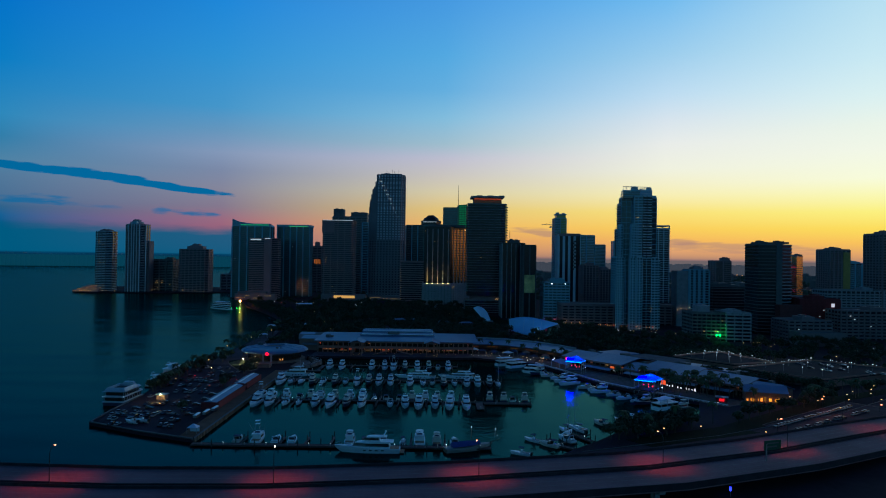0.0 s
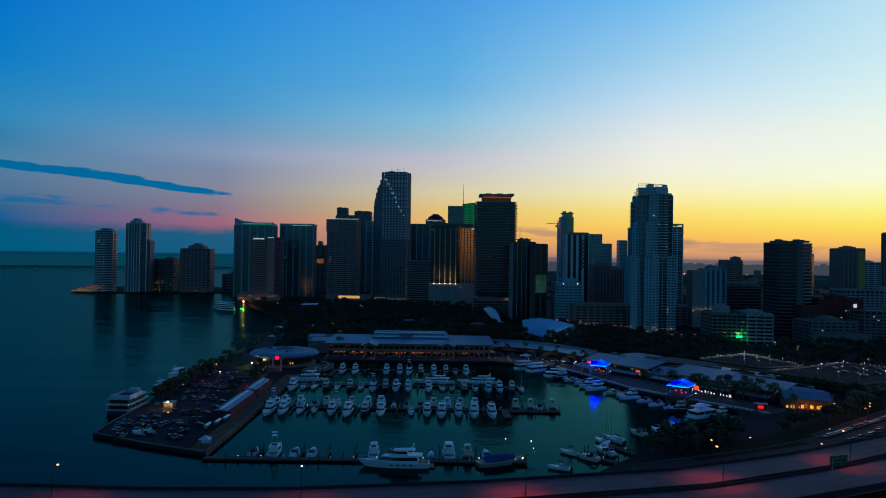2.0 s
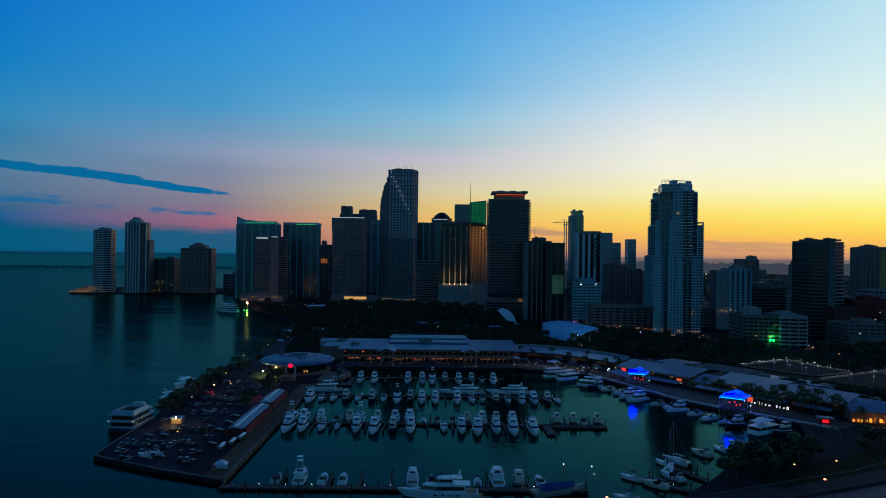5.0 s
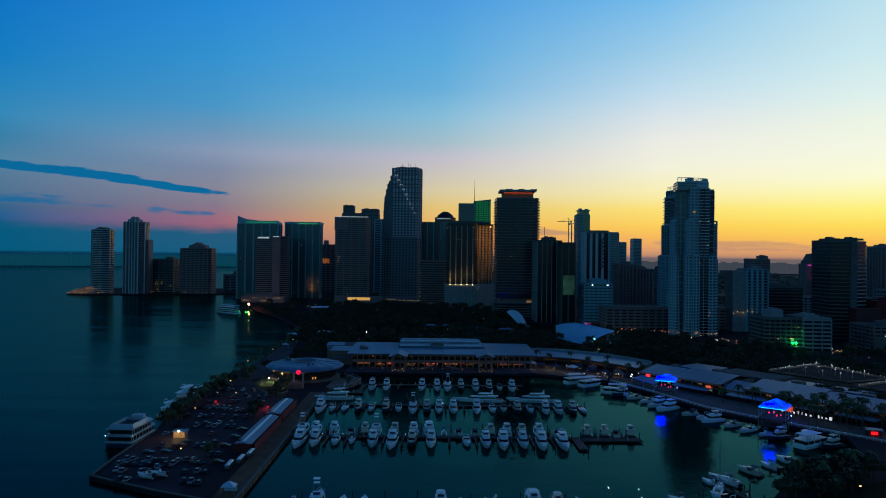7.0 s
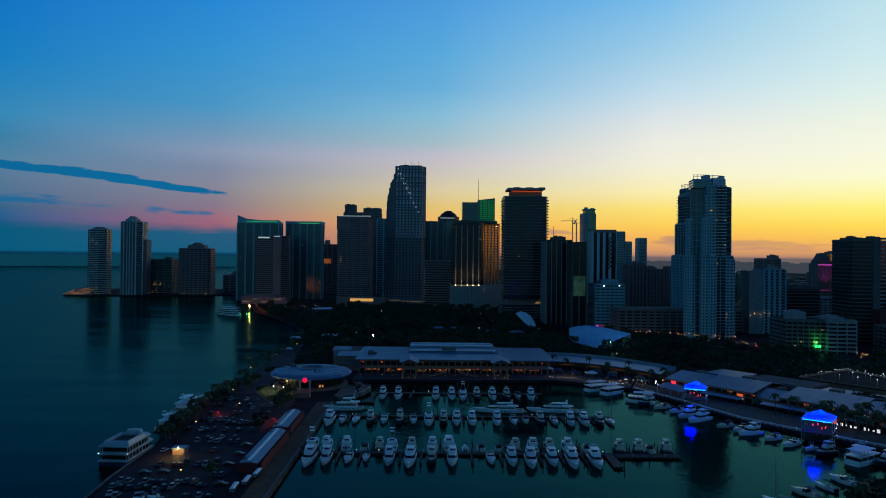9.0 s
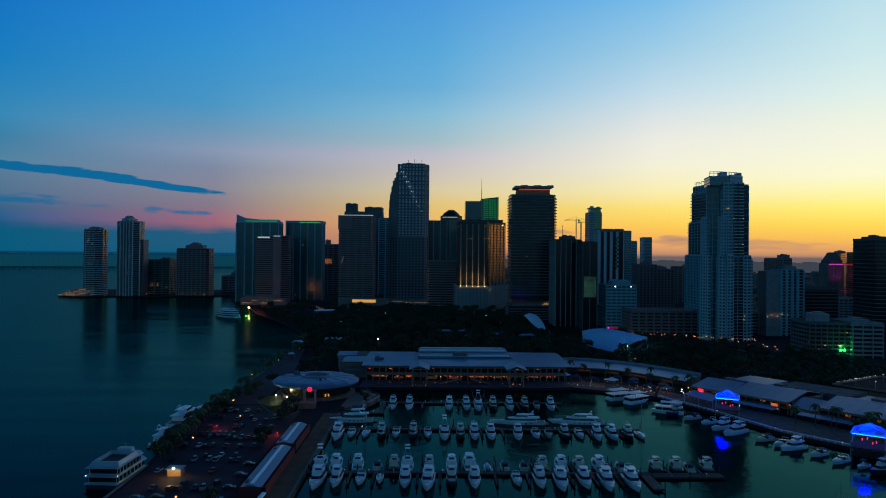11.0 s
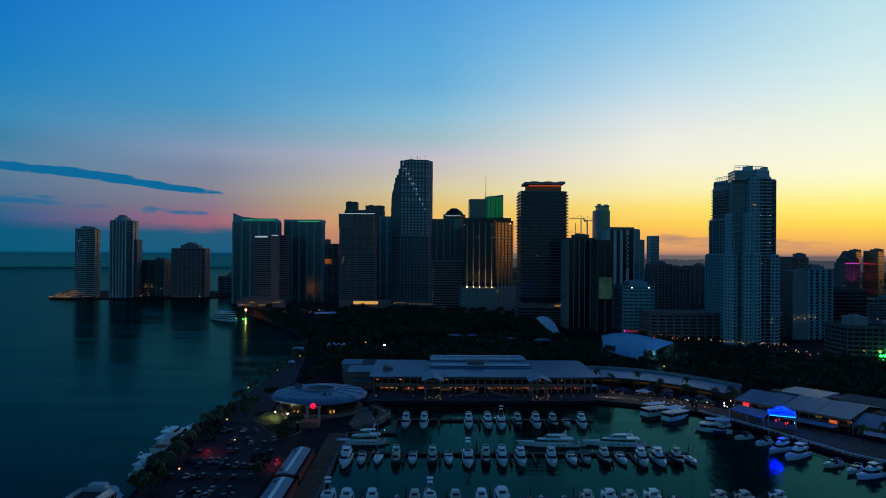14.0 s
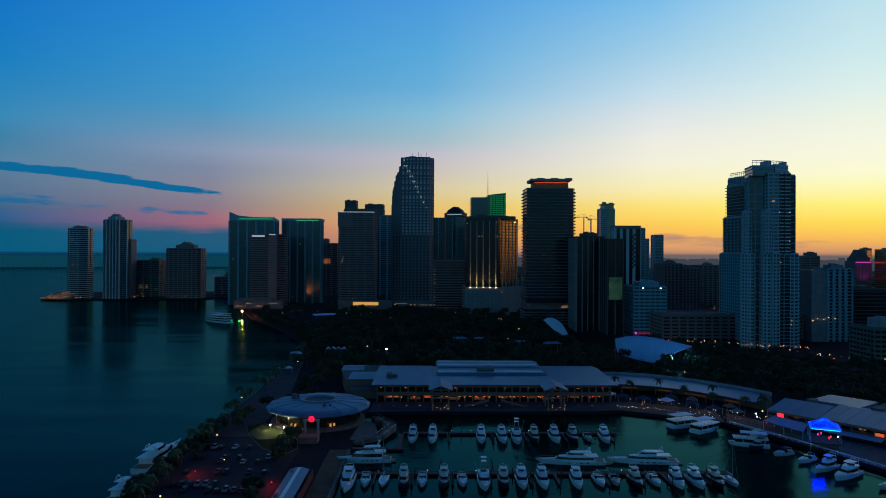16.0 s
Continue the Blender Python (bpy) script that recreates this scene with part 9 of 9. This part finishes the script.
for tone, n, nm in (((1.0, 0.55, 0.18), 120, "warm"), ((0.9, 0.95, 1.0), 60, "white"), ((1.0, 0.10, 0.05), 14, "red")):
    dots = Shape()
    for i in range(n):
        zone = rr.random()
        if zone < 0.45:
            x = rr.uniform(-300, 100)
            y = 1180 - max(0, x + 60) * 1.0 + rr.uniform(-60, 10)
        elif zone < 0.75:
            x, y = rr.uniform(120, 330), 0
            y = 852 - (x - 130) * 0.9 + rr.uniform(-12, 20)
        else:
            x, y = rr.uniform(300, 900), rr.uniform(640, 1700)
        s = rr.uniform(0.12, 0.26)
        z = 2.2
        if i % 24 == 0:
            # lamps standing among the park's crowns
            x, y, z = rr.uniform(-160, 50), rr.uniform(680, 1040), 12.0
        dots.box(x - s, x + s, y - s, y + s, z, z + 2 * s + (0.4 if zone > 0.75 else 0))
    tagged(new("city_lights", dots.mesh("city_lights", glow("city_light_" + nm, tone, 3.0))), "scattered %s lights along the streets" % nm, "lights", kind="stuff")
for tone, power, n, nm, off in (((1.0, 0.42, 0.14), 1.0, 20, "warm", 0), ((1.0, 0.10, 0.05), 1.4, 9, "red", 1), ((1.0, 0.9, 0.7), 1.4, 6, "white", 2)):
    dots = Shape()
    for i in range(n):
        k = (i + 0.3 * off) / n
        x, y = 132 + 104 * k + rr.uniform(-3, 3), 800 - 52 * k + rr.uniform(-3, 3)
        h = rr.uniform(0.25, 0.6)
        dots.box(x - 0.16, x + 0.16, y - 0.16, y + 0.16, 8.6 + off * 0.5, 8.6 + off * 0.5 + 2 * h)
    for i in range(n // 2):
        x, y = rr.uniform(900, 1220), rr.uniform(2700, 2990)
        dots.box(x - 1.6, x + 1.6, y, y + 1, 22, 24.5)
    tagged(new("street_lights", dots.mesh("street_lights", glow("street_light_" + nm, tone, power))), "%s lights in a row along the avenue" % nm, "lights", kind="stuff")
isl = thing("terraced_club", "low terraced waterside building strung with warm lights", "building", -722, 1392, 2.0)
for i in range(4):
    part("terrace", Shape().box(-22 + i * 7, 30, i * 5, 30, i * 3.2, i * 3.2 + 3.0), BROWN_STUCCO, isl)
bb = Shape().box(-0.5, 0.5, -0.4, 0.4, 0, 0.8).mesh("warm_light", glow("club_light", (1.0, 0.50, 0.14), 1.1))
for i in range(4):
    for j in range(11 - i):
        if rr.random() < 0.75:
            part("warm_light", bb, None, isl, at=(-20 + i * 7 + j * 4.4 + rr.uniform(-1, 1), i * 5 - 0.5, i * 3.2 + rr.uniform(0.8, 1.9)))
for i in (0, 1, 3, 6, 7, 12, 13, 19, 22, 24):
    part("warm_light", bb, None, isl, at=(34 + i * 8.4 + rr.uniform(-3, 3), 4 + i * 0.9 + rr.uniform(-1, 1), rr.uniform(1, 4)))
